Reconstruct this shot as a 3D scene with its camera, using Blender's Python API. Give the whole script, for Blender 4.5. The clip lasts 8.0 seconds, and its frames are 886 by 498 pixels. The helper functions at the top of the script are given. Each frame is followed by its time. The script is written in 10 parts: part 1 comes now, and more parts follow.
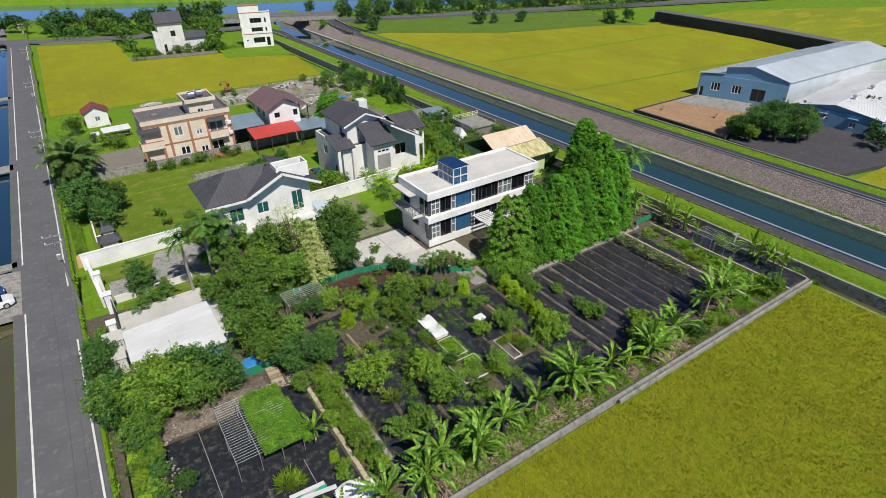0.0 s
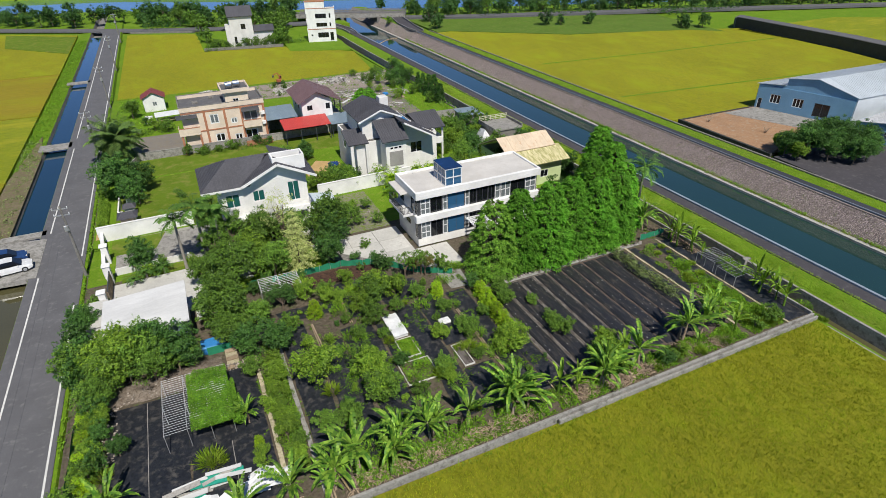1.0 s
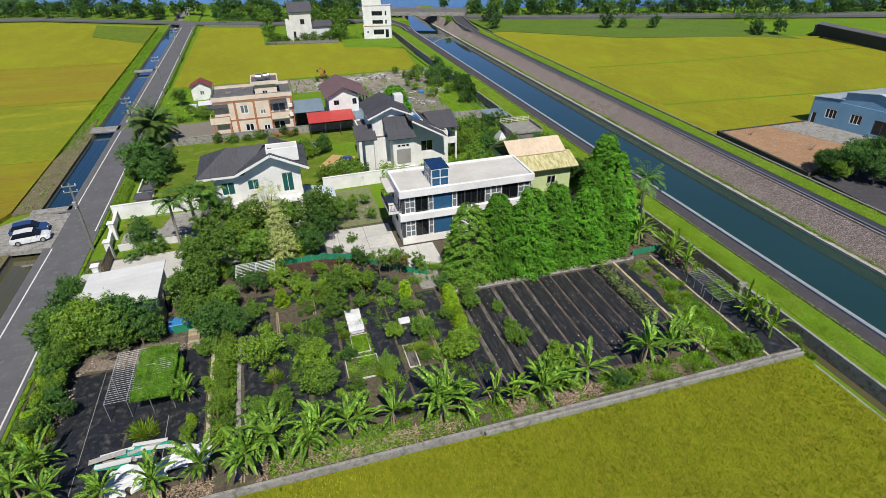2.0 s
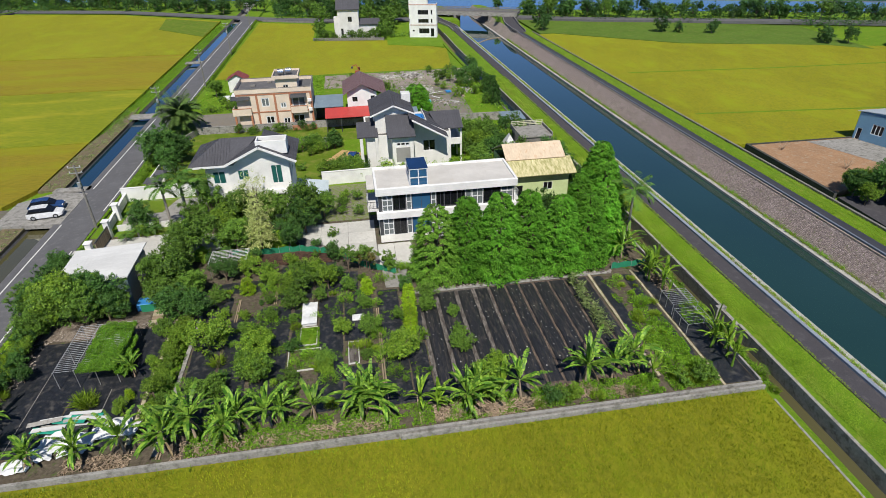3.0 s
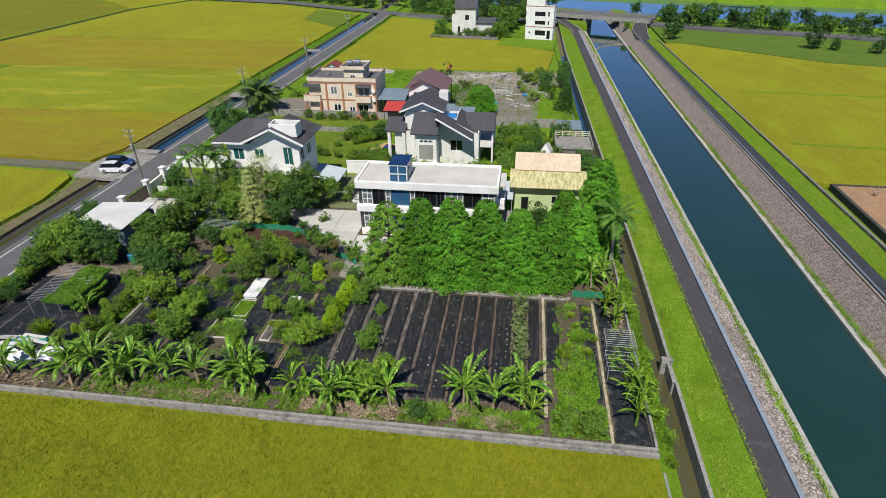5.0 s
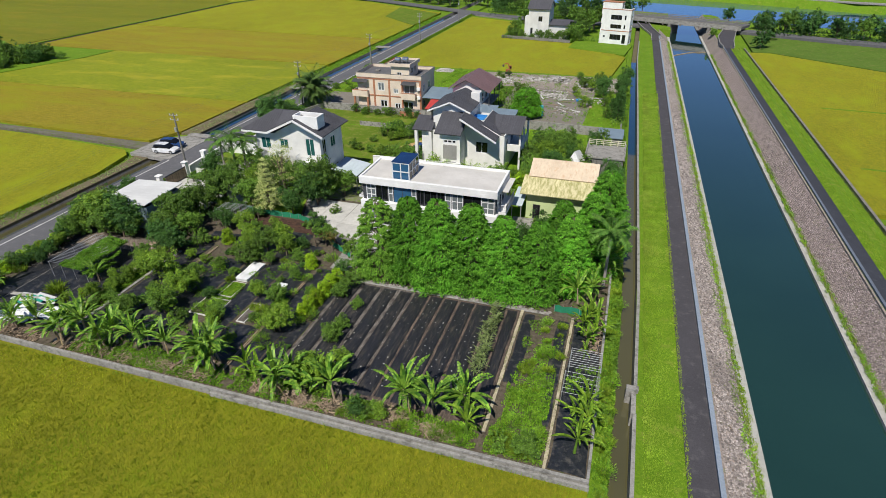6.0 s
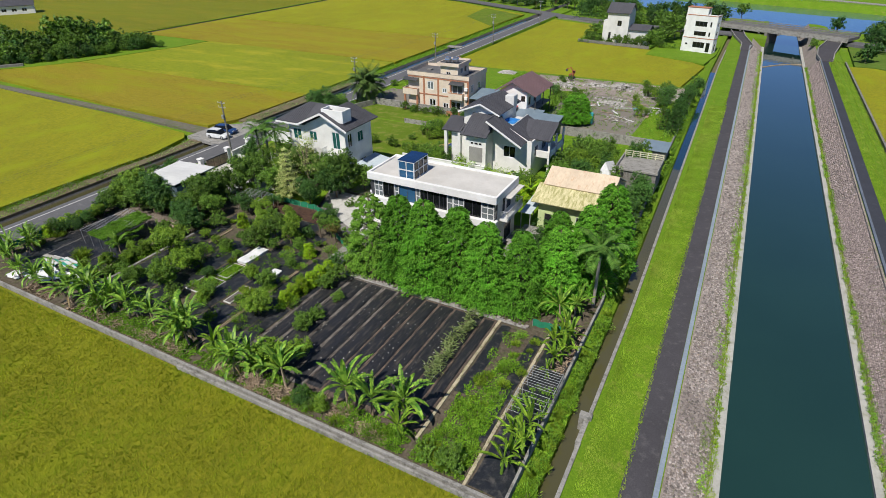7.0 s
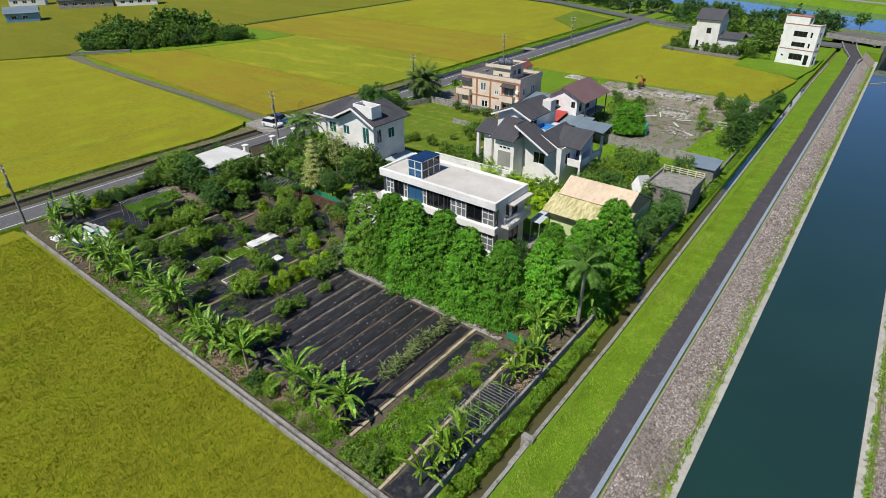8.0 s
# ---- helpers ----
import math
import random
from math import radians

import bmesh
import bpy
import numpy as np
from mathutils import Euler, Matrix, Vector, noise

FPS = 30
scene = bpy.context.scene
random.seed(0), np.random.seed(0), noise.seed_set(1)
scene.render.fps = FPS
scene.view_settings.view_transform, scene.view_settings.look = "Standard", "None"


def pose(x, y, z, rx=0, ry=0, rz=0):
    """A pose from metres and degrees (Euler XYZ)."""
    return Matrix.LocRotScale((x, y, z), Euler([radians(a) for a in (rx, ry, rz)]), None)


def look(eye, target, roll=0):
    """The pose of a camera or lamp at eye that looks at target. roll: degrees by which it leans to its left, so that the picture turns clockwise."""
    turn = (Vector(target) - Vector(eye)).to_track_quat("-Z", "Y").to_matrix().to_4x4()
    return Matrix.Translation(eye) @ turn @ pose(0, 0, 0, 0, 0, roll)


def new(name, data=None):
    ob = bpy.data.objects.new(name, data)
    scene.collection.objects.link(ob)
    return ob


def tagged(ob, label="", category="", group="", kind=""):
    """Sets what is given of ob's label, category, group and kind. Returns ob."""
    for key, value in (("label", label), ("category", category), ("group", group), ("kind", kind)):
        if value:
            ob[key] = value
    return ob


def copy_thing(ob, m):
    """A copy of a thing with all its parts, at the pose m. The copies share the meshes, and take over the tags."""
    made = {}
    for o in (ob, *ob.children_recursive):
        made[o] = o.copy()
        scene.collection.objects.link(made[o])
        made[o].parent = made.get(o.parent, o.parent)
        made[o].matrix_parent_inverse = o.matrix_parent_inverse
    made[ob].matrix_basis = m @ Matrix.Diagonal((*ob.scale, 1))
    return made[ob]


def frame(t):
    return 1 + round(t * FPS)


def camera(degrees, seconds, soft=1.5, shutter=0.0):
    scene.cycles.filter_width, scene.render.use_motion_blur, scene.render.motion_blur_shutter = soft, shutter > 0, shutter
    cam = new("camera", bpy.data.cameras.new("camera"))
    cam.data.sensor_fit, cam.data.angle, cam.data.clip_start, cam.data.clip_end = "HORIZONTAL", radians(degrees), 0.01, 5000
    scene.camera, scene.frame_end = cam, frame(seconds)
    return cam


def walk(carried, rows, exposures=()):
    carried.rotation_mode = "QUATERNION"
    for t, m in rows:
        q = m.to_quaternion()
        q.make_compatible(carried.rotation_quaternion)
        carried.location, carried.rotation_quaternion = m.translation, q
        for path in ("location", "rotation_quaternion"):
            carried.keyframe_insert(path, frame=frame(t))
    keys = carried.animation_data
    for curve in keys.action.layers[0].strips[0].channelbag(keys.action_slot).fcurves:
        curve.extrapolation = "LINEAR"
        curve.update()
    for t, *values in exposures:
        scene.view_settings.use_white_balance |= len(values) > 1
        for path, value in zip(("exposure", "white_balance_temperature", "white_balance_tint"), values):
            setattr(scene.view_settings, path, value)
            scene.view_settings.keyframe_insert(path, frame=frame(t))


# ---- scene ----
cam = camera(76.4, 8.0, 0.55)
PATH = [
    (0.0, pose(-63.913, -21.712, 36.781, 59.06, 0.75, -33.93)),
    (0.5, pose(-59.144, -24.439, 36.725, 59.07, 0.78, -29.46)),
    (1.0, pose(-54.218, -26.768, 36.636, 59.11, 0.79, -25.02)),
    (1.5, pose(-49.124, -28.707, 36.538, 59.14, 0.81, -20.67)),
    (3.0, pose(-33.198, -32.301, 36.155, 59.28, 0.85, -9.31)),
    (3.5, pose(-27.827, -32.770, 36.004, 59.35, 0.85, -5.33)),
    (4.0, pose(-22.434, -32.842, 35.837, 59.41, 0.83, -1.17)),
    (4.5, pose(-17.087, -32.508, 35.673, 59.49, 0.80, 3.15)),
    (6.0, pose(-1.457, -28.716, 35.221, 59.70, 0.68, 17.69)),
    (6.5, pose(3.451, -26.562, 35.053, 59.79, 0.64, 22.68)),
    (7.0, pose(8.119, -23.968, 34.881, 59.89, 0.60, 27.82)),
    (7.5, pose(12.533, -20.944, 34.707, 59.98, 0.54, 33.08)),
    (8.0, pose(16.628, -17.533, 34.550, 60.05, 0.47, 38.27)),
]
walk(cam, PATH)

# ---------------------------------------------------------------- sky and sun
SUN_UP, SUN_TURN = 54.0, 183.0
world = bpy.data.worlds.new("sky")
scene.world = world
world.use_nodes = True
wn = world.node_tree.nodes
sky = wn.new("ShaderNodeTexSky")
sky.sky_type, sky.sun_disc = "NISHITA", False
sky.sun_elevation, sky.sun_rotation = radians(SUN_UP), radians(SUN_TURN)
sky.air_density, sky.dust_density, sky.ozone_density = 0.42, 0.0, 7.0
wn["Background"].inputs["Strength"].default_value = 0.12
world.node_tree.links.new(sky.outputs[0], wn["Background"].inputs[0])
lamp = bpy.data.lights.new("sun", "SUN")
lamp.energy, lamp.angle, lamp.color = 5.0, radians(0.6), (1.0, 0.95, 0.86)
sun = new("sun", lamp)
az = radians(SUN_TURN)
to_sun = Vector((math.sin(az) * math.cos(radians(SUN_UP)), math.cos(az) * math.cos(radians(SUN_UP)), math.sin(radians(SUN_UP))))
sun.matrix_world = look((0, 0, 60), Vector((0, 0, 60)) - to_sun)


# ---------------------------------------------------------------- materials
def shade(name):
    m = bpy.data.materials.new(name)
    m.use_nodes = True
    nt = m.node_tree
    return m, nt, nt.nodes["Principled BSDF"]


def noise_node(nt, co, scale, detail=3.0, rough=0.6):
    n = nt.nodes.new("ShaderNodeTexNoise")
    n.inputs["Scale"].default_value, n.inputs["Detail"].default_value, n.inputs["Roughness"].default_value = scale, detail, rough
    nt.links.new(co, n.inputs["Vector"])
    return n.outputs[0]


def ramp_node(nt, fac, stops):
    r = nt.nodes.new("ShaderNodeValToRGB")
    while len(r.color_ramp.elements) < len(stops):
        r.color_ramp.elements.new(0.5)
    for e, (p, c) in zip(r.color_ramp.elements, stops):
        e.position, e.color = p, (*c, 1)
    nt.links.new(fac, r.inputs[0])
    return r.outputs[0]


def mix_node(nt, fac, a, b, kind="MIX"):
    n = nt.nodes.new("ShaderNodeMixRGB")
    n.blend_type = kind
    for i, v in enumerate((fac, a, b)):
        if isinstance(v, (int, float)):
            n.inputs[i].default_value = v
        elif isinstance(v, tuple):
            n.inputs[i].default_value = (*v, 1)
        else:
            nt.links.new(v, n.inputs[i])
    return n.outputs[0]


def range_node(nt, v, a, b, lo=0.0, hi=1.0):
    n = nt.nodes.new("ShaderNodeMapRange")
    for i, k in enumerate((a, b, lo, hi)):
        n.inputs[i + 1].default_value = k
    nt.links.new(v, n.inputs[0])
    return n.outputs[0]


def coords(nt, stretch=(1, 1, 1), turn=0.0):
    t = nt.nodes.new("ShaderNodeTexCoord")
    m = nt.nodes.new("ShaderNodeMapping")
    m.inputs["Scale"].default_value = stretch
    m.inputs["Rotation"].default_value = (0, 0, turn)
    nt.links.new(t.outputs["Object"], m.inputs[0])
    return m.outputs[0]


def surf(name, a, b, fine=6.0, wide=0.25, rough=0.8, bump=0.3, relief=0.02, metal=0.0, spec=0.4, worn=None, worn_at=0.62, stretch=(1, 1, 1), vary=0.0, island=0.0):
    """A surface with grain, broad stains, a worn or dirty second tone, and fine relief."""
    m, nt, p = shade(name)
    co = coords(nt, stretch)
    g = noise_node(nt, co, fine, 5, 0.65)
    w = noise_node(nt, co, wide, 4, 0.6)
    col = ramp_node(nt, g, [(0.3, a), (0.7, b)])
    col = mix_node(nt, 0.55, col, ramp_node(nt, w, [(0.3, (0.62, 0.62, 0.62)), (0.7, (1.0, 1.0, 1.0))]), "MULTIPLY")
    if worn:
        w2 = noise_node(nt, co, wide * 4.3, 6, 0.7)
        col = mix_node(nt, range_node(nt, w2, worn_at - 0.06, worn_at + 0.1), col, worn)
    if vary:
        o = nt.nodes.new("ShaderNodeObjectInfo")
        k = range_node(nt, o.outputs["Random"], 0, 1, 1 - vary, 1 + vary)
        col = mix_node(nt, 1.0, col, k, "MULTIPLY")
    if island:
        o = nt.nodes.new("ShaderNodeNewGeometry")
        k = range_node(nt, o.outputs["Random Per Island"], 0, 1, 1 - island, 1 + island)
        col = mix_node(nt, 1.0, col, k, "MULTIPLY")
    nt.links.new(col, p.inputs["Base Color"])
    p.inputs["Metallic"].default_value, p.inputs["Specular IOR Level"].default_value = metal, spec
    nt.links.new(range_node(nt, g, 0, 1, max(0.02, rough - 0.12), min(1, rough + 0.12)), p.inputs["Roughness"])
    if bump:
        bn = nt.nodes.new("ShaderNodeBump")
        bn.inputs["Strength"].default_value, bn.inputs["Distance"].default_value = bump, relief
        nt.links.new(noise_node(nt, co, fine * 3, 4, 0.7), bn.inputs["Height"])
        nt.links.new(bn.outputs[0], p.inputs["Normal"])
    return m


def leafy(name, a, b, c=None, through_light=0.3, rough=0.55, wide=0.5, spec=0.3, clump=1.3):
    """Leaves: every leaf takes its own tone between a and b; c comes in broad patches."""
    m, nt, p = shade(name)
    geo = nt.nodes.new("ShaderNodeNewGeometry")
    col = ramp_node(nt, geo.outputs["Random Per Island"], [(0.0, a), (1.0, b)])
    if c:
        w = noise_node(nt, coords(nt), wide, 3, 0.6)
        col = mix_node(nt, range_node(nt, w, 0.45, 0.65), col, c)
    o = nt.nodes.new("ShaderNodeObjectInfo")
    col = mix_node(nt, 1.0, col, range_node(nt, o.outputs["Random"], 0, 1, 0.7, 1.25), "MULTIPLY")
    col = mix_node(nt, 1.0, col, range_node(nt, noise_node(nt, coords(nt), clump, 2, 0.5), 0.3, 0.7, 0.72, 1.2), "MULTIPLY")
    nt.links.new(col, p.inputs["Base Color"])
    p.inputs["Roughness"].default_value, p.inputs["Specular IOR Level"].default_value = rough, spec
    tr = nt.nodes.new("ShaderNodeBsdfTranslucent")
    nt.links.new(mix_node(nt, 1.0, col, (1.0, 1.0, 0.5), "MULTIPLY"), tr.inputs[0])
    mx = nt.nodes.new("ShaderNodeMixShader")
    mx.inputs[0].default_value = through_light * 0.7
    nt.links.new(p.outputs[0], mx.inputs[1])
    nt.links.new(tr.outputs[0], mx.inputs[2])
    nt.links.new(mx.outputs[0], nt.nodes["Material Output"].inputs[0])
    return m


def glassy(name, tint, rough=0.04, clear=0.6):
    m, nt, p = shade(name)
    p.inputs["Base Color"].default_value = (*tint, 1)
    p.inputs["Roughness"].default_value = rough
    p.inputs["IOR"].default_value = 1.5
    p.inputs["Transmission Weight"].default_value = clear
    return m


def watery(name, deep, shallow, ripple=0.15, scale=1.5, rough=0.05, spec=0.5):
    m, nt, p = shade(name)
    co = coords(nt)
    nt.links.new(ramp_node(nt, noise_node(nt, co, 0.05, 3), [(0.35, deep), (0.7, shallow)]), p.inputs["Base Color"])
    p.inputs["Roughness"].default_value, p.inputs["IOR"].default_value = rough, 1.4
    p.inputs["Specular IOR Level"].default_value = spec
    p.inputs["Coat Weight"].default_value, p.inputs["Coat IOR"].default_value, p.inputs["Coat Roughness"].default_value = 1.0, 1.6, 0.02
    bn = nt.nodes.new("ShaderNodeBump")
    bn.inputs["Strength"].default_value, bn.inputs["Distance"].default_value = ripple, 0.03
    nt.links.new(noise_node(nt, co, scale, 3, 0.5), bn.inputs["Height"])
    nt.links.new(bn.outputs[0], p.inputs["Normal"])
    return m


M = dict(
    grass=surf("grass_ground", (0.086, 0.190, 0.011), (0.184, 0.302, 0.020), 5, 0.2, 0.9, 0.8, 0.06, spec=0.1, worn=(0.218, 0.258, 0.044), worn_at=0.6),
    meadow=surf("meadow_turf", (0.075, 0.145, 0.018), (0.135, 0.215, 0.032), 5, 0.15, 0.9, 0.8, 0.06, spec=0.1, worn=(0.16, 0.19, 0.05), worn_at=0.58),
    lawn=surf("lawn_turf", (0.090, 0.157, 0.013), (0.150, 0.223, 0.020), 7, 0.12, 0.9, 0.9, 0.05, spec=0.1, worn=(0.187, 0.206, 0.045), worn_at=0.55),
    soil=surf("garden_soil", (0.06, 0.05, 0.036), (0.17, 0.14, 0.105), 3, 0.3, 0.95, 0.8, 0.08, spec=0.15, worn=(0.07, 0.12, 0.022), worn_at=0.6),
    mud=surf("paddy_mud", (0.10, 0.09, 0.05), (0.17, 0.15, 0.08), 3, 0.2, 0.95, 0.6, 0.06),
    rice=surf("rice_canopy", (0.183, 0.207, 0.011), (0.367, 0.344, 0.021), 3.2, 0.035, 0.85, 1.0, 0.16, spec=0.14, worn=(0.269, 0.301, 0.013), worn_at=0.55, stretch=(1, 0.55, 1)),
    rice_near=surf("near_rice_canopy", (0.163, 0.191, 0.011), (0.315, 0.311, 0.021), 3.2, 0.035, 0.85, 1.0, 0.16, spec=0.14, worn=(0.234, 0.272, 0.013), worn_at=0.55, stretch=(1, 0.55, 1)),
    rice_green=surf("green_rice_canopy", (0.175, 0.226, 0.012), (0.312, 0.342, 0.022), 2.2, 0.03, 0.85, 1.0, 0.2, spec=0.14, worn=(0.344, 0.329, 0.026), worn_at=0.56, stretch=(0.4, 1.2, 1)),
    rice_gold=surf("ripe_rice_canopy", (0.221, 0.186, 0.012), (0.362, 0.293, 0.031), 2.2, 0.03, 0.85, 1.0, 0.2, spec=0.14, worn=(0.270, 0.270, 0.014), worn_at=0.52, stretch=(0.3, 1.3, 1)),
    rice_olive=surf("olive_rice_canopy", (0.135, 0.165, 0.010), (0.235, 0.240, 0.018), 2.2, 0.03, 0.85, 1.0, 0.2, spec=0.14, worn=(0.225, 0.195, 0.018), worn_at=0.56, stretch=(0.3, 1.3, 1)),
    asphalt=surf("asphalt", (0.100, 0.100, 0.108), (0.145, 0.145, 0.154), 14, 0.3, 0.85, 0.4, 0.01, worn=(0.170, 0.168, 0.170), worn_at=0.6),
    dark_asphalt=surf("dark_asphalt", (0.05, 0.047, 0.054), (0.08, 0.076, 0.085), 12, 0.3, 0.85, 0.4, 0.01, worn=(0.10, 0.096, 0.10), worn_at=0.6),
    paint=surf("road_paint", (0.62, 0.62, 0.6), (0.78, 0.78, 0.75), 9, 1.2, 0.7, 0.1, worn=(0.3, 0.3, 0.3), worn_at=0.66),
    concrete=surf("weathered_concrete", (0.25, 0.24, 0.225), (0.38, 0.37, 0.345), 5, 0.35, 0.9, 0.3, 0.02, worn=(0.14, 0.135, 0.12), worn_at=0.55),
    pale_concrete=surf("pale_concrete", (0.50, 0.49, 0.46), (0.62, 0.61, 0.575), 5, 0.3, 0.85, 0.25, 0.015, worn=(0.36, 0.345, 0.31), worn_at=0.62, vary=0.07),
    old_concrete=surf("stained_concrete", (0.17, 0.16, 0.15), (0.27, 0.26, 0.24), 4, 0.5, 0.9, 0.4, 0.03, worn=(0.09, 0.085, 0.075), worn_at=0.58),
    kerb=surf("blue_grey_kerb", (0.21, 0.26, 0.33), (0.31, 0.36, 0.43), 5, 0.4, 0.8, 0.2, 0.01),
    ledge=surf("weathered_pale_ledge", (0.38, 0.375, 0.35), (0.50, 0.49, 0.46), 5, 0.3, 0.85, 0.25, 0.015, worn=(0.26, 0.26, 0.19), worn_at=0.58),
    navy_asphalt=surf("blue_black_asphalt", (0.030, 0.033, 0.045), (0.052, 0.056, 0.072), 12, 0.3, 0.85, 0.4, 0.01, worn=(0.07, 0.072, 0.085), worn_at=0.64),
    # far bank kerb: the shade on its side is put into the colour
    shaded_kerb=surf("shaded_blue_kerb", (0.11, 0.135, 0.18), (0.17, 0.20, 0.25), 5, 0.4, 0.8, 0.2, 0.01),
    stone=surf("riprap_stone", (0.150, 0.128, 0.118), (0.313, 0.282, 0.269), 5, 0.6, 0.85, 0.4, 0.03, island=0.55, vary=0.45, worn=(0.150, 0.108, 0.074), worn_at=0.6),
    gravel=surf("gravel_bed", (0.207, 0.172, 0.151), (0.437, 0.370, 0.334), 4, 0.4, 0.95, 0.9, 0.08, worn=(0.153, 0.192, 0.061), worn_at=0.6),
    white=surf("white_render", (0.80, 0.80, 0.79), (0.87, 0.87, 0.86), 6, 0.5, 0.7, 0.1, 0.006, worn=(0.68, 0.67, 0.64), worn_at=0.68),
    ivory=surf("ivory_render", (0.784, 0.774, 0.742), (0.880, 0.869, 0.837), 6, 0.5, 0.75, 0.15, 0.008, worn=(0.678, 0.657, 0.615), worn_at=0.66),
    grey_wall=surf("pale_grey_tile_wall", (0.66, 0.65, 0.635), (0.76, 0.75, 0.735), 8, 0.5, 0.6, 0.15, 0.008, worn=(0.55, 0.54, 0.52), worn_at=0.66),
    roof_felt=surf("pale_roof_coat", (0.56, 0.54, 0.51), (0.64, 0.62, 0.59), 6, 0.35, 0.85, 0.15, 0.01, worn=(0.50, 0.47, 0.43), worn_at=0.6),
    pink=surf("pink_beige_tile", (0.708, 0.586, 0.470), (0.830, 0.708, 0.580), 10, 0.5, 0.6, 0.2, 0.01, worn=(0.586, 0.476, 0.378), worn_at=0.66),
    brick=surf("orange_brick_trim", (0.38, 0.16, 0.09), (0.5, 0.23, 0.13), 12, 0.6, 0.8, 0.3, 0.01),
    roof_dark=surf("charcoal_roof_tile", (0.055, 0.055, 0.065), (0.10, 0.10, 0.115), 5, 0.5, 0.6, 0.25, 0.012, worn=(0.14, 0.14, 0.15), worn_at=0.68, island=0.12),
    roof_mauve=surf("mauve_metal_roof", (0.16, 0.10, 0.105), (0.21, 0.135, 0.14), 5, 0.4, 0.5, 0.1, worn=(0.27, 0.18, 0.17), worn_at=0.68),
    red_metal=surf("red_metal_sheet", (0.46, 0.05, 0.045), (0.58, 0.085, 0.075), 6, 0.5, 0.5, 0.1, worn=(0.4, 0.16, 0.14), worn_at=0.66),
    blue_metal=surf("blue_grey_metal_sheet", (0.17, 0.23, 0.29), (0.23, 0.30, 0.36), 5, 0.5, 0.45, 0.1, worn=(0.3, 0.34, 0.37), worn_at=0.66),
    pale_metal=surf("pale_blue_metal_roof", (0.50, 0.58, 0.63), (0.60, 0.67, 0.71), 4, 0.2, 0.5, 0.08, worn=(0.45, 0.5, 0.53), worn_at=0.66),
    pale_panel=surf("pale_wall_panel", (0.527, 0.570, 0.603), (0.612, 0.646, 0.671), 4, 0.3, 0.55, 0.08, worn=(0.468, 0.493, 0.510), worn_at=0.66),
    bright_metal=surf("pale_sky_blue_sheet", (0.446, 0.504, 0.554), (0.504, 0.554, 0.598), 4, 0.15, 0.55, 0.05, worn=(0.418, 0.461, 0.490), worn_at=0.68),
    white_metal=surf("white_sheet_roof", (0.646, 0.654, 0.663), (0.714, 0.722, 0.722), 4, 0.15, 0.55, 0.05, worn=(0.561, 0.570, 0.570), worn_at=0.68),
    steel_blue=surf("steel_blue_cladding", (0.153, 0.314, 0.475), (0.198, 0.370, 0.532), 4, 0.3, 0.5, 0.08),
    cream_roof=surf("faded_cream_roof", (0.60, 0.48, 0.35), (0.72, 0.60, 0.45), 3, 0.4, 0.85, 0.3, 0.02, worn=(0.52, 0.34, 0.22), worn_at=0.6, stretch=(1.6, 0.5, 1)),
    lime=surf("lime_green_render", (0.52, 0.62, 0.30), (0.6, 0.7, 0.38), 5, 0.5, 0.8, 0.15),
    shed_roof=surf("grey_white_sheet_roof", (0.62, 0.625, 0.62), (0.71, 0.715, 0.71), 5, 0.4, 0.6, 0.1, 0.006, worn=(0.54, 0.54, 0.53), worn_at=0.63, stretch=(0.5, 2, 1)),
    fabric=surf("black_weed_mat", (0.013, 0.014, 0.018), (0.034, 0.035, 0.041), 5, 0.5, 0.45, 0.6, 0.04, spec=0.5, worn=(0.075, 0.066, 0.056), worn_at=0.57, stretch=(2.2, 0.3, 1)),
    mat=surf("woven_black_mat", (0.012, 0.014, 0.019), (0.028, 0.031, 0.038), 4, 0.35, 0.42, 0.7, 0.05, spec=0.55, worn=(0.085, 0.08, 0.075), worn_at=0.57),
    dark_stone=surf("dull_riprap_stone", (0.247, 0.197, 0.192), (0.432, 0.360, 0.350), 5, 0.6, 0.85, 0.4, 0.03, island=0.5, worn=(0.206, 0.154, 0.105), worn_at=0.6),
    furrow=surf("dusty_furrow", (0.09, 0.08, 0.072), (0.25, 0.225, 0.205), 5, 0.5, 0.95, 0.6, 0.04, worn=(0.06, 0.05, 0.045), worn_at=0.5, stretch=(1.5, 0.35, 1)),
    bark=surf("grey_brown_bark", (0.12, 0.09, 0.065), (0.22, 0.17, 0.125), 9, 0.8, 0.9, 0.7, 0.03, stretch=(1, 1, 0.3)),
    palm_bark=surf("ringed_palm_bark", (0.24, 0.22, 0.19), (0.36, 0.33, 0.29), 6, 1, 0.9, 0.5, 0.02, stretch=(0.3, 0.3, 4)),
    straw=surf("dry_banana_litter", (0.30, 0.22, 0.15), (0.48, 0.38, 0.28), 8, 0.8, 0.95, 0.8, 0.06, island=0.3),
    timber=surf("weathered_timber", (0.27, 0.20, 0.13), (0.42, 0.33, 0.23), 6, 0.6, 0.85, 0.4, 0.01, stretch=(1, 0.3, 1), vary=0.2),
    steel=surf("galvanised_tube", (0.46, 0.47, 0.48), (0.58, 0.59, 0.60), 12, 1, 0.4, 0.05, metal=0.6),
    white_trim=surf("white_aluminium", (0.72, 0.73, 0.74), (0.8, 0.81, 0.82), 14, 1, 0.4, 0.03),
    dark_trim=surf("dark_grey_steel", (0.05, 0.053, 0.06), (0.08, 0.084, 0.092), 12, 1, 0.45, 0.05),
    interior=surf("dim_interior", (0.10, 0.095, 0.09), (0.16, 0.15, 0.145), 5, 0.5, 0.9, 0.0),
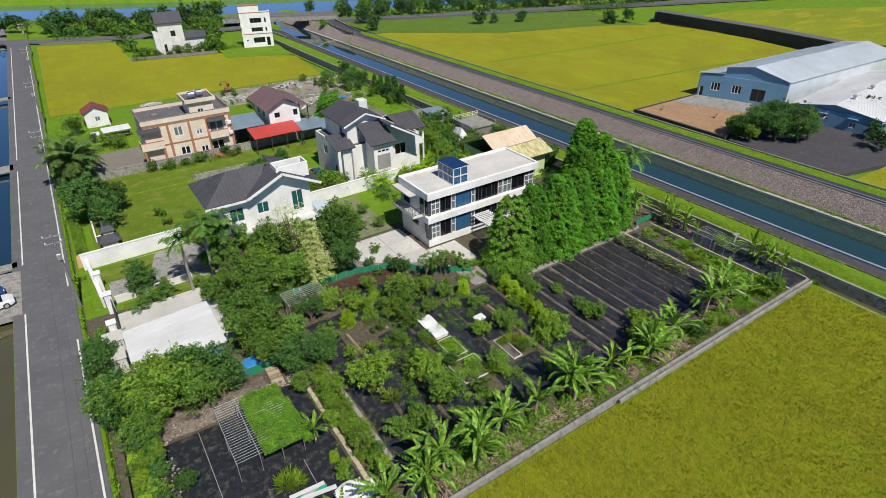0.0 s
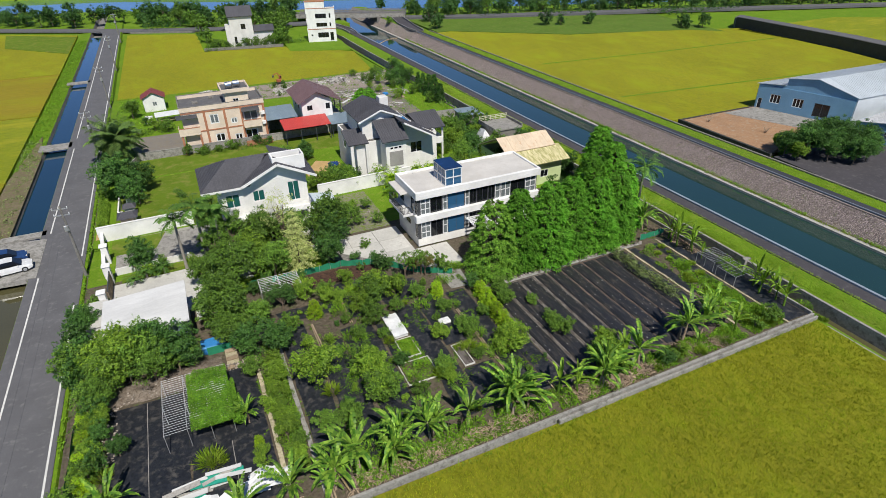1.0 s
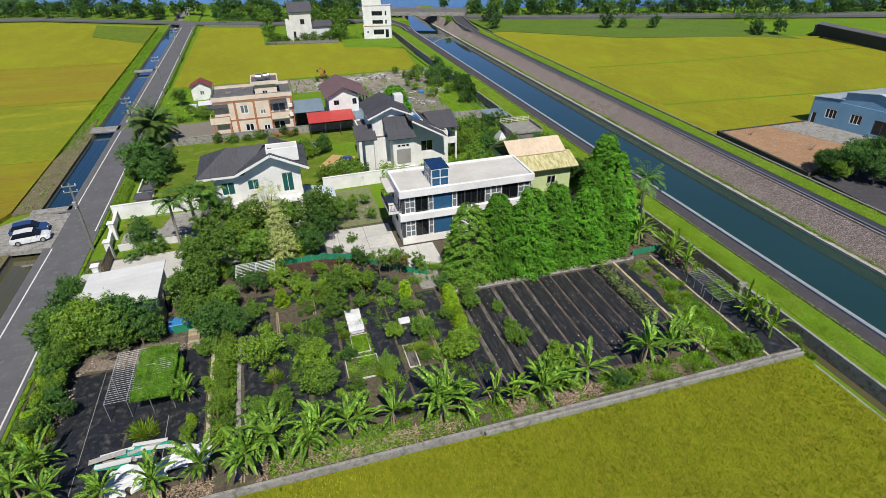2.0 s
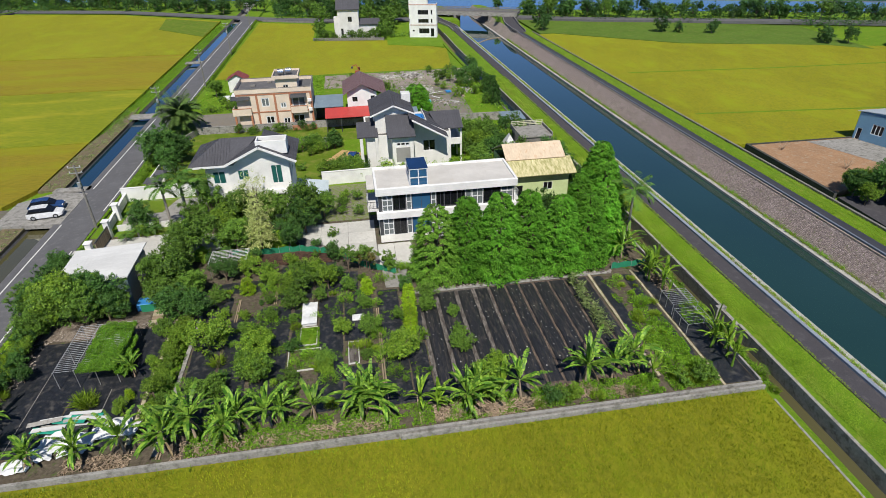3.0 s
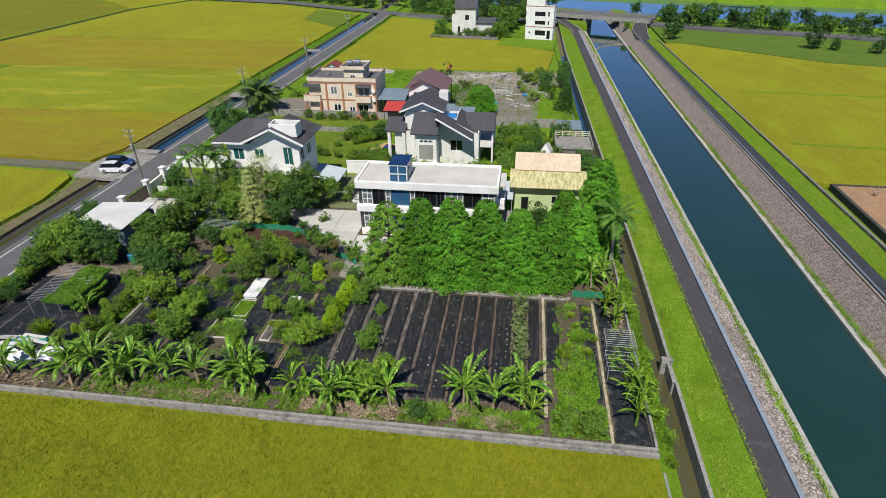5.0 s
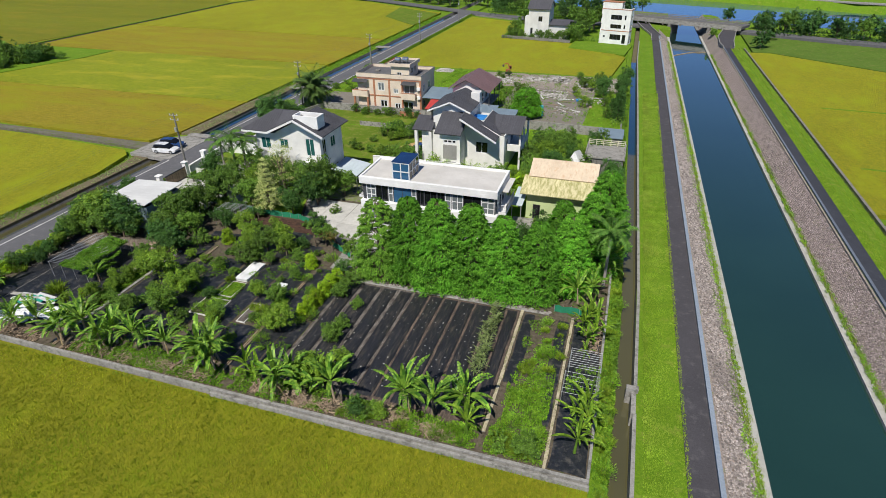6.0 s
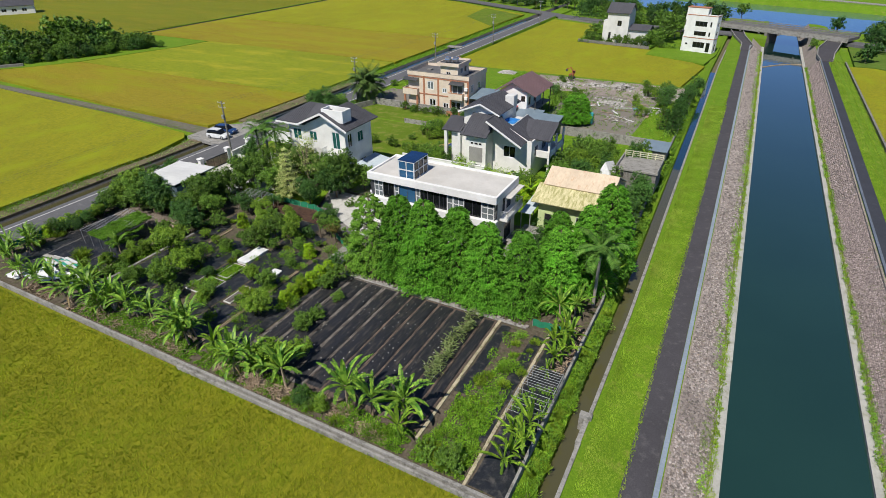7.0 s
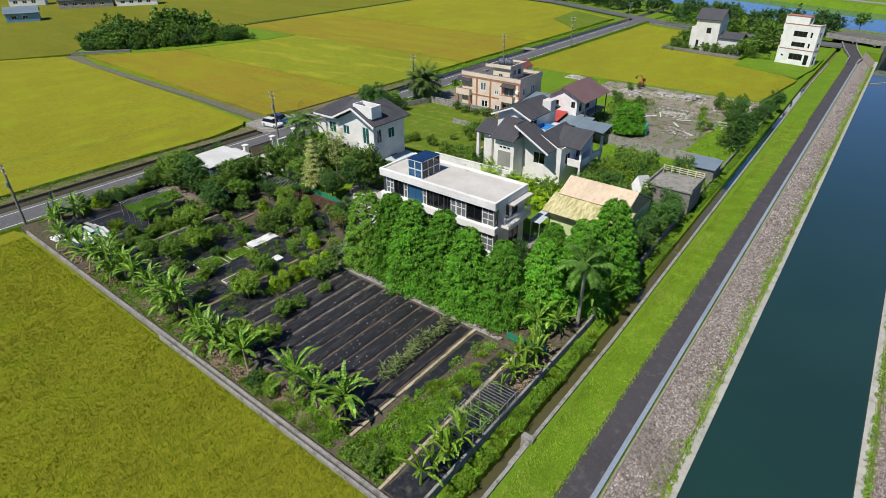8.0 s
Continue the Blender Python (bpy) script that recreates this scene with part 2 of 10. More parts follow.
    earth=surf("bare_brown_earth", (0.30, 0.17, 0.09), (0.42, 0.26, 0.15), 4, 0.25, 0.95, 0.6, 0.05, worn=(0.36, 0.30, 0.22), worn_at=0.6),
    moss_roof=surf("moss_stained_sheet_roof", (0.525, 0.475, 0.250), (0.750, 0.688, 0.425), 3, 0.4, 0.85, 0.3, 0.02, worn=(0.325, 0.312, 0.125), worn_at=0.5, stretch=(1.8, 0.4, 1)),
    bank_weed=leafy("mixed_bank_plants", (0.100, 0.273, 0.022), (0.343, 0.573, 0.044), (0.200, 0.382, 0.055), 0.28, wide=0.4, spec=0.15, clump=0.9),
    ochre=surf("ochre_dirt", (0.44, 0.29, 0.12), (0.56, 0.39, 0.18), 4, 0.4, 0.95, 0.4, 0.03),
    rubble=surf("rubble", (0.30, 0.285, 0.26), (0.5, 0.48, 0.45), 5, 0.5, 0.95, 0.6, 0.05, island=0.35),
    black_wall=surf("blackened_concrete", (0.035, 0.035, 0.035), (0.08, 0.08, 0.078), 4, 0.5, 0.9, 0.4, 0.03, worn=(0.05, 0.07, 0.03), worn_at=0.6),
    rutted=surf("rutted_earth", (0.11, 0.095, 0.075), (0.22, 0.195, 0.165), 3, 0.4, 0.95, 0.8, 0.06, worn=(0.10, 0.14, 0.03), worn_at=0.54, stretch=(0.4, 2.0, 1)),
    yard=surf("grey_gravel_yard", (0.156, 0.144, 0.129), (0.271, 0.248, 0.222), 5, 0.25, 0.95, 0.6, 0.03, worn=(0.197, 0.172, 0.133), worn_at=0.5),
    patchy=surf("patchy_lawn", (0.17, 0.165, 0.12), (0.27, 0.26, 0.20), 4, 0.5, 0.95, 0.7, 0.04, spec=0.1, worn=(0.14, 0.20, 0.03), worn_at=0.5),
    pool_blue=surf("turquoise_sheet", (0.05, 0.42, 0.50), (0.09, 0.54, 0.62), 5, 1, 0.5, 0.4, 0.03),
    green_net=surf("green_shade_net", (0.015, 0.19, 0.09), (0.03, 0.29, 0.16), 14, 0.8, 0.8, 0.3, 0.01),
    teal=surf("teal_board", (0.02, 0.28, 0.20), (0.04, 0.40, 0.29), 5, 0.8, 0.5, 0.1),
    blue_tarp=surf("blue_tarpaulin", (0.03, 0.20, 0.55), (0.06, 0.30, 0.66), 6, 1, 0.5, 0.4, 0.03),
    white_sheet=surf("white_plastic_sheet", (0.72, 0.73, 0.74), (0.82, 0.83, 0.84), 4, 1, 0.45, 0.5, 0.05),
    car_white=surf("white_car_paint", (0.72, 0.73, 0.74), (0.76, 0.77, 0.78), 2, 0.5, 0.25, 0.0, spec=0.6),
    car_blue=surf("blue_car_paint", (0.02, 0.05, 0.16), (0.025, 0.07, 0.2), 2, 0.5, 0.22, 0.0, spec=0.6),
    car_silver=surf("silver_car_paint", (0.40, 0.42, 0.44), (0.46, 0.48, 0.5), 2, 0.5, 0.3, 0.0, metal=0.5),
    tyre=surf("black_rubber", (0.02, 0.02, 0.02), (0.035, 0.035, 0.035), 9, 1, 0.8, 0.1),
    excavator=surf("rust_red_paint", (0.30, 0.09, 0.04), (0.38, 0.12, 0.05), 6, 1, 0.6, 0.1),
    glass=glassy("window_glass", (0.30, 0.34, 0.36), 0.03, 0.55),
    teal_glass=glassy("teal_tinted_glass", (0.02, 0.11, 0.10), 0.06, 0.15),
    blue_glass=glassy("blue_film_glass", (0.035, 0.12, 0.24), 0.06, 0.15),
    dark_glass=glassy("dark_tinted_glass", (0.012, 0.014, 0.018), 0.05, 0.3),
    canal=watery("canal_water", (0.012, 0.041, 0.033), (0.015, 0.049, 0.039), 0.12, 0.9, 0.05, 0.8),
    # river: blue of the mirrored sky is put into the base colour
    river=watery("river_water", (0.005, 0.055, 0.14), (0.006, 0.068, 0.17), 0.9, 0.8, 0.22, 0.4),
    ditch=watery("ditch_water", (0.075, 0.070, 0.032), (0.10, 0.094, 0.042), 0.12, 2.0),
    # far ditch stretches: some sky reflection is put into this blue base
    ditch_sky_blue=watery("irrigation_water", (0.006, 0.03, 0.05), (0.008, 0.036, 0.06), 0.04, 1.0),
    cypress=leafy("cypress_needles", (0.037, 0.141, 0.017), (0.242, 0.567, 0.049), (0.145, 0.408, 0.033), 0.42, wide=0.5, clump=1.1, spec=0.15),
    leaf_mid=leafy("mid_green_leaves", (0.032, 0.086, 0.016), (0.212, 0.378, 0.042), (0.127, 0.247, 0.030), 0.28, wide=0.7),
    leaf_dark=leafy("dark_green_leaves", (0.018, 0.064, 0.016), (0.124, 0.268, 0.043), (0.061, 0.160, 0.029), 0.22, wide=0.7),
    leaf_wood=leafy("woodland_leaves", (0.013, 0.052, 0.013), (0.081, 0.180, 0.029), (0.040, 0.117, 0.020), 0.1, wide=0.15, clump=0.4),
    leaf_bright=leafy("bright_green_leaves", (0.058, 0.150, 0.013), (0.300, 0.462, 0.042), (0.183, 0.322, 0.029), 0.3, wide=0.8),
    leaf_yellow=leafy("yellow_green_leaves", (0.125, 0.310, 0.008), (0.413, 0.575, 0.020), None, 0.22, clump=2.2),
    leaf_pale=leafy("pale_variegated_leaves", (0.34, 0.42, 0.12), (0.58, 0.62, 0.25), None, 0.3),
    leaf_red=leafy("reddish_young_leaves", (0.14, 0.10, 0.03), (0.24, 0.2, 0.05), (0.09, 0.17, 0.03), 0.3, wide=1.2),
    banana=leafy("banana_leaf", (0.059, 0.171, 0.017), (0.264, 0.432, 0.053), None, 0.28, 0.5, spec=0.3, clump=1.6),
    banana_dry=leafy("dry_banana_leaf", (0.24, 0.17, 0.08), (0.4, 0.31, 0.17), None, 0.2),
    palm=leafy("palm_leaflets", (0.05, 0.14, 0.02), (0.15, 0.28, 0.05), None, 0.2),
    date=leafy("date_palm_leaflets", (0.06, 0.13, 0.03), (0.18, 0.28, 0.07), None, 0.2),
    blade=leafy("grass_blades", (0.150, 0.270, 0.020), (0.290, 0.430, 0.040), (0.300, 0.390, 0.060), 0.3, wide=0.16, spec=0.1, clump=0.45),
    weeping=leafy("weeping_needles", (0.051, 0.143, 0.018), (0.230, 0.439, 0.044), None, 0.25, spec=0.15),
    weed=leafy("weed_leaves", (0.069, 0.202, 0.013), (0.253, 0.459, 0.033), (0.172, 0.325, 0.026), 0.25, wide=0.6, spec=0.15),
    maize=leafy("dry_green_stalk_leaves", (0.13, 0.20, 0.06), (0.30, 0.37, 0.14), None, 0.3),
    rice_blade=leafy("ripening_rice_leaves", (0.163, 0.222, 0.009), (0.379, 0.391, 0.024), (0.179, 0.266, 0.011), 0.25, 0.7, wide=0.12, spec=0.15, clump=0.25),
)


# ---------------------------------------------------------------- building tools
class Geo:
    """Collects vertices and faces of one mesh, in world metres."""

    def __init__(self):
        self.v, self.f = [], []

    def add(self, pts, faces):
        n = len(self.v)
        self.v += [tuple(p) for p in pts]
        self.f += [tuple(i + n for i in f) for f in faces]
        return self

    def box(self, x0, y0, z0, x1, y1, z1, c=0.0):
        """An upright box; c chamfers its edges."""
        if c <= 0:
            return self.add([(x, y, z) for z in (z0, z1) for y in (y0, y1) for x in (x0, x1)],
                            [(0, 2, 3, 1), (4, 5, 7, 6), (0, 1, 5, 4), (2, 6, 7, 3), (0, 4, 6, 2), (1, 3, 7, 5)])
        lo, hi, pts, at = (x0, y0, z0), (x1, y1, z1), [], {}
        for s in [(a, b, d) for a in (0, 1) for b in (0, 1) for d in (0, 1)]:
            for k in range(3):
                p = [(hi[i] if s[i] else lo[i]) + (0 if i == k else (-c if s[i] else c)) for i in range(3)]
                at[s, k] = len(pts)
                pts.append(p)
        faces = []
        for k in range(3):
            i, j = [q for q in range(3) if q != k]
            for e in (0, 1):
                ring = []
                for a, b in ((0, 0), (1, 0), (1, 1), (0, 1)):
                    s = [0, 0, 0]
                    s[k], s[i], s[j] = e, a, b
                    ring.append(at[tuple(s), k])
                faces.append(tuple(ring))
            for a in (0, 1):
                for b in (0, 1):
                    s, t = [0, 0, 0], [0, 0, 0]
                    s[i], s[j], t[i], t[j] = a, b, a, b
                    t[k] = 1
                    s, t = tuple(s), tuple(t)
                    faces.append((at[s, i], at[t, i], at[t, j], at[s, j]))
        for a in (0, 1):
            for b in (0, 1):
                for d in (0, 1):
                    faces.append(tuple(at[(a, b, d), k] for k in range(3)))
        return self.add(pts, faces)

    def slab(self, pts, t):
        """A plate of thickness t below the given outline."""
        n = (Vector(pts[1]) - Vector(pts[0])).cross(Vector(pts[2]) - Vector(pts[0])).normalized()
        if n.z < 0:
            pts, n = list(reversed(pts)), -n
        k = len(pts)
        low = [tuple(Vector(p) - n * t) for p in pts]
        return self.add(list(pts) + low, [tuple(range(k)), tuple(reversed(range(k, 2 * k)))] + [(i, i + k, (i + 1) % k + k, (i + 1) % k) for i in range(k)])

    def prism(self, outline, z0, z1):
        return self.slab([(x, y, z1) for x, y in outline], z1 - z0)

    def tube(self, path, radii, n=8, caps=True):
        path = [Vector(p) for p in path]
        if isinstance(radii, (int, float)):
            radii = [radii] * len(path)
        pts, faces = [], []
        for i, (p, r) in enumerate(zip(path, radii)):
            d = (path[min(i + 1, len(path) - 1)] - path[max(i - 1, 0)]).normalized()
            a = d.cross(Vector((0, 0, 1)) if abs(d.z) < 0.9 else Vector((1, 0, 0))).normalized()
            b = d.cross(a)
            pts += [p + (a * math.cos(2 * math.pi * j / n) + b * math.sin(2 * math.pi * j / n)) * r for j in range(n)]
        for i in range(len(path) - 1):
            faces += [(i * n + j, i * n + (j + 1) % n, (i + 1) * n + (j + 1) % n, (i + 1) * n + j) for j in range(n)]
        if caps:
            faces += [tuple(reversed(range(n))), tuple(range((len(path) - 1) * n, len(path) * n))]
        return self.add(pts, faces)

    def beam(self, a, b, w, h):
        """A straight square bar from a to b."""
        a, b = Vector(a), Vector(b)
        d = (b - a).normalized()
        s = d.cross(Vector((0, 0, 1)) if abs(d.z) < 0.95 else Vector((1, 0, 0))).normalized() * w / 2
        u = s.cross(d).normalized() * h / 2
        return self.add([p + k for p in (a, b) for k in (-s - u, s - u, s + u, -s + u)],
                        [(3, 2, 1, 0), (4, 5, 6, 7), (0, 1, 5, 4), (1, 2, 6, 5), (2, 3, 7, 6), (3, 0, 4, 7)])

    def blob(self, c, r, rng, squash=0.75, ring=6):
        """A rough stone or lump."""
        pts, faces = [(c[0], c[1], c[2] - r * squash)], []
        for k, (h, q) in enumerate(((-0.45, 0.85), (0.4, 0.9))):
            for j in range(ring):
                a = 2 * math.pi * (j + 0.5 * k) / ring
                s = q * r * rng.uniform(0.75, 1.2)
                pts.append((c[0] + s * math.cos(a), c[1] + s * math.sin(a), c[2] + h * r * squash * rng.uniform(0.7, 1.2)))
        pts.append((c[0] + r * rng.uniform(-0.2, 0.2), c[1] + r * rng.uniform(-0.2, 0.2), c[2] + r * squash))
        t = 2 * ring + 1
        for j in range(ring):
            k = (j + 1) % ring
            faces += [(0, 1 + k, 1 + j), (1 + j, 1 + k, 1 + ring + j), (1 + k, 1 + ring + k, 1 + ring + j), (1 + ring + j, 1 + ring + k, t)]
        return self.add(pts, faces)


ORIGIN = {}


def mesh_of(name, verts, faces, material, smooth=False, fix=True):
    me = bpy.data.meshes.new(name)
    me.from_pydata([tuple(p) for p in verts], [], faces)
    if fix and len(faces) < 6000:
        bm = bmesh.new()
        bm.from_mesh(me)
        bmesh.ops.recalc_face_normals(bm, faces=bm.faces)
        bm.to_mesh(me)
        bm.free()
    me.materials.append(material)
    if smooth:
        me.shade_smooth()
    return me


def pieces_of(g):
    """The connected pieces of g, each as a Geo of its own."""
    root = list(range(len(g.v)))

    def find(i):
        while root[i] != i:
            root[i] = root[root[i]]
            i = root[i]
        return i

    for f in g.f:
        for k in f[1:]:
            root[find(k)] = find(f[0])
    out = {}
    for f in g.f:
        out.setdefault(find(f[0]), []).append(f)
    made = []
    for faces in out.values():
        at, q = {}, Geo()
        for f in faces:
            for k in f:
                if k not in at:
                    at[k] = len(q.v)
                    q.v.append(g.v[k])
            q.f.append(tuple(at[k] for k in f))
        made.append(q)
    return made


SPLIT = {"fascia", "wall", "side_wall", "front_wall", "plinth", "post", "porch_column", "balcony_post", "roof_vent", "upper_storey", "stair_tower", "penthouse", "pole_step"}


def part(name, g, material, parent=None, label="", smooth=False):
    """Links the geometry g as one mesh object, under parent if given; posts and walls become one object each."""
    if name in SPLIT:
        bits = pieces_of(g)
        if len(bits) > 1:
            first = None
            for b in bits:
                ob = link_part(name, b, material, parent, label, smooth)
                first = first or ob
            return first
    return link_part(name, g, material, parent, label, smooth)


def link_part(name, g, material, parent, label, smooth):
    o = ORIGIN.get(parent, Vector((0, 0, 0)))
    ob = new(name, mesh_of(name, [Vector(p) - o for p in g.v], g.f, material, smooth))
    if parent:
        ob.parent = parent
    ORIGIN[ob] = o
    return tagged(ob, label)


def thing(name, at, label, category, group="", kind=""):
    ob = new(name)
    ob.location = at
    ORIGIN[ob] = Vector(at)
    return tagged(ob, label, category, group, kind)


def solid(name, g, material, label, category, group="", kind="", smooth=False):
    return tagged(part(name, g, material, None, "", smooth), label, category, group, kind)


def setting(name, g, material, label="", category="", smooth=False):
    return tagged(part(name, g, material, None, "", smooth), label, category, "", "structure")


def np_mesh(name, V, F, material):
    """A mesh from arrays: V of n x 3 places, F of m x k corners."""
    me = bpy.data.meshes.new(name)
    k = F.shape[1]
    me.vertices.add(len(V))
    me.vertices.foreach_set("co", np.ascontiguousarray(V, dtype=np.float32).ravel())
    me.loops.add(len(F) * k)
    me.loops.foreach_set("vertex_index", np.ascontiguousarray(F, dtype=np.int32).ravel())
    me.polygons.add(len(F))
    me.polygons.foreach_set("loop_start", np.arange(len(F), dtype=np.int32) * k)
    me.update(calc_edges=True)
    me.materials.append(material)
    return me


# ---------------------------------------------------------------- ground, roads, canal
def sx(x, y):
    """The canal and all beside it run a little askew of the garden."""
    if x < -1:
        return x
    if x < 4:
        return x - 0.02 * max(0.0, min(y, 150) - 25)
    return x - 0.0125 * (y - 50)


def strip(x0, x1, y0, y1, z0, z1):
    """A long slab along the canal, with the canal's skew."""
    g = Geo()
    g.prism([(sx(x0, y0), y0), (sx(x1, y0), y0), (sx(x1, y1), y1), (sx(x0, y1), y1)], z0, z1)
    return g


PROFILE = [(-1500, -0.75, 1), (-83.5, -0.75, 1), (-79.9, -0.35, 2), (-79.5, -1.7, 2), (-76.05, -1.7, 2), (-75.8, 0.0, 1), (-69.6, 0.0, 1),
           (-69.3, -0.75, 1), (0.04, -0.75, 1), (0.12, -0.35, 1), (1.45, -0.8, 1), (1.6, -1.75, 0), (2.9, -1.75, 2), (2.95, 0.0, 1), (6.2, 0.12, 1),
           (8.8, 0.1, 3), (11.95, -2.3, 2), (12.75, -2.36, 2), (12.8, -4.2, 0), (23.2, -4.2, 2), (23.25, -2.36, 2), (24.0, -2.3, 3), (26.4, 0.7, 1),
           (29.6, 0.72, 1), (32.2, 0.3, 1), (33.2, -0.75, 1), (1500, -0.75, 0)]
YS = [-1500, -120, -60, -30, 0, 30, 60, 90, 120, 150, 180, 200, 225, 258]


def river_near(x):
    return float(np.interp(x, [-1500, -140, -72, -6, 34, 93, 140, 260, 1500], [610, 320, 291, 251, 235, 203, 190, 142, -300]))


gv, gf, gm = [], [], []
rows_y = YS + ["near", "bed0", "bed1", "far", 2500]
for yk in rows_y:
    for x, z, _ in PROFILE:
        rn = river_near(x)
        if yk == "near":
            y, zz = rn, z
        elif yk == "bed0":
            y, zz = rn + 3, -4.2
        elif yk == "bed1":
            y, zz = rn + 76, -4.2
        elif yk == "far":
            y, zz = rn + 80, 0.3
        elif yk == 2500:
            y, zz = 2500, 0.3
        else:
            y, zz = min(float(yk), rn - 1 - (258 - yk) * 0.01), z
        gv.append((sx(x, min(y, 258)), y, zz))
nx = len(PROFILE)
for j in range(len(rows_y) - 1):
    for i in range(nx - 1):
        gf.append((j * nx + i, j * nx + i + 1, (j + 1) * nx + i + 1, (j + 1) * nx + i))
        gm.append(PROFILE[i][2] if j < len(YS) else 1)
me = bpy.data.meshes.new("ground")
me.from_pydata(gv, [], gf)
for k in ("mud", "grass", "old_concrete", "gravel"):
    me.materials.append(M[k])
for p, k in zip(me.polygons, gm):
    p.material_index = k
tagged(new("ground", me), "farmland ground with grassy banks and canal cutting", "ground", "", "structure")

g = Geo()
g.prism([(-69.4, -0.35), (0.02, -0.35), (0.02, 25), (sx(0.02, 123.5), 123.5), (-69.4, 123.5)], -0.9, 0.0)
setting("ground_garden", g, M["soil"], "raised garden soil with weeds", "ground")

# waters
for name, x0, x1, y0, y1, z, mat_, lab in (
        ("water_canal", 12.7, 23.3, -400, 262, -2.55, "canal", "still dark green canal water"),
        ("water_ditch", 1.3, 2.95, -200, 25, -1.3, "ditch", "muddy brown ditch water"),
        ("water_ditch_middle", 1.3, 2.95, 25, 72, -1.295, "ditch", "muddy brown ditch water"),
        ("water_ditch_north", 1.3, 2.95, 72, 149, -1.29, "ditch_sky_blue", "still ditch water, sky reflection put into its blue-grey colour"),
        # south of the culvert the brown water colour stands in for culvert shade
        ("water_irrigation_south", -79.6, -75.95, -200, 46, -0.95, "ditch", "still irrigation ditch water, culvert shade put into its colour"),
        ("water_irrigation", -79.6, -75.95, 46, 222, -0.85, "ditch_sky_blue", "still irrigation ditch water beside the road")):
    g = Geo()
    g.slab([(sx(x0, y0), y0, z), (sx(x1, y0), y0, z), (sx(x1, y1), y1, z), (sx(x0, y1), y1, z)], 0.05)
    setting(name, g, M[mat_], lab, "water")
g = Geo()
xs = [-1500, -140, -72, -6, 34, 93, 140, 260, 1500]
g.slab([(x, river_near(x) + 1, -2.6) for x in xs] + [(x, river_near(x) + 78, -2.6) for x in reversed(xs)], 0.05)
setting("water_river", g, M["river"], "broad river, mirrored sky blue put into its water colour", "water")

# the lane on the west side
g = strip(-75.75, -69.9, -160, 226, -0.4, 0.06)
setting("road_lane", g, M["asphalt"], "worn grey asphalt lane", "road")
for x in (-74.75, -70.45):
    g = Geo()
    if x < -74:
        for y0, y1 in ((-160, 44), (56, 92), (98, 219)):
            g.box(x, y0, 0.055, x + 0.16, y1, 0.066)
    else:
        for y0, y1 in ((-160, 36), (47.5, 219)):
            g.box(x, y0, 0.055, x + 0.16, y1, 0.066)
    setting("road_marking", g, M["paint"], "white edge line on the lane", "road marking")
# the road along the river
g = Geo()
rd = [(-400, 345), (-133, 264), (-76, 232), (-66, 226), (-36, 214), (6, 208.5)]
up = [(p[0], p[1] - 3.0) for p in rd]
dn = [(p[0], p[1] + 3.5) for p in rd]
for (a, b, c, d) in zip(up, up[1:], dn[1:], dn):
    g.prism([a, b, c, d], -0.4, 0.09)
g.prism([(-75.75, 224), (-69.9, 224), (-67.5, 231), (-79, 237)], -0.35, 0.085)
setting("road_river", g, M["asphalt"], "asphalt road along the river", "road")
g = Geo()
rd = [(33, 203), (60, 190), (90, 180), (125, 168), (200, 140), (420, 60)]
up = [(p[0], p[1] - 3.0) for p in rd]
dn = [(p[0], p[1] + 3.5) for p in rd]
for (a, b, c, d) in zip(up, up[1:], dn[1:], dn):
    g.prism([a, b, c, d], -0.4, 0.5)
setting("road_embankment", g, M["asphalt"], "asphalt road on a low bank", "road")

# culvert slab with parking place, small footbridge
g = Geo()
g.prism([(-84, 45.0), (-74.9, 44.2), (-74.9, 54.5), (-80, 55.5), (-84, 52.5)], -0.5, 0.1)
setting("culvert_slab", g, M["concrete"], "concrete culvert slab over the ditch", "culvert")
for y0, y1 in ((55.9, 57.4), (93.2, 96.2), (146, 148)):
    g = Geo()
    g.box(-80.6, y0, -0.3, -75.2, y1, 0.06, 0.03)
    setting("footbridge_slab", g, M["concrete"], "small concrete slab across the ditch", "bridge")
g = Geo()
g.prism([(-82.6, 51.0), (-83.6, 48.2), (-112, 50.0), (-160, 50.9), (-184, 50.9), (-190, 52.5), (-187, 56.4), (-170, 53.2), (-112, 51.8)], -0.8, -0.25)
setting("track", g, M["rutted"], "rutted earth track between paddies", "track")
g = Geo()
g.prism([(-82.9, 46), (-79.8, 45), (-79.8, -160), (-82.4, -160), (-82.2, 20), (-81.6, 36)], -0.8, -0.3)
M["dry_bank"] = surf("dry_brown_bank", (0.13, 0.105, 0.065), (0.27, 0.22, 0.15), 3, 0.5, 0.95, 0.9, 0.1, spec=0.12, worn=(0.12, 0.15, 0.04), worn_at=0.56)
setting("bank_west", g, M["dry_bank"], "weedy earth bank beside the ditch", "bank")

g = Geo()
g.prism([(-83.5, 57.6), (-79.8, 57.6), (-79.8, 90), (-81.2, 104), (-83.5, 80)], -0.8, -0.3)
setting("bank_north", g, M["dry_bank"], "bare grey-brown earth bank beside the ditch", "bank")

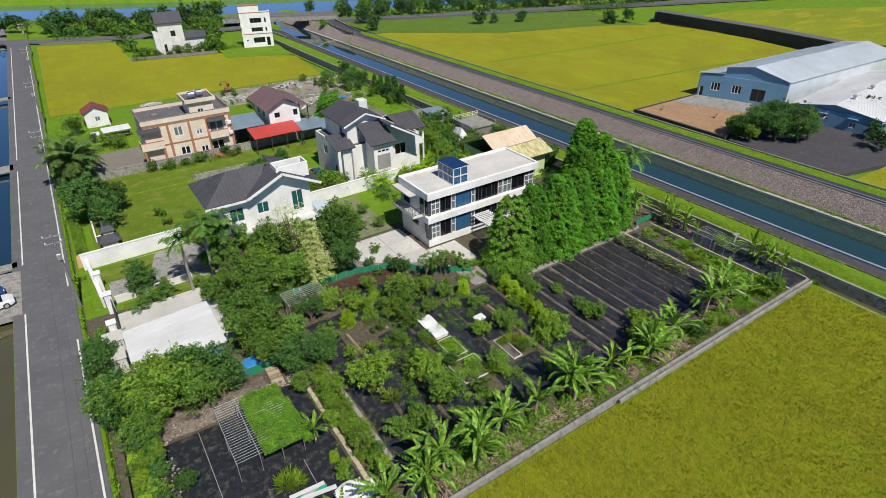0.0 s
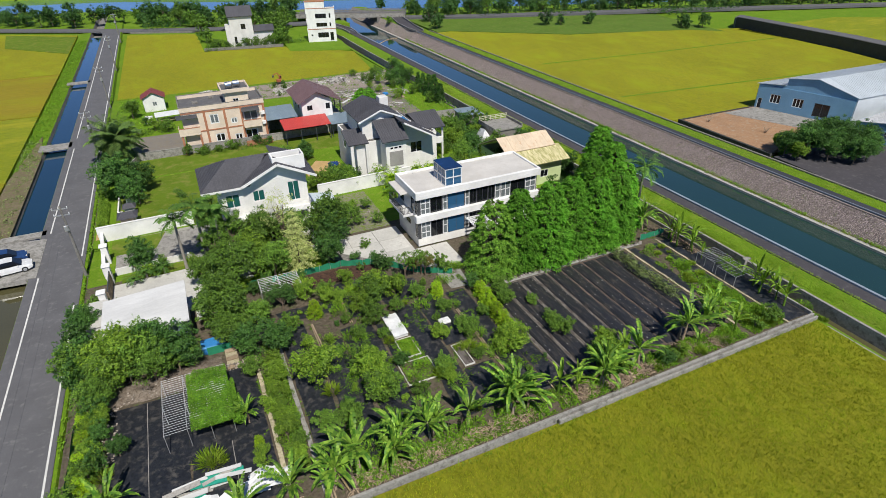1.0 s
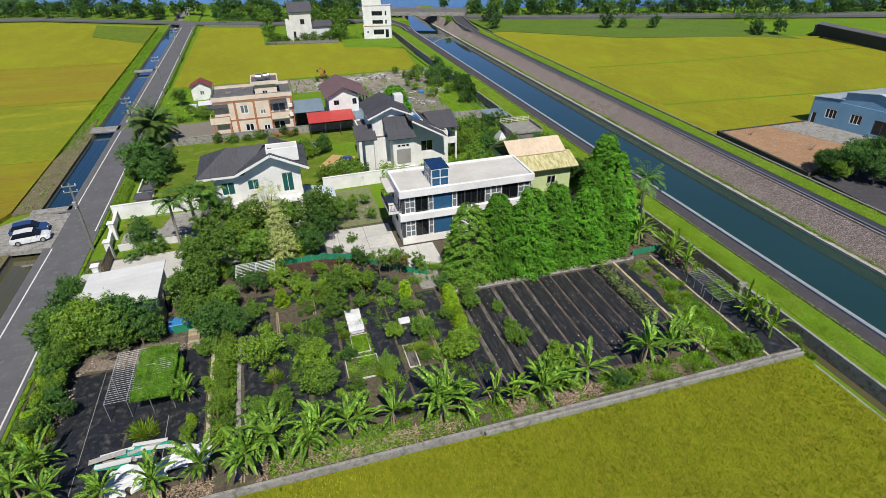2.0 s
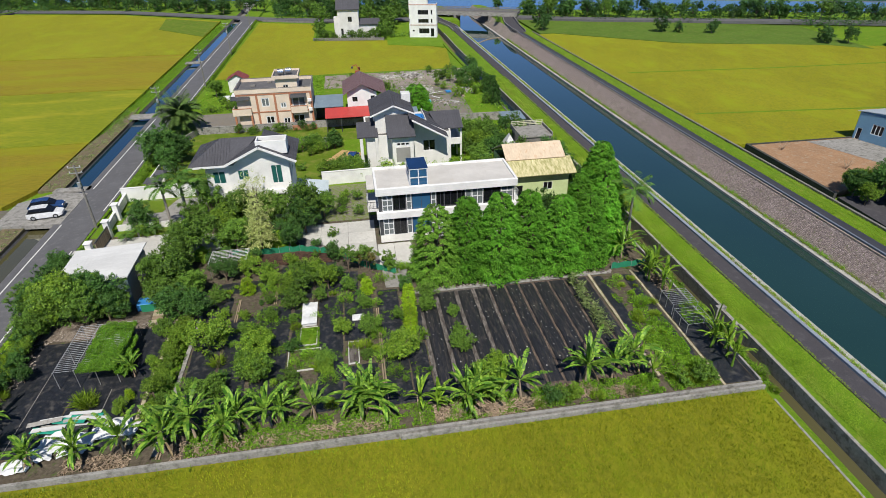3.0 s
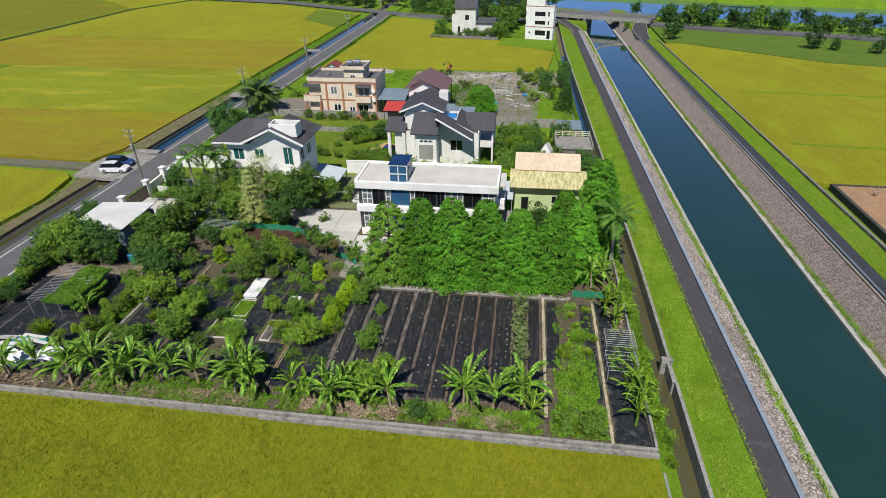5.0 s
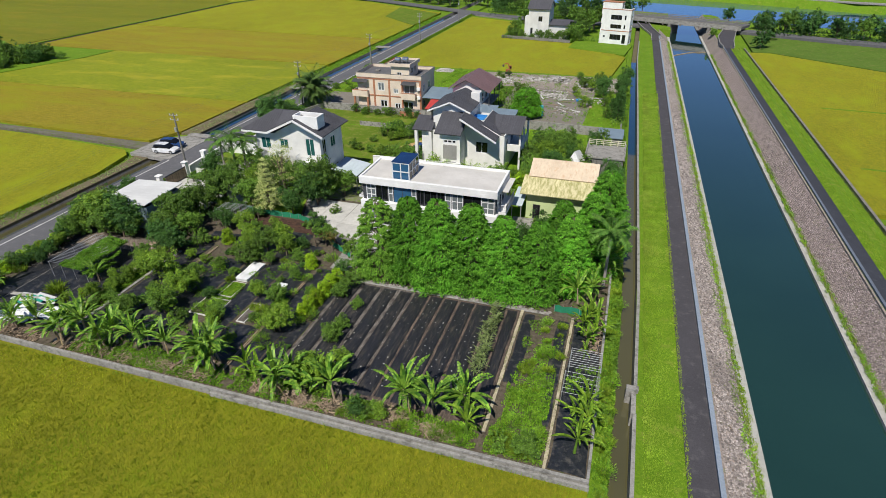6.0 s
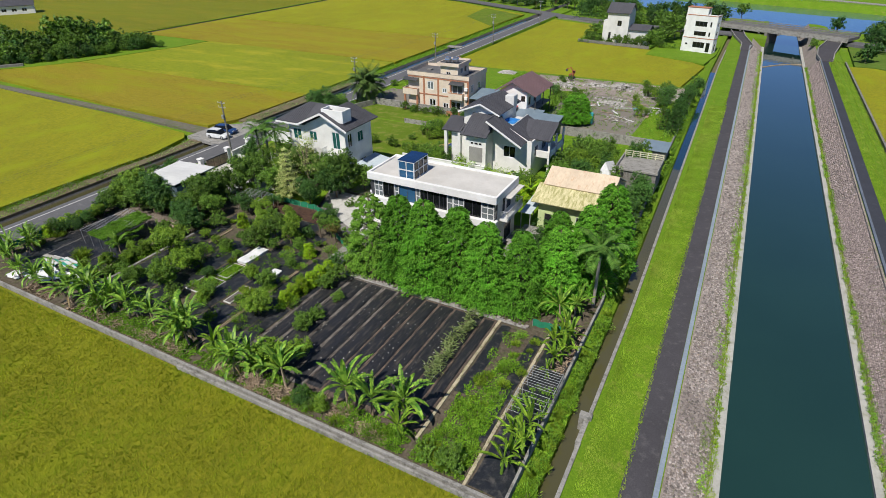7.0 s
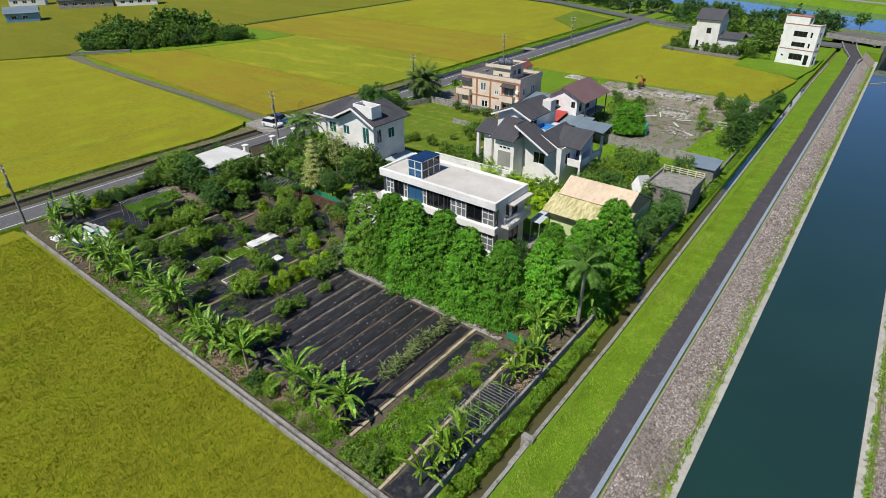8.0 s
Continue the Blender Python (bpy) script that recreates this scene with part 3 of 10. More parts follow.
# canal side: path, kerbs, ditch wall, toe ledges
g = strip(6.2, 8.32, -160, 178, -0.2, 0.2)
setting("path_west", g, M["dark_asphalt"], "dark asphalt canal path", "path")
g = strip(8.34, 8.7, -160, 186, -0.3, 0.42)
setting("kerb_west", g, M["kerb"], "blue-grey concrete kerb of the canal path", "kerb")
g = strip(26.74, 28.35, -160, 168, 0.3, 0.78)
setting("path_east", g, M["navy_asphalt"], "blue-black asphalt path on the far bank", "path")
g = strip(26.46, 26.75, -160, 168, 0.0, 0.95)
setting("kerb_east", g, M["shaded_kerb"], "concrete kerb on the far bank, shade put into its dark blue colour", "kerb")
for name, x0, x1 in (("ledge_west", 12.05, 12.82), ("ledge_east", 23.18, 23.9)):
    g = strip(x0, x1, -200, 205, -4.0, -2.25)
    setting(name, g, M["ledge"], "pale concrete canal ledge with weeds", "canal edge")
g = Geo()
for y0, y1, w in ((-200, 7.3, 0.0), (7.3, 10.4, 0.55), (10.4, 25, 0.0), (25, 149, 0.0), (149, 175, 0.0)):
    a, b = (2.75, 3.15) if w else (2.9, 3.2)
    g.prism([(sx(a, y0), y0), (sx(b, y0), y0), (sx(b, y1), y1), (sx(a, y1), y1)], -1.8, 0.12 if w else 0.22)
    if w:
        g.prism([(sx(2.3, y1 - 0.5), y1 - 0.5), (sx(3.3, y1 - 0.5), y1 - 0.5), (sx(3.3, y1), y1), (sx(2.3, y1), y1)], -1.8, 0.4)
setting("wall_ditch", g, M["concrete"], "concrete side wall of the ditch", "ditch wall")
g = Geo()
g.prism([(sx(0.25, -90), -90), (sx(0.45, -90), -90), (sx(0.45, -2), -2), (sx(0.25, -2), -2)], -1.8, -0.35)
setting("wall_field", g, M["concrete"], "thin concrete edge of the paddy", "ditch wall")
g = strip(32.7, 33.1, -60, 170, -0.9, 0.35)
setting("wall_far_ditch", g, M["old_concrete"], "stained concrete ditch wall", "ditch wall")

# bridge
br = thing("bridge", (15, 211, 0), "grey concrete road bridge over the canal with parapets", "bridge")
part("deck", Geo().prism([(-6, 217.0), (33.5, 198.2), (37.2, 206.0), (-2.4, 224.8)], 1.2, 2.1), M["asphalt"], br)
part("edge_beam", Geo().prism([(-6.1, 216.7), (33.4, 197.9), (33.6, 198.3), (-5.9, 217.1)], 0.9, 2.3), M["concrete"], br)
for dx, dy in ((0.0, 0.0), (3.7, 7.8)):
    g = Geo()
    a, b = Vector((-6 + dx, 217.05 + dy, 0)), Vector((33.5 + dx, 198.3 + dy, 0))
    g.beam(a + Vector((0, 0, 3.0)), b + Vector((0, 0, 3.0)), 0.22, 0.18)
    g.beam(a + Vector((0, 0, 2.4)), b + Vector((0, 0, 2.4)), 0.25, 0.4)
    for i in range(29):
        p = a.lerp(b, i / 28)
        g.beam(p + Vector((0, 0, 2.0)), p + Vector((0, 0, 3.0)), 0.2, 0.2)
    part("railing", g, M["old_concrete"], br)
for x, y in ((10.0, 208), (23.0, 202)):
    part("pier", Geo().prism([(x, y), (x + 0.9, y - 0.4), (x + 4.2, y + 7.4), (x + 3.3, y + 7.8)], -4, 1.2), M["old_concrete"], br)
for x in (2, 8, 14, 20, 26, 31):
    y = 217.0 - 0.476 * (x + 6)
    part("girder_bracket", Geo().prism([(x, y - 0.5), (x + 0.5, y - 0.75), (x + 0.7, y - 0.2), (x + 0.2, y)], 0.5, 1.25), M["old_concrete"], br)
g = Geo()
g.prism([(4.6, 177), (6.75, 177), (7.3, 186), (4.4, 201), (3.2, 212), (-0.6, 214), (1.6, 200), (4.4, 187)], -0.2, 0.26)
setting("path_ramp_west", g, M["dark_asphalt"], "dark asphalt ramp to the bridge", "path")
for pts in ([(6.8, 177), (7.4, 186), (4.6, 201), (3.3, 212)], [(4.4, 178), (4.2, 187), (1.4, 200), (-0.7, 213)]):
    g = Geo()
    for p, q in zip(pts, pts[1:]):
        g.beam((*p, 0.5), (*q, 0.5), 0.25, 0.6)
    setting("kerb_ramp_west", g, M["concrete"], "pale kerb of the bridge ramp", "kerb")
g = Geo()
g.prism([(25.0, 166), (27.9, 166), (28.6, 175), (32.6, 203), (28.8, 203), (25.2, 184), (24.6, 172)], 0.2, 0.84)
setting("path_ramp_east", g, M["dark_asphalt"], "dark asphalt ramp to the bridge", "path")
for pts in ([(24.9, 166), (24.4, 172), (25.0, 184), (28.6, 202)], [(28.0, 167), (28.8, 176), (32.7, 202)]):
    g = Geo()
    for p, q in zip(pts, pts[1:]):
        g.beam((*p, 1.1), (*q, 1.1), 0.25, 0.6)
    setting("kerb_ramp_east", g, M["concrete"], "pale kerb of the bridge ramp", "kerb")
boom = [(11.3 + 10.5 * i / 12, 168 + 6.0 * math.sin(i / 12 * 1.9) + 0.2 * i, -2.5) for i in range(13)]
solid("floating_boom", Geo().tube(boom, 0.14, 6), M["timber"], "brown floating boom drawn across the canal", "boom")
setting("ground_bridge_bank", Geo().prism([(5.0, 203), (11.0, 200), (11.0, 243), (-8, 248), (-8, 224), (3, 219)], -4.2, 0.1), M["grass"], "grassy bank beside the bridge", "bank")
g = Geo()
rx = [-300, -140, -72, -6, 34, 93, 140, 260]
g.slab([(x, river_near(x) + 88, 0.6) for x in rx] + [(x, river_near(x) + 93, 0.6) for x in reversed(rx)], 0.5)
setting("road_far_bank", g, M["concrete"], "pale road beyond the river", "road")


# ---------------------------------------------------------------- rice fields
def field(name, outline, mat_, label, top=-0.12):
    g = Geo()
    g.prism(outline, -0.8, top)
    return solid(name, g, M[mat_], label, "rice field", "rice fields", "stuff")


field("rice_field", [(-69.2, -70), (0.1, -70), (0.1, -0.95), (-66.4, -0.55), (-69.2, -1.2)], "rice_near", "dense ripening yellow-green rice", -0.22)
field("rice_field", [(-83.2, -160), (-83.2, 20), (-82.4, 36), (-84.3, 44.5), (-86.5, 46.4), (-112, 48.4), (-187, 51.6), (-189, 52.6), (-198.4, 37.3), (-232, -20), (-320, -160)], "rice", "yellow-green ripening rice")
field("rice_field", [(-83.6, 58), (-83.6, 79.3), (-170, 79), (-175, 70), (-185, 57), (-112, 53), (-86, 51.8)], "rice_gold", "golden ripe rice", -0.1)
field("rice_field", [(-83.6, 79.7), (-83.6, 118.6), (-161, 121), (-162, 108), (-170, 79.4)], "rice_green", "greenish ripening rice")
field("rice_field", [(-83.6, 119.2), (-83.6, 160), (-198, 166), (-202, 121.5)], "rice_gold", "golden ripe rice", -0.1)
field("rice_field", [(-83.6, 160.6), (-84, 226), (-133, 256), (-260, 290), (-199, 236), (-198, 167)], "rice", "yellow-green ripening rice")
field("rice_field", [(-84, 190), (-84.2, 222), (-108, 238), (-104, 210)], "lawn", "fresh green paddy", 0.0)
field("rice_field", [(-192, 55), (-200.5, 37.5), (-234, -20), (-420, -160), (-620, 120), (-280, 300), (-200, 236), (-199, 167), (-203, 121.5), (-214, 75)], "rice_olive", "olive-green ripening rice", -0.14)
setting("ground_wood", Geo().prism([(-189, 55.5), (-176, 70), (-171, 80), (-163, 108), (-162, 121.3), (-202.5, 121.3), (-213, 75), (-192, 55.5)], -0.8, -0.2), M["grass"], "bright grass round the small wood", "ground")
field("rice_field", [(-68.4, 124.5), (-5.8, 122.5), (-2.8, 150), (-20, 168), (-44, 173), (-45, 207), (-67.5, 217)], "rice", "yellow-green ripening rice")
field("rice_field", [(33.15, 54.5), (56, 53.9), (119, 52.8), (126.8, 83), (130, 121), (114, 127), (71, 140), (38, 166), (31.75, 166)], "rice", "yellow-green ripening rice")
field("rice_field", [(128, 60), (300, -40), (330, 30), (180, 120), (128, 120)], "rice_green", "greenish ripening rice")
field("rice_field", [(33.6, -60), (70, -60), (60, 9), (33.6, 10)], "rice", "yellow-green ripening rice")


for pts in ([(36.5, 72.3), (76.2, 68.4), (116, 63.2)], [(38.5, 107.9), (77.2, 104.6), (126, 102.6)]):
    g = Geo()
    for (xa, ya), (xb, yb) in zip(pts, pts[1:]):
        g.beam((xa, ya, -0.3), (xb, yb, -0.3), 0.55, 0.5)
    setting("paddy_bund", g, M["grass"], "low grassy bund between paddies", "bund")


def rice_tufts(x0, x1, y0, y1, step, rng):
    """Leaning leaf blades of the rice plants nearest the garden."""
    n = int((x1 - x0) / step) * int((y1 - y0) / step)
    u = rng.uniform(0, 1, n)
    c = np.c_[rng.uniform(x0, x1, n), y1 - (y1 - y0) * np.where(u < 0.72, u * 0.9, 0.648 + 0.352 * rng.uniform(0, 1, n) ** 1.6)]
    k = 5
    base = np.repeat(c, k, 0) + rng.normal(0, 0.06, (n * k, 2))
    a = rng.uniform(0, 2 * np.pi, n * k)
    lean = rng.uniform(0.04, 0.2, n * k)
    h = rng.uniform(0.1, 0.3, n * k)
    w = 0.035
    px, py = -np.sin(a) * w, np.cos(a) * w
    z0 = np.full(n * k, -0.32)
    tip = np.c_[base[:, 0] + np.cos(a) * lean, base[:, 1] + np.sin(a) * lean, -0.27 + h]
    V = np.stack([np.c_[base[:, 0] + px, base[:, 1] + py, z0], np.c_[base[:, 0] - px, base[:, 1] - py, z0], tip], 1).reshape(-1, 3)
    return V, np.arange(len(V)).reshape(-1, 3)


rng = np.random.default_rng(5)
V, F = rice_tufts(-66, 0.0, -27, -1.0, 0.21, rng)
tagged(new("rice_plants", np_mesh("rice_plants", V, F, M["rice_blade"])), "ripening rice leaves and ears, yellow-green", "rice", "", "stuff")


# ---------------------------------------------------------------- building kit
def wall(g, a, b, z0, z1, t, holes=()):
    """An upright wall from a to b (x, y), t thick to the left of that line, with openings (u0, u1, z0, z1)."""
    a, b = Vector((*a, 0)), Vector((*b, 0))
    d = (b - a).normalized()
    nrm = Vector((-d.y, d.x, 0)) * t
    L = (b - a).length
    us = sorted({0.004, L - 0.004, *[h[0] for h in holes], *[h[1] for h in holes]})
    zs = sorted({z0, z1, *[min(max(q, z0), z1) for h in holes for q in h[2:]]})
    nu, nz = len(us) - 1, len(zs) - 1
    full = {(i, k) for i in range(nu) for k in range(nz)
            if not any(h[0] < (us[i] + us[i + 1]) / 2 < h[1] and h[2] < (zs[k] + zs[k + 1]) / 2 < h[3] for h in holes)}
    pts, faces, at = [], [], {}

    def v(i, k, s):
        if (i, k, s) not in at:
            at[i, k, s] = len(pts)
            pts.append(a + d * us[i] + nrm * s + Vector((0, 0, zs[k])))
        return at[i, k, s]

    for i, k in full:
        faces.append((v(i, k, 0), v(i + 1, k, 0), v(i + 1, k + 1, 0), v(i, k + 1, 0)))
        faces.append((v(i, k, 1), v(i, k + 1, 1), v(i + 1, k + 1, 1), v(i + 1, k, 1)))
        for di, dk, e in ((-1, 0, ((0, 0), (0, 1))), (1, 0, ((1, 0), (1, 1))), (0, -1, ((0, 0), (1, 0))), (0, 1, ((0, 1), (1, 1)))):
            if (i + di, k + dk) not in full:
                (p, q), (r, t_) = e
                faces.append((v(i + p, k + q, 0), v(i + r, k + t_, 0), v(i + r, k + t_, 1), v(i + p, k + q, 1)))
    g.add(pts, faces)


def window(parent, a, b, u0, u1, z0, z1, cols=2, rows=1, inset=0.08, glass="glass", trim="white_trim", bar=0.06, name="window"):
    """A framed window in the wall a-b; the frame is a part, each pane a piece of it."""
    a, b = Vector((*a, 0)), Vector((*b, 0))
    d = (b - a).normalized()
    n = Vector((-d.y, d.x, 0))
    up = Vector((0, 0, 1))
    g = Geo()

    def bar_box(p0, p1, q0, q1, y0, y1):
        pts = [a + d * p + n * y + up * q for q in (q0, q1) for p, y in ((p0, y0), (p1, y0), (p1, y1), (p0, y1))]
        g.add(pts, [(3, 2, 1, 0), (4, 5, 6, 7), (0, 1, 5, 4), (1, 2, 6, 5), (2, 3, 7, 6), (3, 0, 4, 7)])

    y0, y1 = inset - 0.03, inset + 0.05
    bar_box(u0, u0 + bar, z0, z1, y0, y1)
    bar_box(u1 - bar, u1, z0, z1, y0, y1)
    bar_box(u0 + bar, u1 - bar, z0, z0 + bar, y0, y1)
    bar_box(u0 + bar, u1 - bar, z1 - bar, z1, y0, y1)
    for i in range(1, cols):
        c = u0 + (u1 - u0) * i / cols
        bar_box(c - bar / 2, c + bar / 2, z0 + bar, z1 - bar, y0 + 0.005, y1 - 0.005)
    for i in range(1, rows):
        c = z0 + (z1 - z0) * i / rows
        for k in range(cols):
            s0, s1 = u0 + (u1 - u0) * k / cols + bar / 2, u0 + (u1 - u0) * (k + 1) / cols - bar / 2
            bar_box(max(s0, u0 + bar), min(s1, u1 - bar), c - bar / 2, c + bar / 2, y0 + 0.008, y1 - 0.008)
    w = part(name, g, M[trim], parent)
    for i in range(cols):
        p0, p1 = u0 + (u1 - u0) * i / cols, u0 + (u1 - u0) * (i + 1) / cols
        pg = Geo()
        pts = [a + d * p + n * y + up * q for q in (z0 + 0.02, z1 - 0.02) for p, y in ((p0 + 0.02, inset), (p1 - 0.02, inset), (p1 - 0.02, inset + 0.015), (p0 + 0.02, inset + 0.015))]
        pg.add(pts, [(3, 2, 1, 0), (4, 5, 6, 7), (0, 1, 5, 4), (1, 2, 6, 5), (2, 3, 7, 6), (3, 0, 4, 7)])
        part("pane", pg, M[glass], w)
    return w


def roof_plane(parent, e0, e1, r1, r0, mat_, t=0.16, rib=0.36, rise=0.05, name="roof_slope", label=""):
    """A pitched roof face (eave e0-e1, ridge r0-r1) with its rows of tiles or sheet ribs."""
    e0, e1, r0, r1 = Vector(e0), Vector(e1), Vector(r0), Vector(r1)
    g = Geo()
    pts = [e0, e1, r1, r0] if (r1 - r0).length > 0.05 else [e0, e1, r1]
    g.slab([tuple(p) for p in pts], t)
    slope = part(name, g, M[mat_], parent, label)
    if rib:
        n = (e1 - e0).cross(r0 - e0).normalized()
        n = n if n.z > 0 else -n
        L = (e1 - e0).length
        d = (e1 - e0).normalized()
        up = (r0 - e0) - d * (r0 - e0).dot(d)
        rl, rr = (r0 - e0).dot(d), (r1 - e0).dot(d)
        h = Geo()
        for i in range(1, int(L / rib)):
            u = i * rib
            k = 1.0
            if u < rl:
                k = u / max(rl, 1e-3)
            elif u > rr:
                k = (L - u) / max(L - rr, 1e-3)
            if k > 0.05:
                h.beam(e0 + d * u + n * rise * 0.3 + up * 0.004, e0 + d * u + up * k * 0.99 + n * rise * 0.3, rib * 0.38, rise * 1.6)
        tagged(part("tiling" if "roof" in mat_ else "ribbing", h, M[mat_], slope), "", "", "", "stuff")
    return slope


def rails(g, pts, z0, h, gap=0.16, post=0.03, top=0.05):
    """A balustrade along the points (x, y)."""
    for (xa, ya), (xb, yb) in zip(pts, pts[1:]):
        L = math.hypot(xb - xa, yb - ya)
        k = max(1, int(L / gap))
        for i in range(k + 1):
            x, y = xa + (xb - xa) * i / k, ya + (yb - ya) * i / k
            g.beam((x, y, z0), (x, y, z0 + h), post, post)
        g.beam((xa, ya, z0 + h), (xb, yb, z0 + h), top, top)
        g.beam((xa, ya, z0 + 0.08), (xb, yb, z0 + 0.08), post, post)


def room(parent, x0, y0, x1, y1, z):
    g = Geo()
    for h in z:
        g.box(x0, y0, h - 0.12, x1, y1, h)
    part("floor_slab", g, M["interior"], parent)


# ---------------------------------------------------------------- the white modern house
X0, X1, Y0, Y1 = -31.7, -13.9, 30.25, 37.2
house = thing("modern_house", ((X0 + X1) / 2, (Y0 + Y1) / 2, 0), "white two-storey modern house with flat roof and glass rooflight", "house")
YF = Y0 + 0.35
cuts = [(0.45, 1.75), (1.8, 3.35), (3.45, 4.1), (4.15, 6.5), (6.55, 7.2), (7.25, 8.2), (8.25, 9.85), (9.9, 10.85), (10.9, 11.7), (11.75, 13.2), (13.25, 15.4), (15.45, 17.1)]
look_of = ["win", "dark", "slim", "blue", "slim", "dark", "dark", "dark", "slim", "slim2", "dark", "win"]
g = Geo()
wall(g, (X0 + 0.3, YF), (X1 - 0.3, YF), 0.15, 1.2, 0.25)
part("plinth", g, M["ivory"], house, "beige plinth wall")
g = Geo()
for z0, z1 in ((1.2, 3.62), (4.5, 6.8)):
    wall(g, (X0 + 0.3, YF), (X1 - 0.3, YF), z0, z1, 0.22, [(u0, u1, z0, z1) for u0, u1 in cuts])
part("front_wall", g, M["dark_trim"], house, "dark mullion wall between windows")
for z0, z1 in ((1.2, 3.62), (4.5, 6.8)):
    for (u0, u1), k in zip(cuts, look_of):
        a, b = (X0 + 0.3, YF), (X1 - 0.3, YF)
        if k == "win":
            window(house, a, b, u0, u1, z0, z1, 2, 3, 0.05, "glass", bar=0.1)
        elif k == "slim":
            window(house, a, b, u0, u1, z0, z1, 1, 2, 0.05, "glass", bar=0.1)
        elif k == "slim2":
            window(house, a, b, u0, u1, z0, z1, 2, 2, 0.05, "glass", bar=0.1)
        elif k == "blue":
            window(house, a, b, u0, u1, z0, z1, 2, 1, 0.05, "blue_glass", "dark_trim", 0.05)
        else:
            window(house, a, b, u0, u1, z0, z1, 2, 1, 0.05, "dark_glass", "dark_trim", 0.05)
g = Geo()
for (a, b), hs in (((( X0 + 0.3, Y1), (X0 + 0.3, YF)), [(0.6, 2.2, 4.55, 6.7), (2.6, 4.2, 2.2, 3.0), (4.6, 5.6, 4.55, 6.7), (5.75, 6.55, 1.3, 3.5), (5.75, 6.55, 4.55, 6.7)]),
                   ((( X1 - 0.3, YF), (X1 - 0.3, Y1)), [(0.1, 0.8, 1.3, 3.5), (0.1, 0.8, 4.55, 6.7), (2.3, 3.1, 4.6, 6.6), (3.6, 5.0, 4.6, 6.6), (3.2, 5.4, 0.3, 2.7)]),
                   (((X1 - 0.3, Y1), (X0 + 0.3, Y1)), [(2, 3.5, 4.9, 6.3), (7, 8.5, 4.9, 6.3), (12, 13.5, 4.9, 6.3)])):
    wall(g, a, b, 0.15, 6.8, 0.22, hs)
part("side_wall", g, M["grey_wall"], house, "pale grey tiled side and back walls")
for (a, b), hs in ((((X0 + 0.3, Y1), (X0 + 0.3, YF)), [(0.6, 2.2, 4.55, 6.7), (2.6, 4.2, 2.2, 3.0), (4.6, 5.6, 4.55, 6.7), (5.75, 6.55, 1.3, 3.5), (5.75, 6.55, 4.55, 6.7)]),
                   (((X1 - 0.3, YF), (X1 - 0.3, Y1)), [(0.1, 0.8, 1.3, 3.5), (0.1, 0.8, 4.55, 6.7), (2.3, 3.1, 4.6, 6.6), (3.6, 5.0, 4.6, 6.6), (3.2, 5.4, 0.3, 2.7)]),
                   (((X1 - 0.3, Y1), (X0 + 0.3, Y1)), [(2, 3.5, 4.9, 6.3), (7, 8.5, 4.9, 6.3), (12, 13.5, 4.9, 6.3)])):
    for u0, u1, z0, z1 in hs:
        window(house, a, b, u0, u1, z0, z1, 2 if u1 - u0 > 1 else 1, 1, 0.06, "dark_glass", "dark_trim", 0.05)
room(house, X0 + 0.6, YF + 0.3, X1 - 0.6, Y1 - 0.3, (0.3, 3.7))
# the white slab edges, rounded at their front corners
g = Geo()
g.box(X0, Y0 - 0.05, 3.6, X1, Y0 + 0.75, 4.55, 0.06)
part("floor_band", g, M["white"], house, "white rounded balcony band")
g = Geo()
g.box(X0, Y0 - 0.05, 6.78, X1, Y1 + 0.05, 7.35, 0.05)
part("roof_slab", g, M["white"], house)
g = Geo()
for x0, y0, x1, y1 in ((X0, Y0 - 0.05, X1, Y0 + 0.35), (X0, Y1 - 0.3, X1, Y1 + 0.05), (X0, Y0 + 0.35, X0 + 0.28, Y1 - 0.3), (X1 - 0.28, Y0 + 0.35, X1, Y1 - 0.3)):
    g.box(x0, y0, 7.3, x1, y1, 7.75, 0.03)
part("parapet", g, M["white"], house)
g = Geo()
g.box(X0 + 0.28, Y0 + 0.35, 7.33, X1 - 0.28, Y1 - 0.3, 7.52)
part("roof_surface", g, M["roof_felt"], house, "pale beige coated roof surface")
g = Geo()
for x, y in ((-22.5, 36.6), (-18.2, 30.85), (-29.5, 36.5)):
    g.tube([(x, y, 7.5), (x, y, 7.66)], 0.06)
part("roof_vent", g, M["steel"], house)
# rooflight
RX0, RX1, RY0, RY1 = -27.35, -25.2, 31.0, 34.35
rl = part("rooflight", Geo().box(RX0 - 0.07, RY0 - 0.07, 7.5, RX1 + 0.07, RY1 + 0.07, 7.6, 0.01), M["white_trim"], house, "white-framed glass rooflight")
for x, y in [(x, y) for x in (RX0, (RX0 + RX1) / 2, RX1) for y in (RY0, RY1)] + [(x, y) for x in (RX0, RX1) for y in (RY0 + 1.12, RY0 + 2.24)]:
    part("mullion", Geo().box(x - 0.06, y - 0.06, 7.6, x + 0.06, y + 0.06, 9.65), M["white_trim"], rl)
for z in (8.55, 9.65):
    for y in (RY0, RY1):
        part("transom", Geo().box(RX0 - 0.07, y - 0.075, z, RX1 + 0.07, y + 0.075, z + 0.13), M["white_trim"], rl)
    for x in (RX0, RX1):
        part("transom", Geo().box(x - 0.075, RY0 + 0.076, z, x + 0.075, RY1 - 0.076, z + 0.13), M["white_trim"], rl)
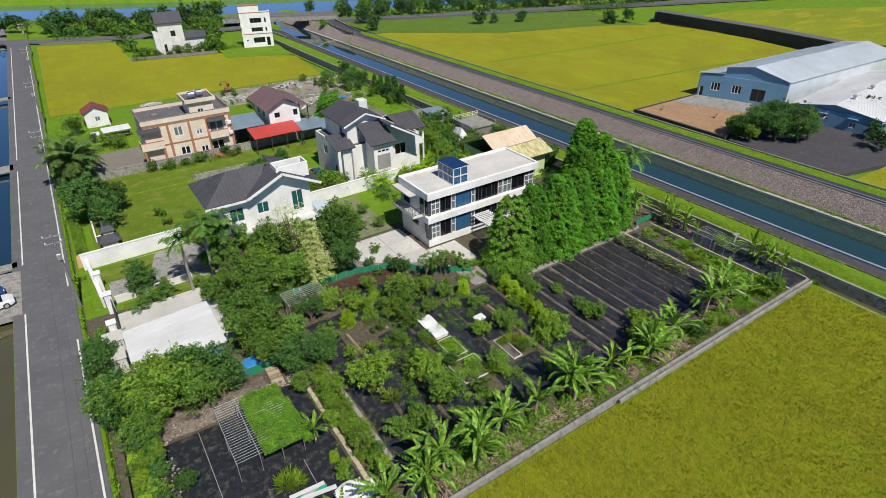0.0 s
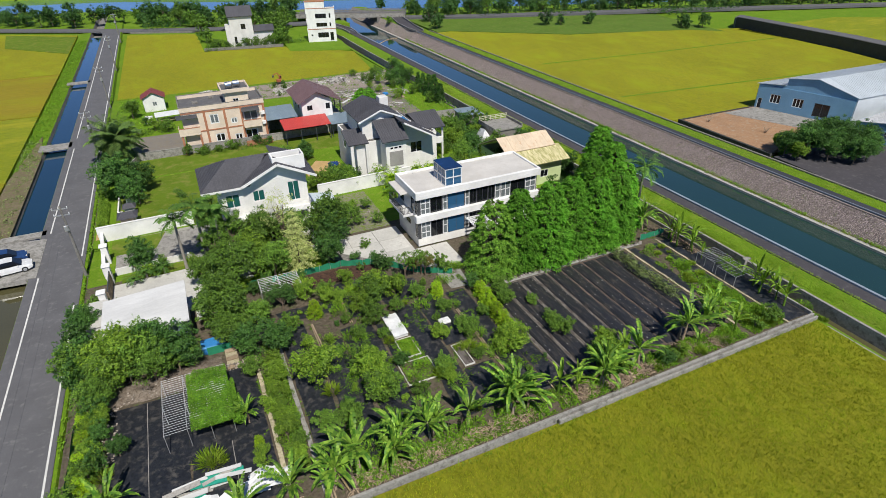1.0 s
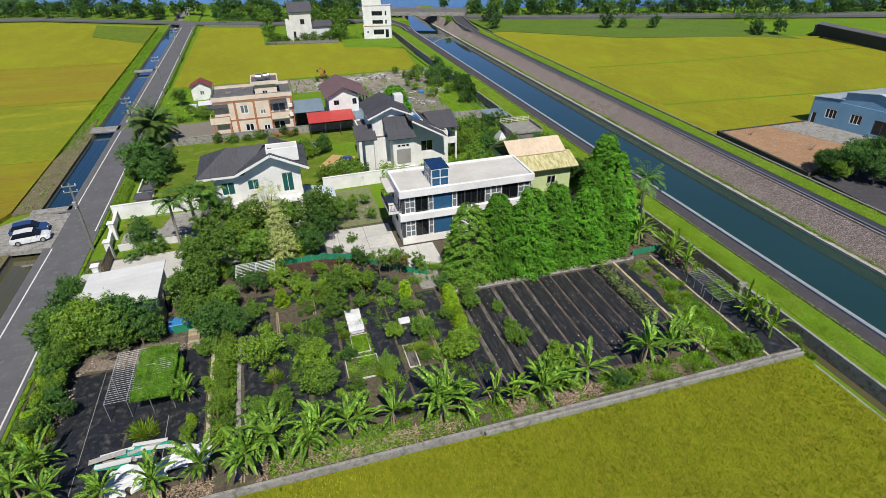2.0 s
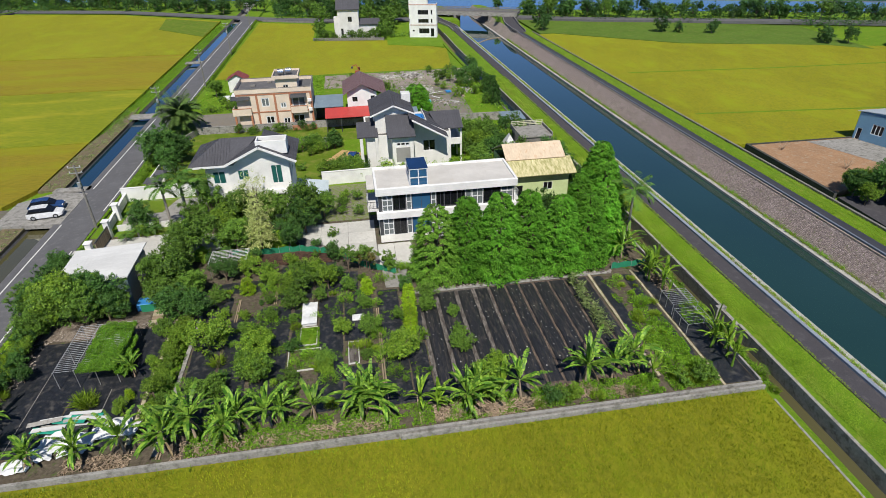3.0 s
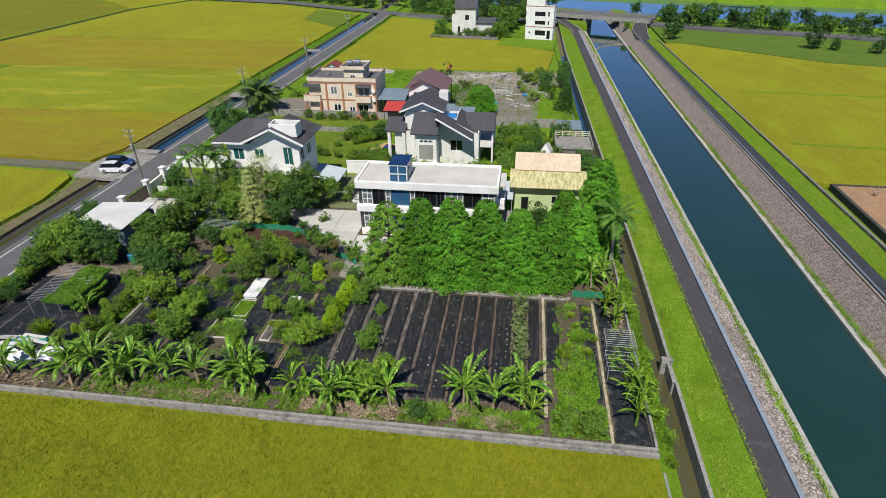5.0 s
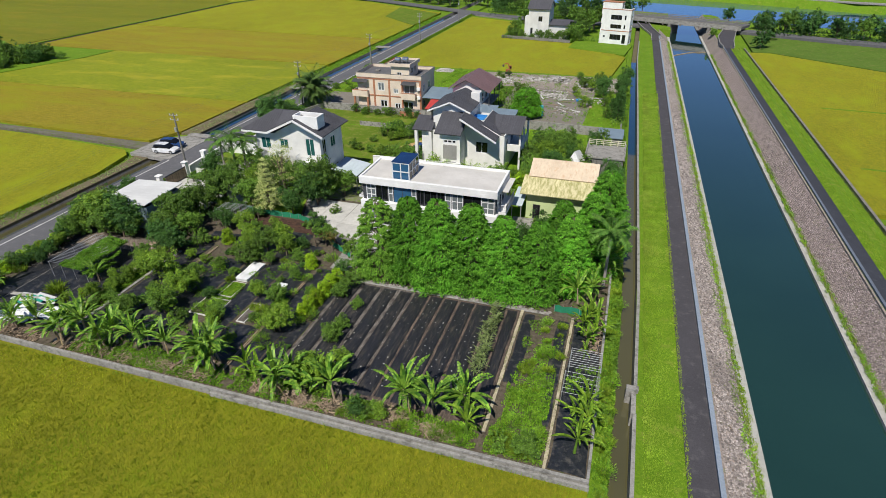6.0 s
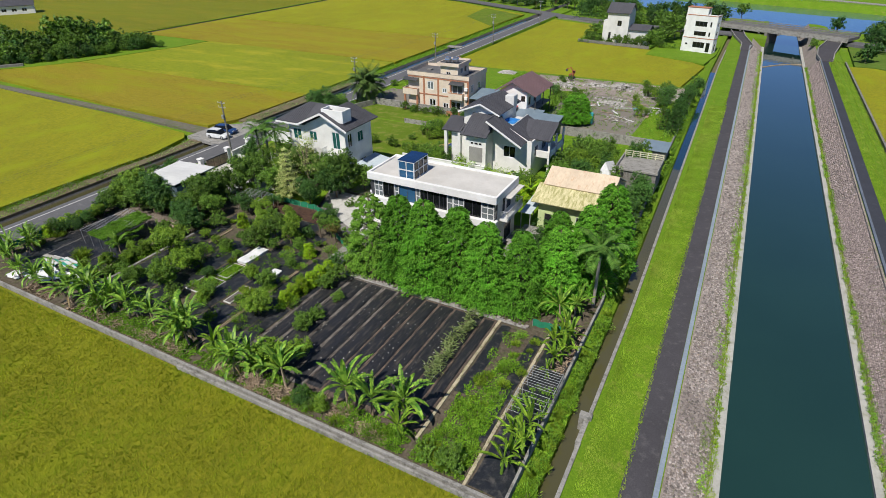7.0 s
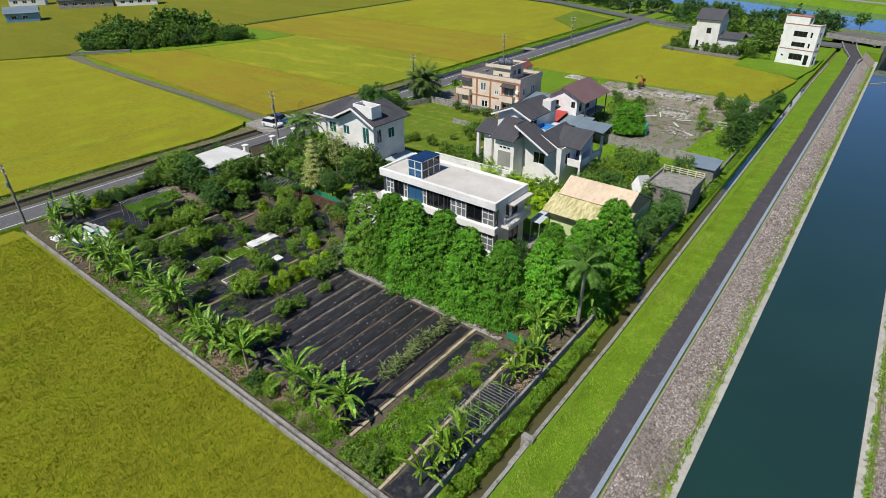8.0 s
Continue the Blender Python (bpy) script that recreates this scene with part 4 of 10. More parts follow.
for z0, z1 in ((7.62, 8.56), (8.67, 9.66)):
    for x0, x1 in ((RX0 + 0.06, (RX0 + RX1) / 2 - 0.06), ((RX0 + RX1) / 2 + 0.06, RX1 - 0.06)):
        for y in (RY0, RY1):
            g = Geo()
            g.box(x0, y - 0.012, z0, x1, y + 0.012, z1)
            part("pane", g, M["blue_glass"], rl)
    for x in (RX0, RX1):
        for k in range(3):
            g = Geo()
            g.box(x - 0.012, RY0 + 0.07 + 1.12 * k, z0, x + 0.012, RY0 + 1.06 + 1.12 * k, z1)
            part("pane", g, M["dark_glass"] if x > -26 else M["blue_glass"], rl)
g = Geo()
g.box(RX0 - 0.1, RY0 - 0.1, 9.76, RX1 + 0.1, RY1 + 0.1, 9.84, 0.02)
part("cover", g, surf("dark_blue_solar_glass", (0.008, 0.03, 0.10), (0.012, 0.045, 0.14), 3, 0.5, 0.15, 0.0, spec=0.6), rl, "dark blue glass cover")
# west and east balconies with their canopies
for side, x0, x1 in ((-1, X0 - 1.05, X0 + 0.3), (1, X1 - 0.3, X1 + 0.75)):
    bal = part("balcony", Geo().box(x0, 32.0, 3.95, x1, 37.1, 4.3, 0.02), M["grey_wall"] if side < 0 else M["white"], house)
    g = Geo()
    xo = x0 + 0.05 if side < 0 else x1 - 0.05
    rails(g, [(X0 + 0.25 if side < 0 else X1 - 0.25, 32.05), (xo, 32.05), (xo, 37.05), (X0 + 0.25 if side < 0 else X1 - 0.25, 37.05)], 4.3, 0.95)
    part("railing", g, M["dark_trim"] if side < 0 else M["white_trim"], bal)
    part("canopy", Geo().box(x0 + 0.1, 33.0, 6.55, x1, 37.3, 6.72, 0.02), M["roof_felt"], house, "small flat canopy")
g = Geo()
g.box(X1 - 0.28, 34.0, 0.0, X1 + 1.8, 36.6, 0.3, 0.02)
g.box(X1 + 0.2, 33.6, 0.0, X1 + 1.9, 34.0, 0.18, 0.02)
part("doorstep", g, M["concrete"], house)
g = Geo()
for i in range(9):
    y = 27.0 + i * 0.4
    g.beam((-24.9, y, 2.9), (-22.2, y, 2.9), 0.1, 0.14)
for x in (-24.7, -22.4):
    g.beam((x, 26.8, 2.75), (x, Y0 + 0.2, 2.75), 0.12, 0.2)
    g.beam((x, 27.0, 0.1), (x, 27.0, 2.7), 0.12, 0.12)
part("porch_pergola", g, M["white_trim"], house, "white slatted porch frame")

# yard in front of the house: concrete panels
YARD = [(-43.8, 37.2), (-41.4, 31.7), (-36.9, 29.7), (-33.4, 26.3), (-31.6, 25.0), (-27.6, 24.6), (-27.6, 30.4), (-32.0, 30.4), (-32.0, 37.4)]


def clip_side(poly, a, b):
    """The piece of a polygon to the left of the line from a to b."""
    out = []
    side = lambda p: (b[0] - a[0]) * (p[1] - a[1]) - (b[1] - a[1]) * (p[0] - a[0])
    for p, q in zip(poly, poly[1:] + poly[:1]):
        u, v = side(p), side(q)
        if u >= 0:
            out.append(p)
        if u * v < 0:
            out.append((p[0] + (q[0] - p[0]) * u / (u - v), p[1] + (q[1] - p[1]) * u / (u - v)))
    return out


M["mulch"] = surf("reddish_brown_mulch", (0.055, 0.030, 0.022), (0.13, 0.075, 0.055), 4, 0.6, 0.95, 0.9, 0.08, spec=0.15, worn=(0.03, 0.02, 0.018), worn_at=0.55)
yard = setting("pavement_yard", Geo().prism(YARD, 0.0, 0.07), M["old_concrete"], "concrete yard of large panels", "pavement")
for i in range(5):
    for j in range(4):
        x0, y0 = -46.2 + i * 3.55, 25.0 + j * 3.05
        x1, y1 = min(x0 + 3.5, -32.05 if y0 > 30 or i > 3 else 0.0), y0 + 3.0
        if x1 - x0 < 0.6:
            continue
        quad = [(x0, y0), (x1, y0), (x1, y1), (x0, y1)]
        for p, q in zip(YARD[:4], YARD[1:5]):
            quad = clip_side(quad, p, q) if quad else quad
        if len(quad) > 2:
            part("panel", Geo().prism(quad, 0.02, 0.12), M["pale_concrete"], yard)
for x0, x1 in ((-31.9, -29.9), (-29.85, -27.7)):
    part("panel", Geo().box(x0, 25.3, 0.02, x1, 30.3, 0.13, 0.012), M["pale_concrete"], yard)


# ---------------------------------------------------------------- grey-roofed villa
villa = thing("villa", (-48, 43.5, 0), "white two-storey villa with charcoal tiled hip and gable roofs", "house")
VX0, VX1, VY0, VY1 = -53.2, -42.5, 40.2, 47.0
g = Geo()
hf = [(0.8, 2.4, 5.9, 7.6), (4.0, 5.4, 6.2, 7.6), (8.3, 9.7, 5.4, 8.0), (1.0, 2.6, 1.6, 3.2), (4.2, 6.4, 0.4, 2.8), (8.0, 9.6, 0.6, 2.9)]
he = [(0.7, 1.7, 5.6, 7.7), (3.2, 4.6, 5.8, 7.4), (1.0, 2.4, 0.6, 2.9), (3.4, 5.0, 1.4, 3.0)]
hw = [(1.2, 2.8, 5.9, 7.5), (4.0, 5.4, 1.4, 3.0)]
wall(g, (VX0, VY0), (VX1, VY0), 0, 8.7, 0.22, hf)
wall(g, (VX1, VY0), (VX1, VY1), 0, 8.7, 0.22, he)
wall(g, (VX1, VY1), (VX0, VY1), 0, 8.7, 0.22)
wall(g, (VX0, VY1), (VX0, VY0), 0, 8.7, 0.22, hw)
part("wall", g, M["ivory"], villa)
g = Geo()
g.add([(-49.4, 40.18, 8.7), (-42.5, 40.18, 8.7), (-45.9, 40.18, 10.5), (-49.4, 40.4, 8.7), (-42.5, 40.4, 8.7), (-45.9, 40.4, 10.5)],
      [(0, 1, 2), (5, 4, 3), (0, 3, 4, 1), (1, 4, 5, 2), (2, 5, 3, 0)])
part("gable", g, M["white"], villa)
for (a, b), hs in ((((VX0, VY0), (VX1, VY0)), hf), (((VX1, VY0), (VX1, VY1)), he), (((VX0, VY1), (VX0, VY0)), hw)):
    for u0, u1, z0, z1 in hs:
        window(villa, a, b, u0, u1, z0, z1, 2, 1, 0.07, "teal_glass" if z0 > 5 and u1 - u0 > 1.2 else "dark_glass", "white_trim", 0.07)
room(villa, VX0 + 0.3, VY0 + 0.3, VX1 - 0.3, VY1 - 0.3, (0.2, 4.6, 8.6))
E8, RZ = 8.75, 11.0
roof_plane(villa, (-55.0, 39.4, E8), (-49.4, 39.4, E8), (-46.5, 43.4, RZ), (-51.2, 43.4, RZ), "roof_dark")
roof_plane(villa, (-41.6, 47.8, E8), (-55.0, 47.8, E8), (-51.2, 43.4, RZ), (-45.4, 43.4, RZ), "roof_dark")
roof_plane(villa, (-55.0, 47.8, E8), (-55.0, 39.4, E8), (-51.2, 43.4, RZ), (-51.2, 43.4, RZ), "roof_dark")
roof_plane(villa, (-50.3, 43.4, 8.9), (-50.3, 39.1, 8.9), (-45.9, 39.1, 10.95), (-45.9, 43.4, 10.95), "roof_dark")
roof_plane(villa, (-41.4, 39.1, 8.8), (-41.4, 47.6, 8.8), (-45.9, 46.4, 10.95), (-45.9, 39.1, 10.95), "roof_dark")
g = Geo()
g.beam((-50.35, 39.1, 8.75), (-45.9, 39.1, 10.85), 0.14, 0.28)
g.beam((-41.35, 39.1, 8.65), (-45.9, 39.1, 10.85), 0.14, 0.28)
g.box(-55.0, 39.36, 8.45, -50.2, 39.5, 8.72)
part("fascia", g, M["white"], villa)
g = Geo()
for x0, y0, x1, y1 in ((-46.3, 40.0, -42.4, 40.2), (-46.3, 41.9, -42.4, 42.1), (-46.3, 40.2, -46.1, 41.9), (-42.6, 40.2, -42.4, 41.9)):
    g.box(x0, y0, 9.6, x1, y1, 11.4, 0.03)
part("roof_upstand", g, M["white"], villa, "open white box on the roof")
for x0, x1, z in ((-51.8, -49.2, 4.6), (-46.2, -42.4, 4.6)):
    bal = part("balcony", Geo().box(x0, 39.0, z - 0.25, x1, 40.25, z, 0.02), M["white"], villa)
    g = Geo()
    rails(g, [(x0 + 0.05, 40.2), (x0 + 0.05, 39.05), (x1 - 0.05, 39.05), (x1 - 0.05, 40.2)], z, 0.95)
    part("railing", g, M["white_trim"], bal)
g = Geo()
for x in (-42.9, -46.1):
    g.box(x - 0.2, 39.0, 0, x + 0.2, 39.4, 4.4, 0.03)
part("porch_column", g, M["ivory"], villa)
lean = thing("lean_to", (-40, 44.5, 0), "lean-to with corrugated pale grey roof beside the villa", "shed")
roof_plane(lean, (-38.0, 42.0, 2.2), (-38.0, 47.3, 2.2), (-42.3, 47.3, 2.9), (-42.3, 42.0, 2.9), "pale_metal", 0.05, 0.4, 0.03)
g = Geo()
for x, y, z in ((-38.2, 42.2, 2.15), (-38.2, 47.1, 2.15), (-40.4, 42.2, 2.5), (-40.4, 47.1, 2.5)):
    g.box(x - 0.06, y - 0.06, 0, x + 0.06, y + 0.06, z)
part("post", g, M["steel"], lean)


# ---------------------------------------------------------------- dark-roofed house
dark = thing("dark_roofed_house", (-25, 57, 0), "pale two-storey house with charcoal gabled roofs and stair tower", "house")
g = Geo()
hf = [(4.6, 6.0, 2.0, 3.8), (9.0, 11.0, 3.2, 5.0)]
wall(g, (-31.8, 54.0), (-18.2, 54.0), 0, 6.2, 0.22, hf)
wall(g, (-18.2, 54.0), (-18.2, 64.5), 0, 6.2, 0.22, [(1.5, 3.0, 3.4, 5.0), (5, 7, 3.4, 5.0)])
wall(g, (-18.2, 64.5), (-31.8, 64.5), 0, 6.2, 0.22)
wall(g, (-31.8, 64.5), (-31.8, 54.0), 0, 6.2, 0.22, [(3, 4.5, 3.4, 4.8), (7, 8.5, 1, 2.6)])
part("wall", g, M["ivory"], dark)
for (a, b), hs in ((((-31.8, 54.0), (-18.2, 54.0)), hf), (((-18.2, 54.0), (-18.2, 64.5)), [(1.5, 3.0, 3.4, 5.0), (5, 7, 3.4, 5.0)]), (((-31.8, 64.5), (-31.8, 54.0)), [(3, 4.5, 3.4, 4.8), (7, 8.5, 1, 2.6)])):
    for u0, u1, z0, z1 in hs:
        window(dark, a, b, u0, u1, z0, z1, 2, 1, 0.07, "dark_glass", "white_trim", 0.08)
room(dark, -31.5, 54.3, -18.5, 64.2, (0.2, 3.2, 6.1))
tower = part("stair_tower", (lambda q: (wall(q, (-27.9, 51.3), (-24.6, 51.3), 0, 6.9, 0.2, [(0.55, 2.75, 5.2, 5.9), (0.55, 2.75, 1.0, 2.3), (0.55, 2.75, 0.1, 0.8)]),
                                          wall(q, (-24.6, 51.3), (-24.6, 54.0), 0, 6.9, 0.2), wall(q, (-27.9, 54.0), (-27.9, 51.3), 0, 6.9, 0.2)) and q)(Geo()), M["ivory"], dark)
part("tile_panel", Geo().box(-27.35, 51.22, 2.7, -25.15, 51.32, 5.0), surf("grey_mosaic", (0.27, 0.26, 0.25), (0.36, 0.35, 0.34), 14, 0.8, 0.6, 0.1), tower)
window(tower, (-27.9, 51.3), (-24.6, 51.3), 0.55, 2.75, 5.2, 5.9, 3, 1, 0.06, "dark_glass", "white_trim", 0.2)
window(tower, (-27.9, 51.3), (-24.6, 51.3), 0.55, 2.75, 1.0, 2.3, 1, 2, 0.06, "dark_glass", "white_trim", 0.1)
upper = part("upper_storey", (lambda q: (wall(q, (-30.2, 55.3), (-24.6, 55.3), 6.0, 9.4, 0.2), wall(q, (-24.6, 55.3), (-24.6, 63.6), 6.0, 9.4, 0.2, [(1, 2.4, 7.4, 8.6)]),
                                           wall(q, (-24.6, 63.6), (-30.2, 63.6), 6.0, 9.4, 0.2), wall(q, (-30.2, 63.6), (-30.2, 55.3), 6.0, 9.4, 0.2, [(5.5, 6.4, 7, 8.4)]),
                                           q.add([(-30.2, 55.3, 9.4), (-24.6, 55.3, 9.4), (-27.2, 55.3, 10.5), (-30.2, 55.5, 9.4), (-24.6, 55.5, 9.4), (-27.2, 55.5, 10.5)], [(0, 1, 2), (5, 4, 3), (0, 3, 4, 1), (1, 4, 5, 2), (2, 5, 3, 0)])) and q)(Geo()), M["ivory"], dark)
R = "roof_dark"
roof_plane(dark, (-30.9, 63.8, 9.2), (-30.9, 54.6, 9.2), (-27.2, 54.6, 10.75), (-27.2, 63.8, 10.75), R)
roof_plane(dark, (-23.9, 54.6, 9.3), (-23.9, 63.8, 9.3), (-27.2, 63.8, 10.75), (-27.2, 54.6, 10.75), R)
roof_plane(dark, (-28.6, 50.6, 6.9), (-24.3, 50.6, 6.9), (-24.3, 55.2, 9.1), (-28.6, 55.2, 9.1), R)
roof_plane(dark, (-33.2, 53.3, 6.3), (-29.9, 53.3, 6.3), (-29.9, 56.8, 7.7), (-33.2, 56.8, 7.7), R)
roof_plane(dark, (-25.0, 62.0, 9.3), (-25.0, 52.0, 9.3), (-24.6, 52.0, 9.4), (-24.6, 62.0, 9.4), R, rib=0)
roof_plane(dark, (-19.0, 51.4, 6.1), (-19.0, 55.4, 6.1), (-24.7, 55.4, 9.3), (-24.7, 51.4, 9.3), R)
roof_plane(dark, (-19.0, 55.4, 6.1), (-19.0, 62.0, 6.1), (-21.9, 62.0, 7.73), (-21.9, 55.4, 7.73), R)
part("roof_terrace", Geo().box(-24.6, 55.6, 6.3, -22.0, 62.0, 7.25, 0.02).box(-24.5, 55.45, 7.0, -21.95, 55.6, 8.0).box(-22.05, 55.6, 7.2, -21.93, 62.0, 7.85), M["grey_wall"], dark, "small flat terrace let into the roof")
roof_plane(dark, (-20.0, 55.4, 6.2), (-15.9, 55.4, 6.2), (-15.9, 59.6, 7.9), (-21.0, 59.6, 7.9), R)
roof_plane(dark, (-15.9, 64.0, 6.2), (-20.0, 64.0, 6.2), (-21.0, 59.6, 7.9), (-15.9, 59.6, 7.9), R)
g = Geo()
g.beam((-18.95, 51.3, 5.95), (-24.7, 51.3, 9.2), 0.12, 0.24)
g.beam((-30.95, 54.5, 9.1), (-27.2, 54.5, 10.65), 0.1, 0.22)
g.beam((-23.85, 54.5, 9.2), (-27.2, 54.5, 10.65), 0.1, 0.22)
part("fascia", g, M["white"], dark)
g = Geo()
g.add([(-24.6, 54.0, 6.2), (-18.9, 54.0, 6.2), (-24.6, 54.0, 9.1), (-24.6, 54.2, 6.2), (-18.9, 54.2, 6.2), (-24.6, 54.2, 9.1)], [(0, 1, 2), (5, 4, 3), (0, 3, 4, 1), (1, 4, 5, 2), (2, 5, 3, 0)])
part("gable", g, M["ivory"], dark)
part("chimney", Geo().box(-25.4, 60.4, 9.0, -23.9, 62.0, 10.9, 0.05), M["grey_wall"], dark)
g = Geo()
for x in (-32.6, -30.2):
    g.box(x - 0.25, 53.4, 0, x + 0.25, 53.9, 6.2, 0.03)
part("porch_column", g, M["ivory"], dark)
bal = part("balcony", Geo().box(-18.2, 56.0, 3.2, -16.0, 63.5, 3.5, 0.02).box(-16.2, 56.0, 3.5, -16.0, 63.5, 4.3, 0.02).box(-18.2, 56.0, 3.5, -16.2, 56.2, 4.3, 0.02), M["ivory"], dark)
g = Geo()
for y in (56.2, 59.6, 63.2):
    g.box(-16.3, y - 0.15, 0.0, -16.0, y + 0.15, 6.2)
part("balcony_post", g, M["ivory"], dark)
q = Geo()
for r0, r1, z0, z1 in ((0.62, 0.78, 7.27, 7.8),):
    ring = [(max(-1, min(1, 1.35 * math.cos(2 * math.pi * k / 24))), max(-1, min(1, 1.35 * math.sin(2 * math.pi * k / 24)))) for k in range(24)]
    pts = [(-23.2 + x * rr_ * 1.35, 57.6 + y * rr_ * 1.9, z) for rr_, z in ((r1, z0), (r1 * 1.04, (z0 + z1) / 2), (r1, z1), (r0, z1), (r0, z0 + 0.12)) for x, y in ring]
    q.add(pts, [(a * 24 + k, a * 24 + (k + 1) % 24, a * 24 + 24 + (k + 1) % 24, a * 24 + 24 + k) for a in range(4) for k in range(24)] + [tuple(range(96, 120)), tuple(reversed(range(24)))])
solid("paddling_pool", q, M["blue_tarp"], "bright blue inflatable paddling pool on the roof terrace", "pool")


# ---------------------------------------------------------------- pink flat-roofed house
pink = thing("pink_house", (-48, 84, 0), "two-storey pink-beige tiled house with flat roof, penthouse and brick-orange trim", "house")
PX0, PX1, PY0, PY1 = -55.4, -41.2, 80.0, 88.5
hf = [(4.6, 6.1, 4.6, 6.3), (8.1, 9.2, 4.2, 5.2), (10.4, 12.9, 4.1, 6.3), (5.0, 6.6, 1.2, 2.7), (8.3, 9.6, 1.0, 2.2), (10.2, 12.4, 0.5, 2.7)]
he = [(1.2, 2.4, 4.5, 6.1), (4.4, 5.8, 4.5, 6.1), (1.2, 2.4, 1.2, 2.8), (4.4, 5.8, 1.2, 2.8)]
hw = [(4.6, 6.6, 4.1, 6.3), (1.4, 3.0, 4.5, 6.1), (2.2, 5.6, 0.1, 2.7)]
g = Geo()
wall(g, (PX0, PY0), (PX1, PY0), 0, 7.4, 0.22, hf)
wall(g, (PX1, PY0), (PX1, PY1), 0, 7.4, 0.22, he)
wall(g, (PX1, PY1), (PX0, PY1), 0, 7.4, 0.22)
wall(g, (PX0, PY1), (PX0, PY0), 0, 7.4, 0.22, hw)
part("wall", g, M["pink"], pink)
for (a, b), hs in ((((PX0, PY0), (PX1, PY0)), hf), (((PX1, PY0), (PX1, PY1)), he), (((PX0, PY1), (PX0, PY0)), hw)):
    for u0, u1, z0, z1 in hs:
        window(pink, a, b, u0, u1, z0, z1, 2, 1, 0.07, "glass" if z0 > 3 else "dark_glass", "white_trim", 0.16)
room(pink, PX0 + 0.3, PY0 + 0.3, PX1 - 0.3, PY1 - 0.3, (0.2, 3.5))
part("roof_surface", Geo().box(PX0, PY0, 7.2, PX1, PY1, 7.45), M["asphalt"], pink, "stained dark grey flat roof")
g = Geo()
for x0, y0, x1, y1 in ((PX0 - 0.12, PY0 - 0.12, PX1 + 0.12, PY0 + 0.02), (PX0 - 0.12, PY1 - 0.02, PX1 + 0.12, PY1 + 0.12), (PX0 - 0.12, PY0 + 0.02, PX0 + 0.02, PY1 - 0.02), (PX1 - 0.02, PY0 + 0.02, PX1 + 0.12, PY1 - 0.02)):
    g.box(x0, y0, 7.2, x1, y1, 8.05, 0.03)
part("parapet", g, M["pink"], pink)
g = Geo()
for x0, y0, x1, y1 in ((PX0 - 0.16, PY0 - 0.16, PX1 + 0.16, PY0 + 0.06), (PX0 - 0.16, PY1 - 0.06, PX1 + 0.16, PY1 + 0.16), (PX0 - 0.16, PY0 + 0.06, PX0 + 0.06, PY1 - 0.06), (PX1 - 0.06, PY0 + 0.06, PX1 + 0.16, PY1 - 0.06)):
    g.box(x0, y0, 8.05, x1, y1, 8.14, 0.02)
part("coping", g, M["old_concrete"], pink, "dark stained parapet coping")
for x, y, w in ((-52.6, 84.5, 0.5), (-49.6, 86.8, 0.4)):
    part("roof_hatch", Geo().box(x - w, y - w, 7.45, x + w, y + w, 7.75, 0.04), M["old_concrete"], pink)
g = Geo()
wall(g, (-47.6, 79.95), (-43.6, 79.95), 7.2, 9.8, 0.2, [(1.3, 2.3, 7.9, 8.6)])
wall(g, (-43.6, 79.95), (-43.6, 85), 7.2, 9.8, 0.2, [(1.2, 2.2, 8.2, 9.3), (3, 4, 8.2, 9.3)])
wall(g, (-43.6, 85), (-47.6, 85), 7.2, 9.8, 0.2)
wall(g, (-47.6, 85), (-47.6, 79.95), 7.2, 9.8, 0.2)
pent = part("penthouse", g, M["pink"], pink)
part("penthouse_deck", Geo().box(-47.9, 79.6, 10.004, -43.4, 85.1, 10.05), M["asphalt"], pent, "dark stained deck")
part("penthouse_roof", Geo().box(-48.1, 79.4, 9.8, -43.2, 85.3, 10.0).box(-48.1, 79.4, 10.0, -43.2, 79.6, 10.4).box(-48.1, 85.1, 10.0, -43.2, 85.3, 10.4).box(-48.1, 79.6, 10.0, -47.9, 85.1, 10.4).box(-43.4, 79.6, 10.0, -43.2, 85.1, 10.4), M["pink"], pent)
window(pent, (-47.6, 79.95), (-43.6, 79.95), 1.3, 2.3, 7.9, 8.6, 2, 1, 0.06, "dark_glass", "white_trim", 0.08)
window(pent, (-43.6, 79.95), (-43.6, 85), 1.2, 2.2, 8.2, 9.3, 2, 1, 0.06, "dark_glass", "white_trim", 0.08)
for x, y in ((-46.6, 81.3), (-45.2, 81.9)):
    tk = part("water_tank", Geo().tube([(x - 0.55, y, 10.75), (x - 0.4, y, 10.75), (x + 0.6, y, 10.75), (x + 0.75, y, 10.75)], [0.25, 0.55, 0.55, 0.25], 14).box(x - 0.4, y - 0.45, 10.0, x - 0.3, y + 0.45, 10.5).box(x + 0.4, y - 0.45, 10.0, x + 0.5, y + 0.45, 10.5), surf("polished_steel", (0.6, 0.6, 0.6), (0.7, 0.7, 0.7), 6, 1, 0.2, 0.0, metal=0.9), pent, "stainless steel water tank")
g = Geo()
for x in (PX0 + 3.6, PX0 + 7.0, PX0 + 9.9, PX1 - 0.35):
    g.box(x, PY0 - 0.1, 0, x + 0.4, PY0 - 0.005, 7.15, 0.02)
for z in (3.45, 6.85):
    g.box(PX0 - 0.04, PY0 - 0.07, z, PX1 + 0.04, PY0 - 0.012, z + 0.22)
part("brick_band", g, M["brick"], pink)
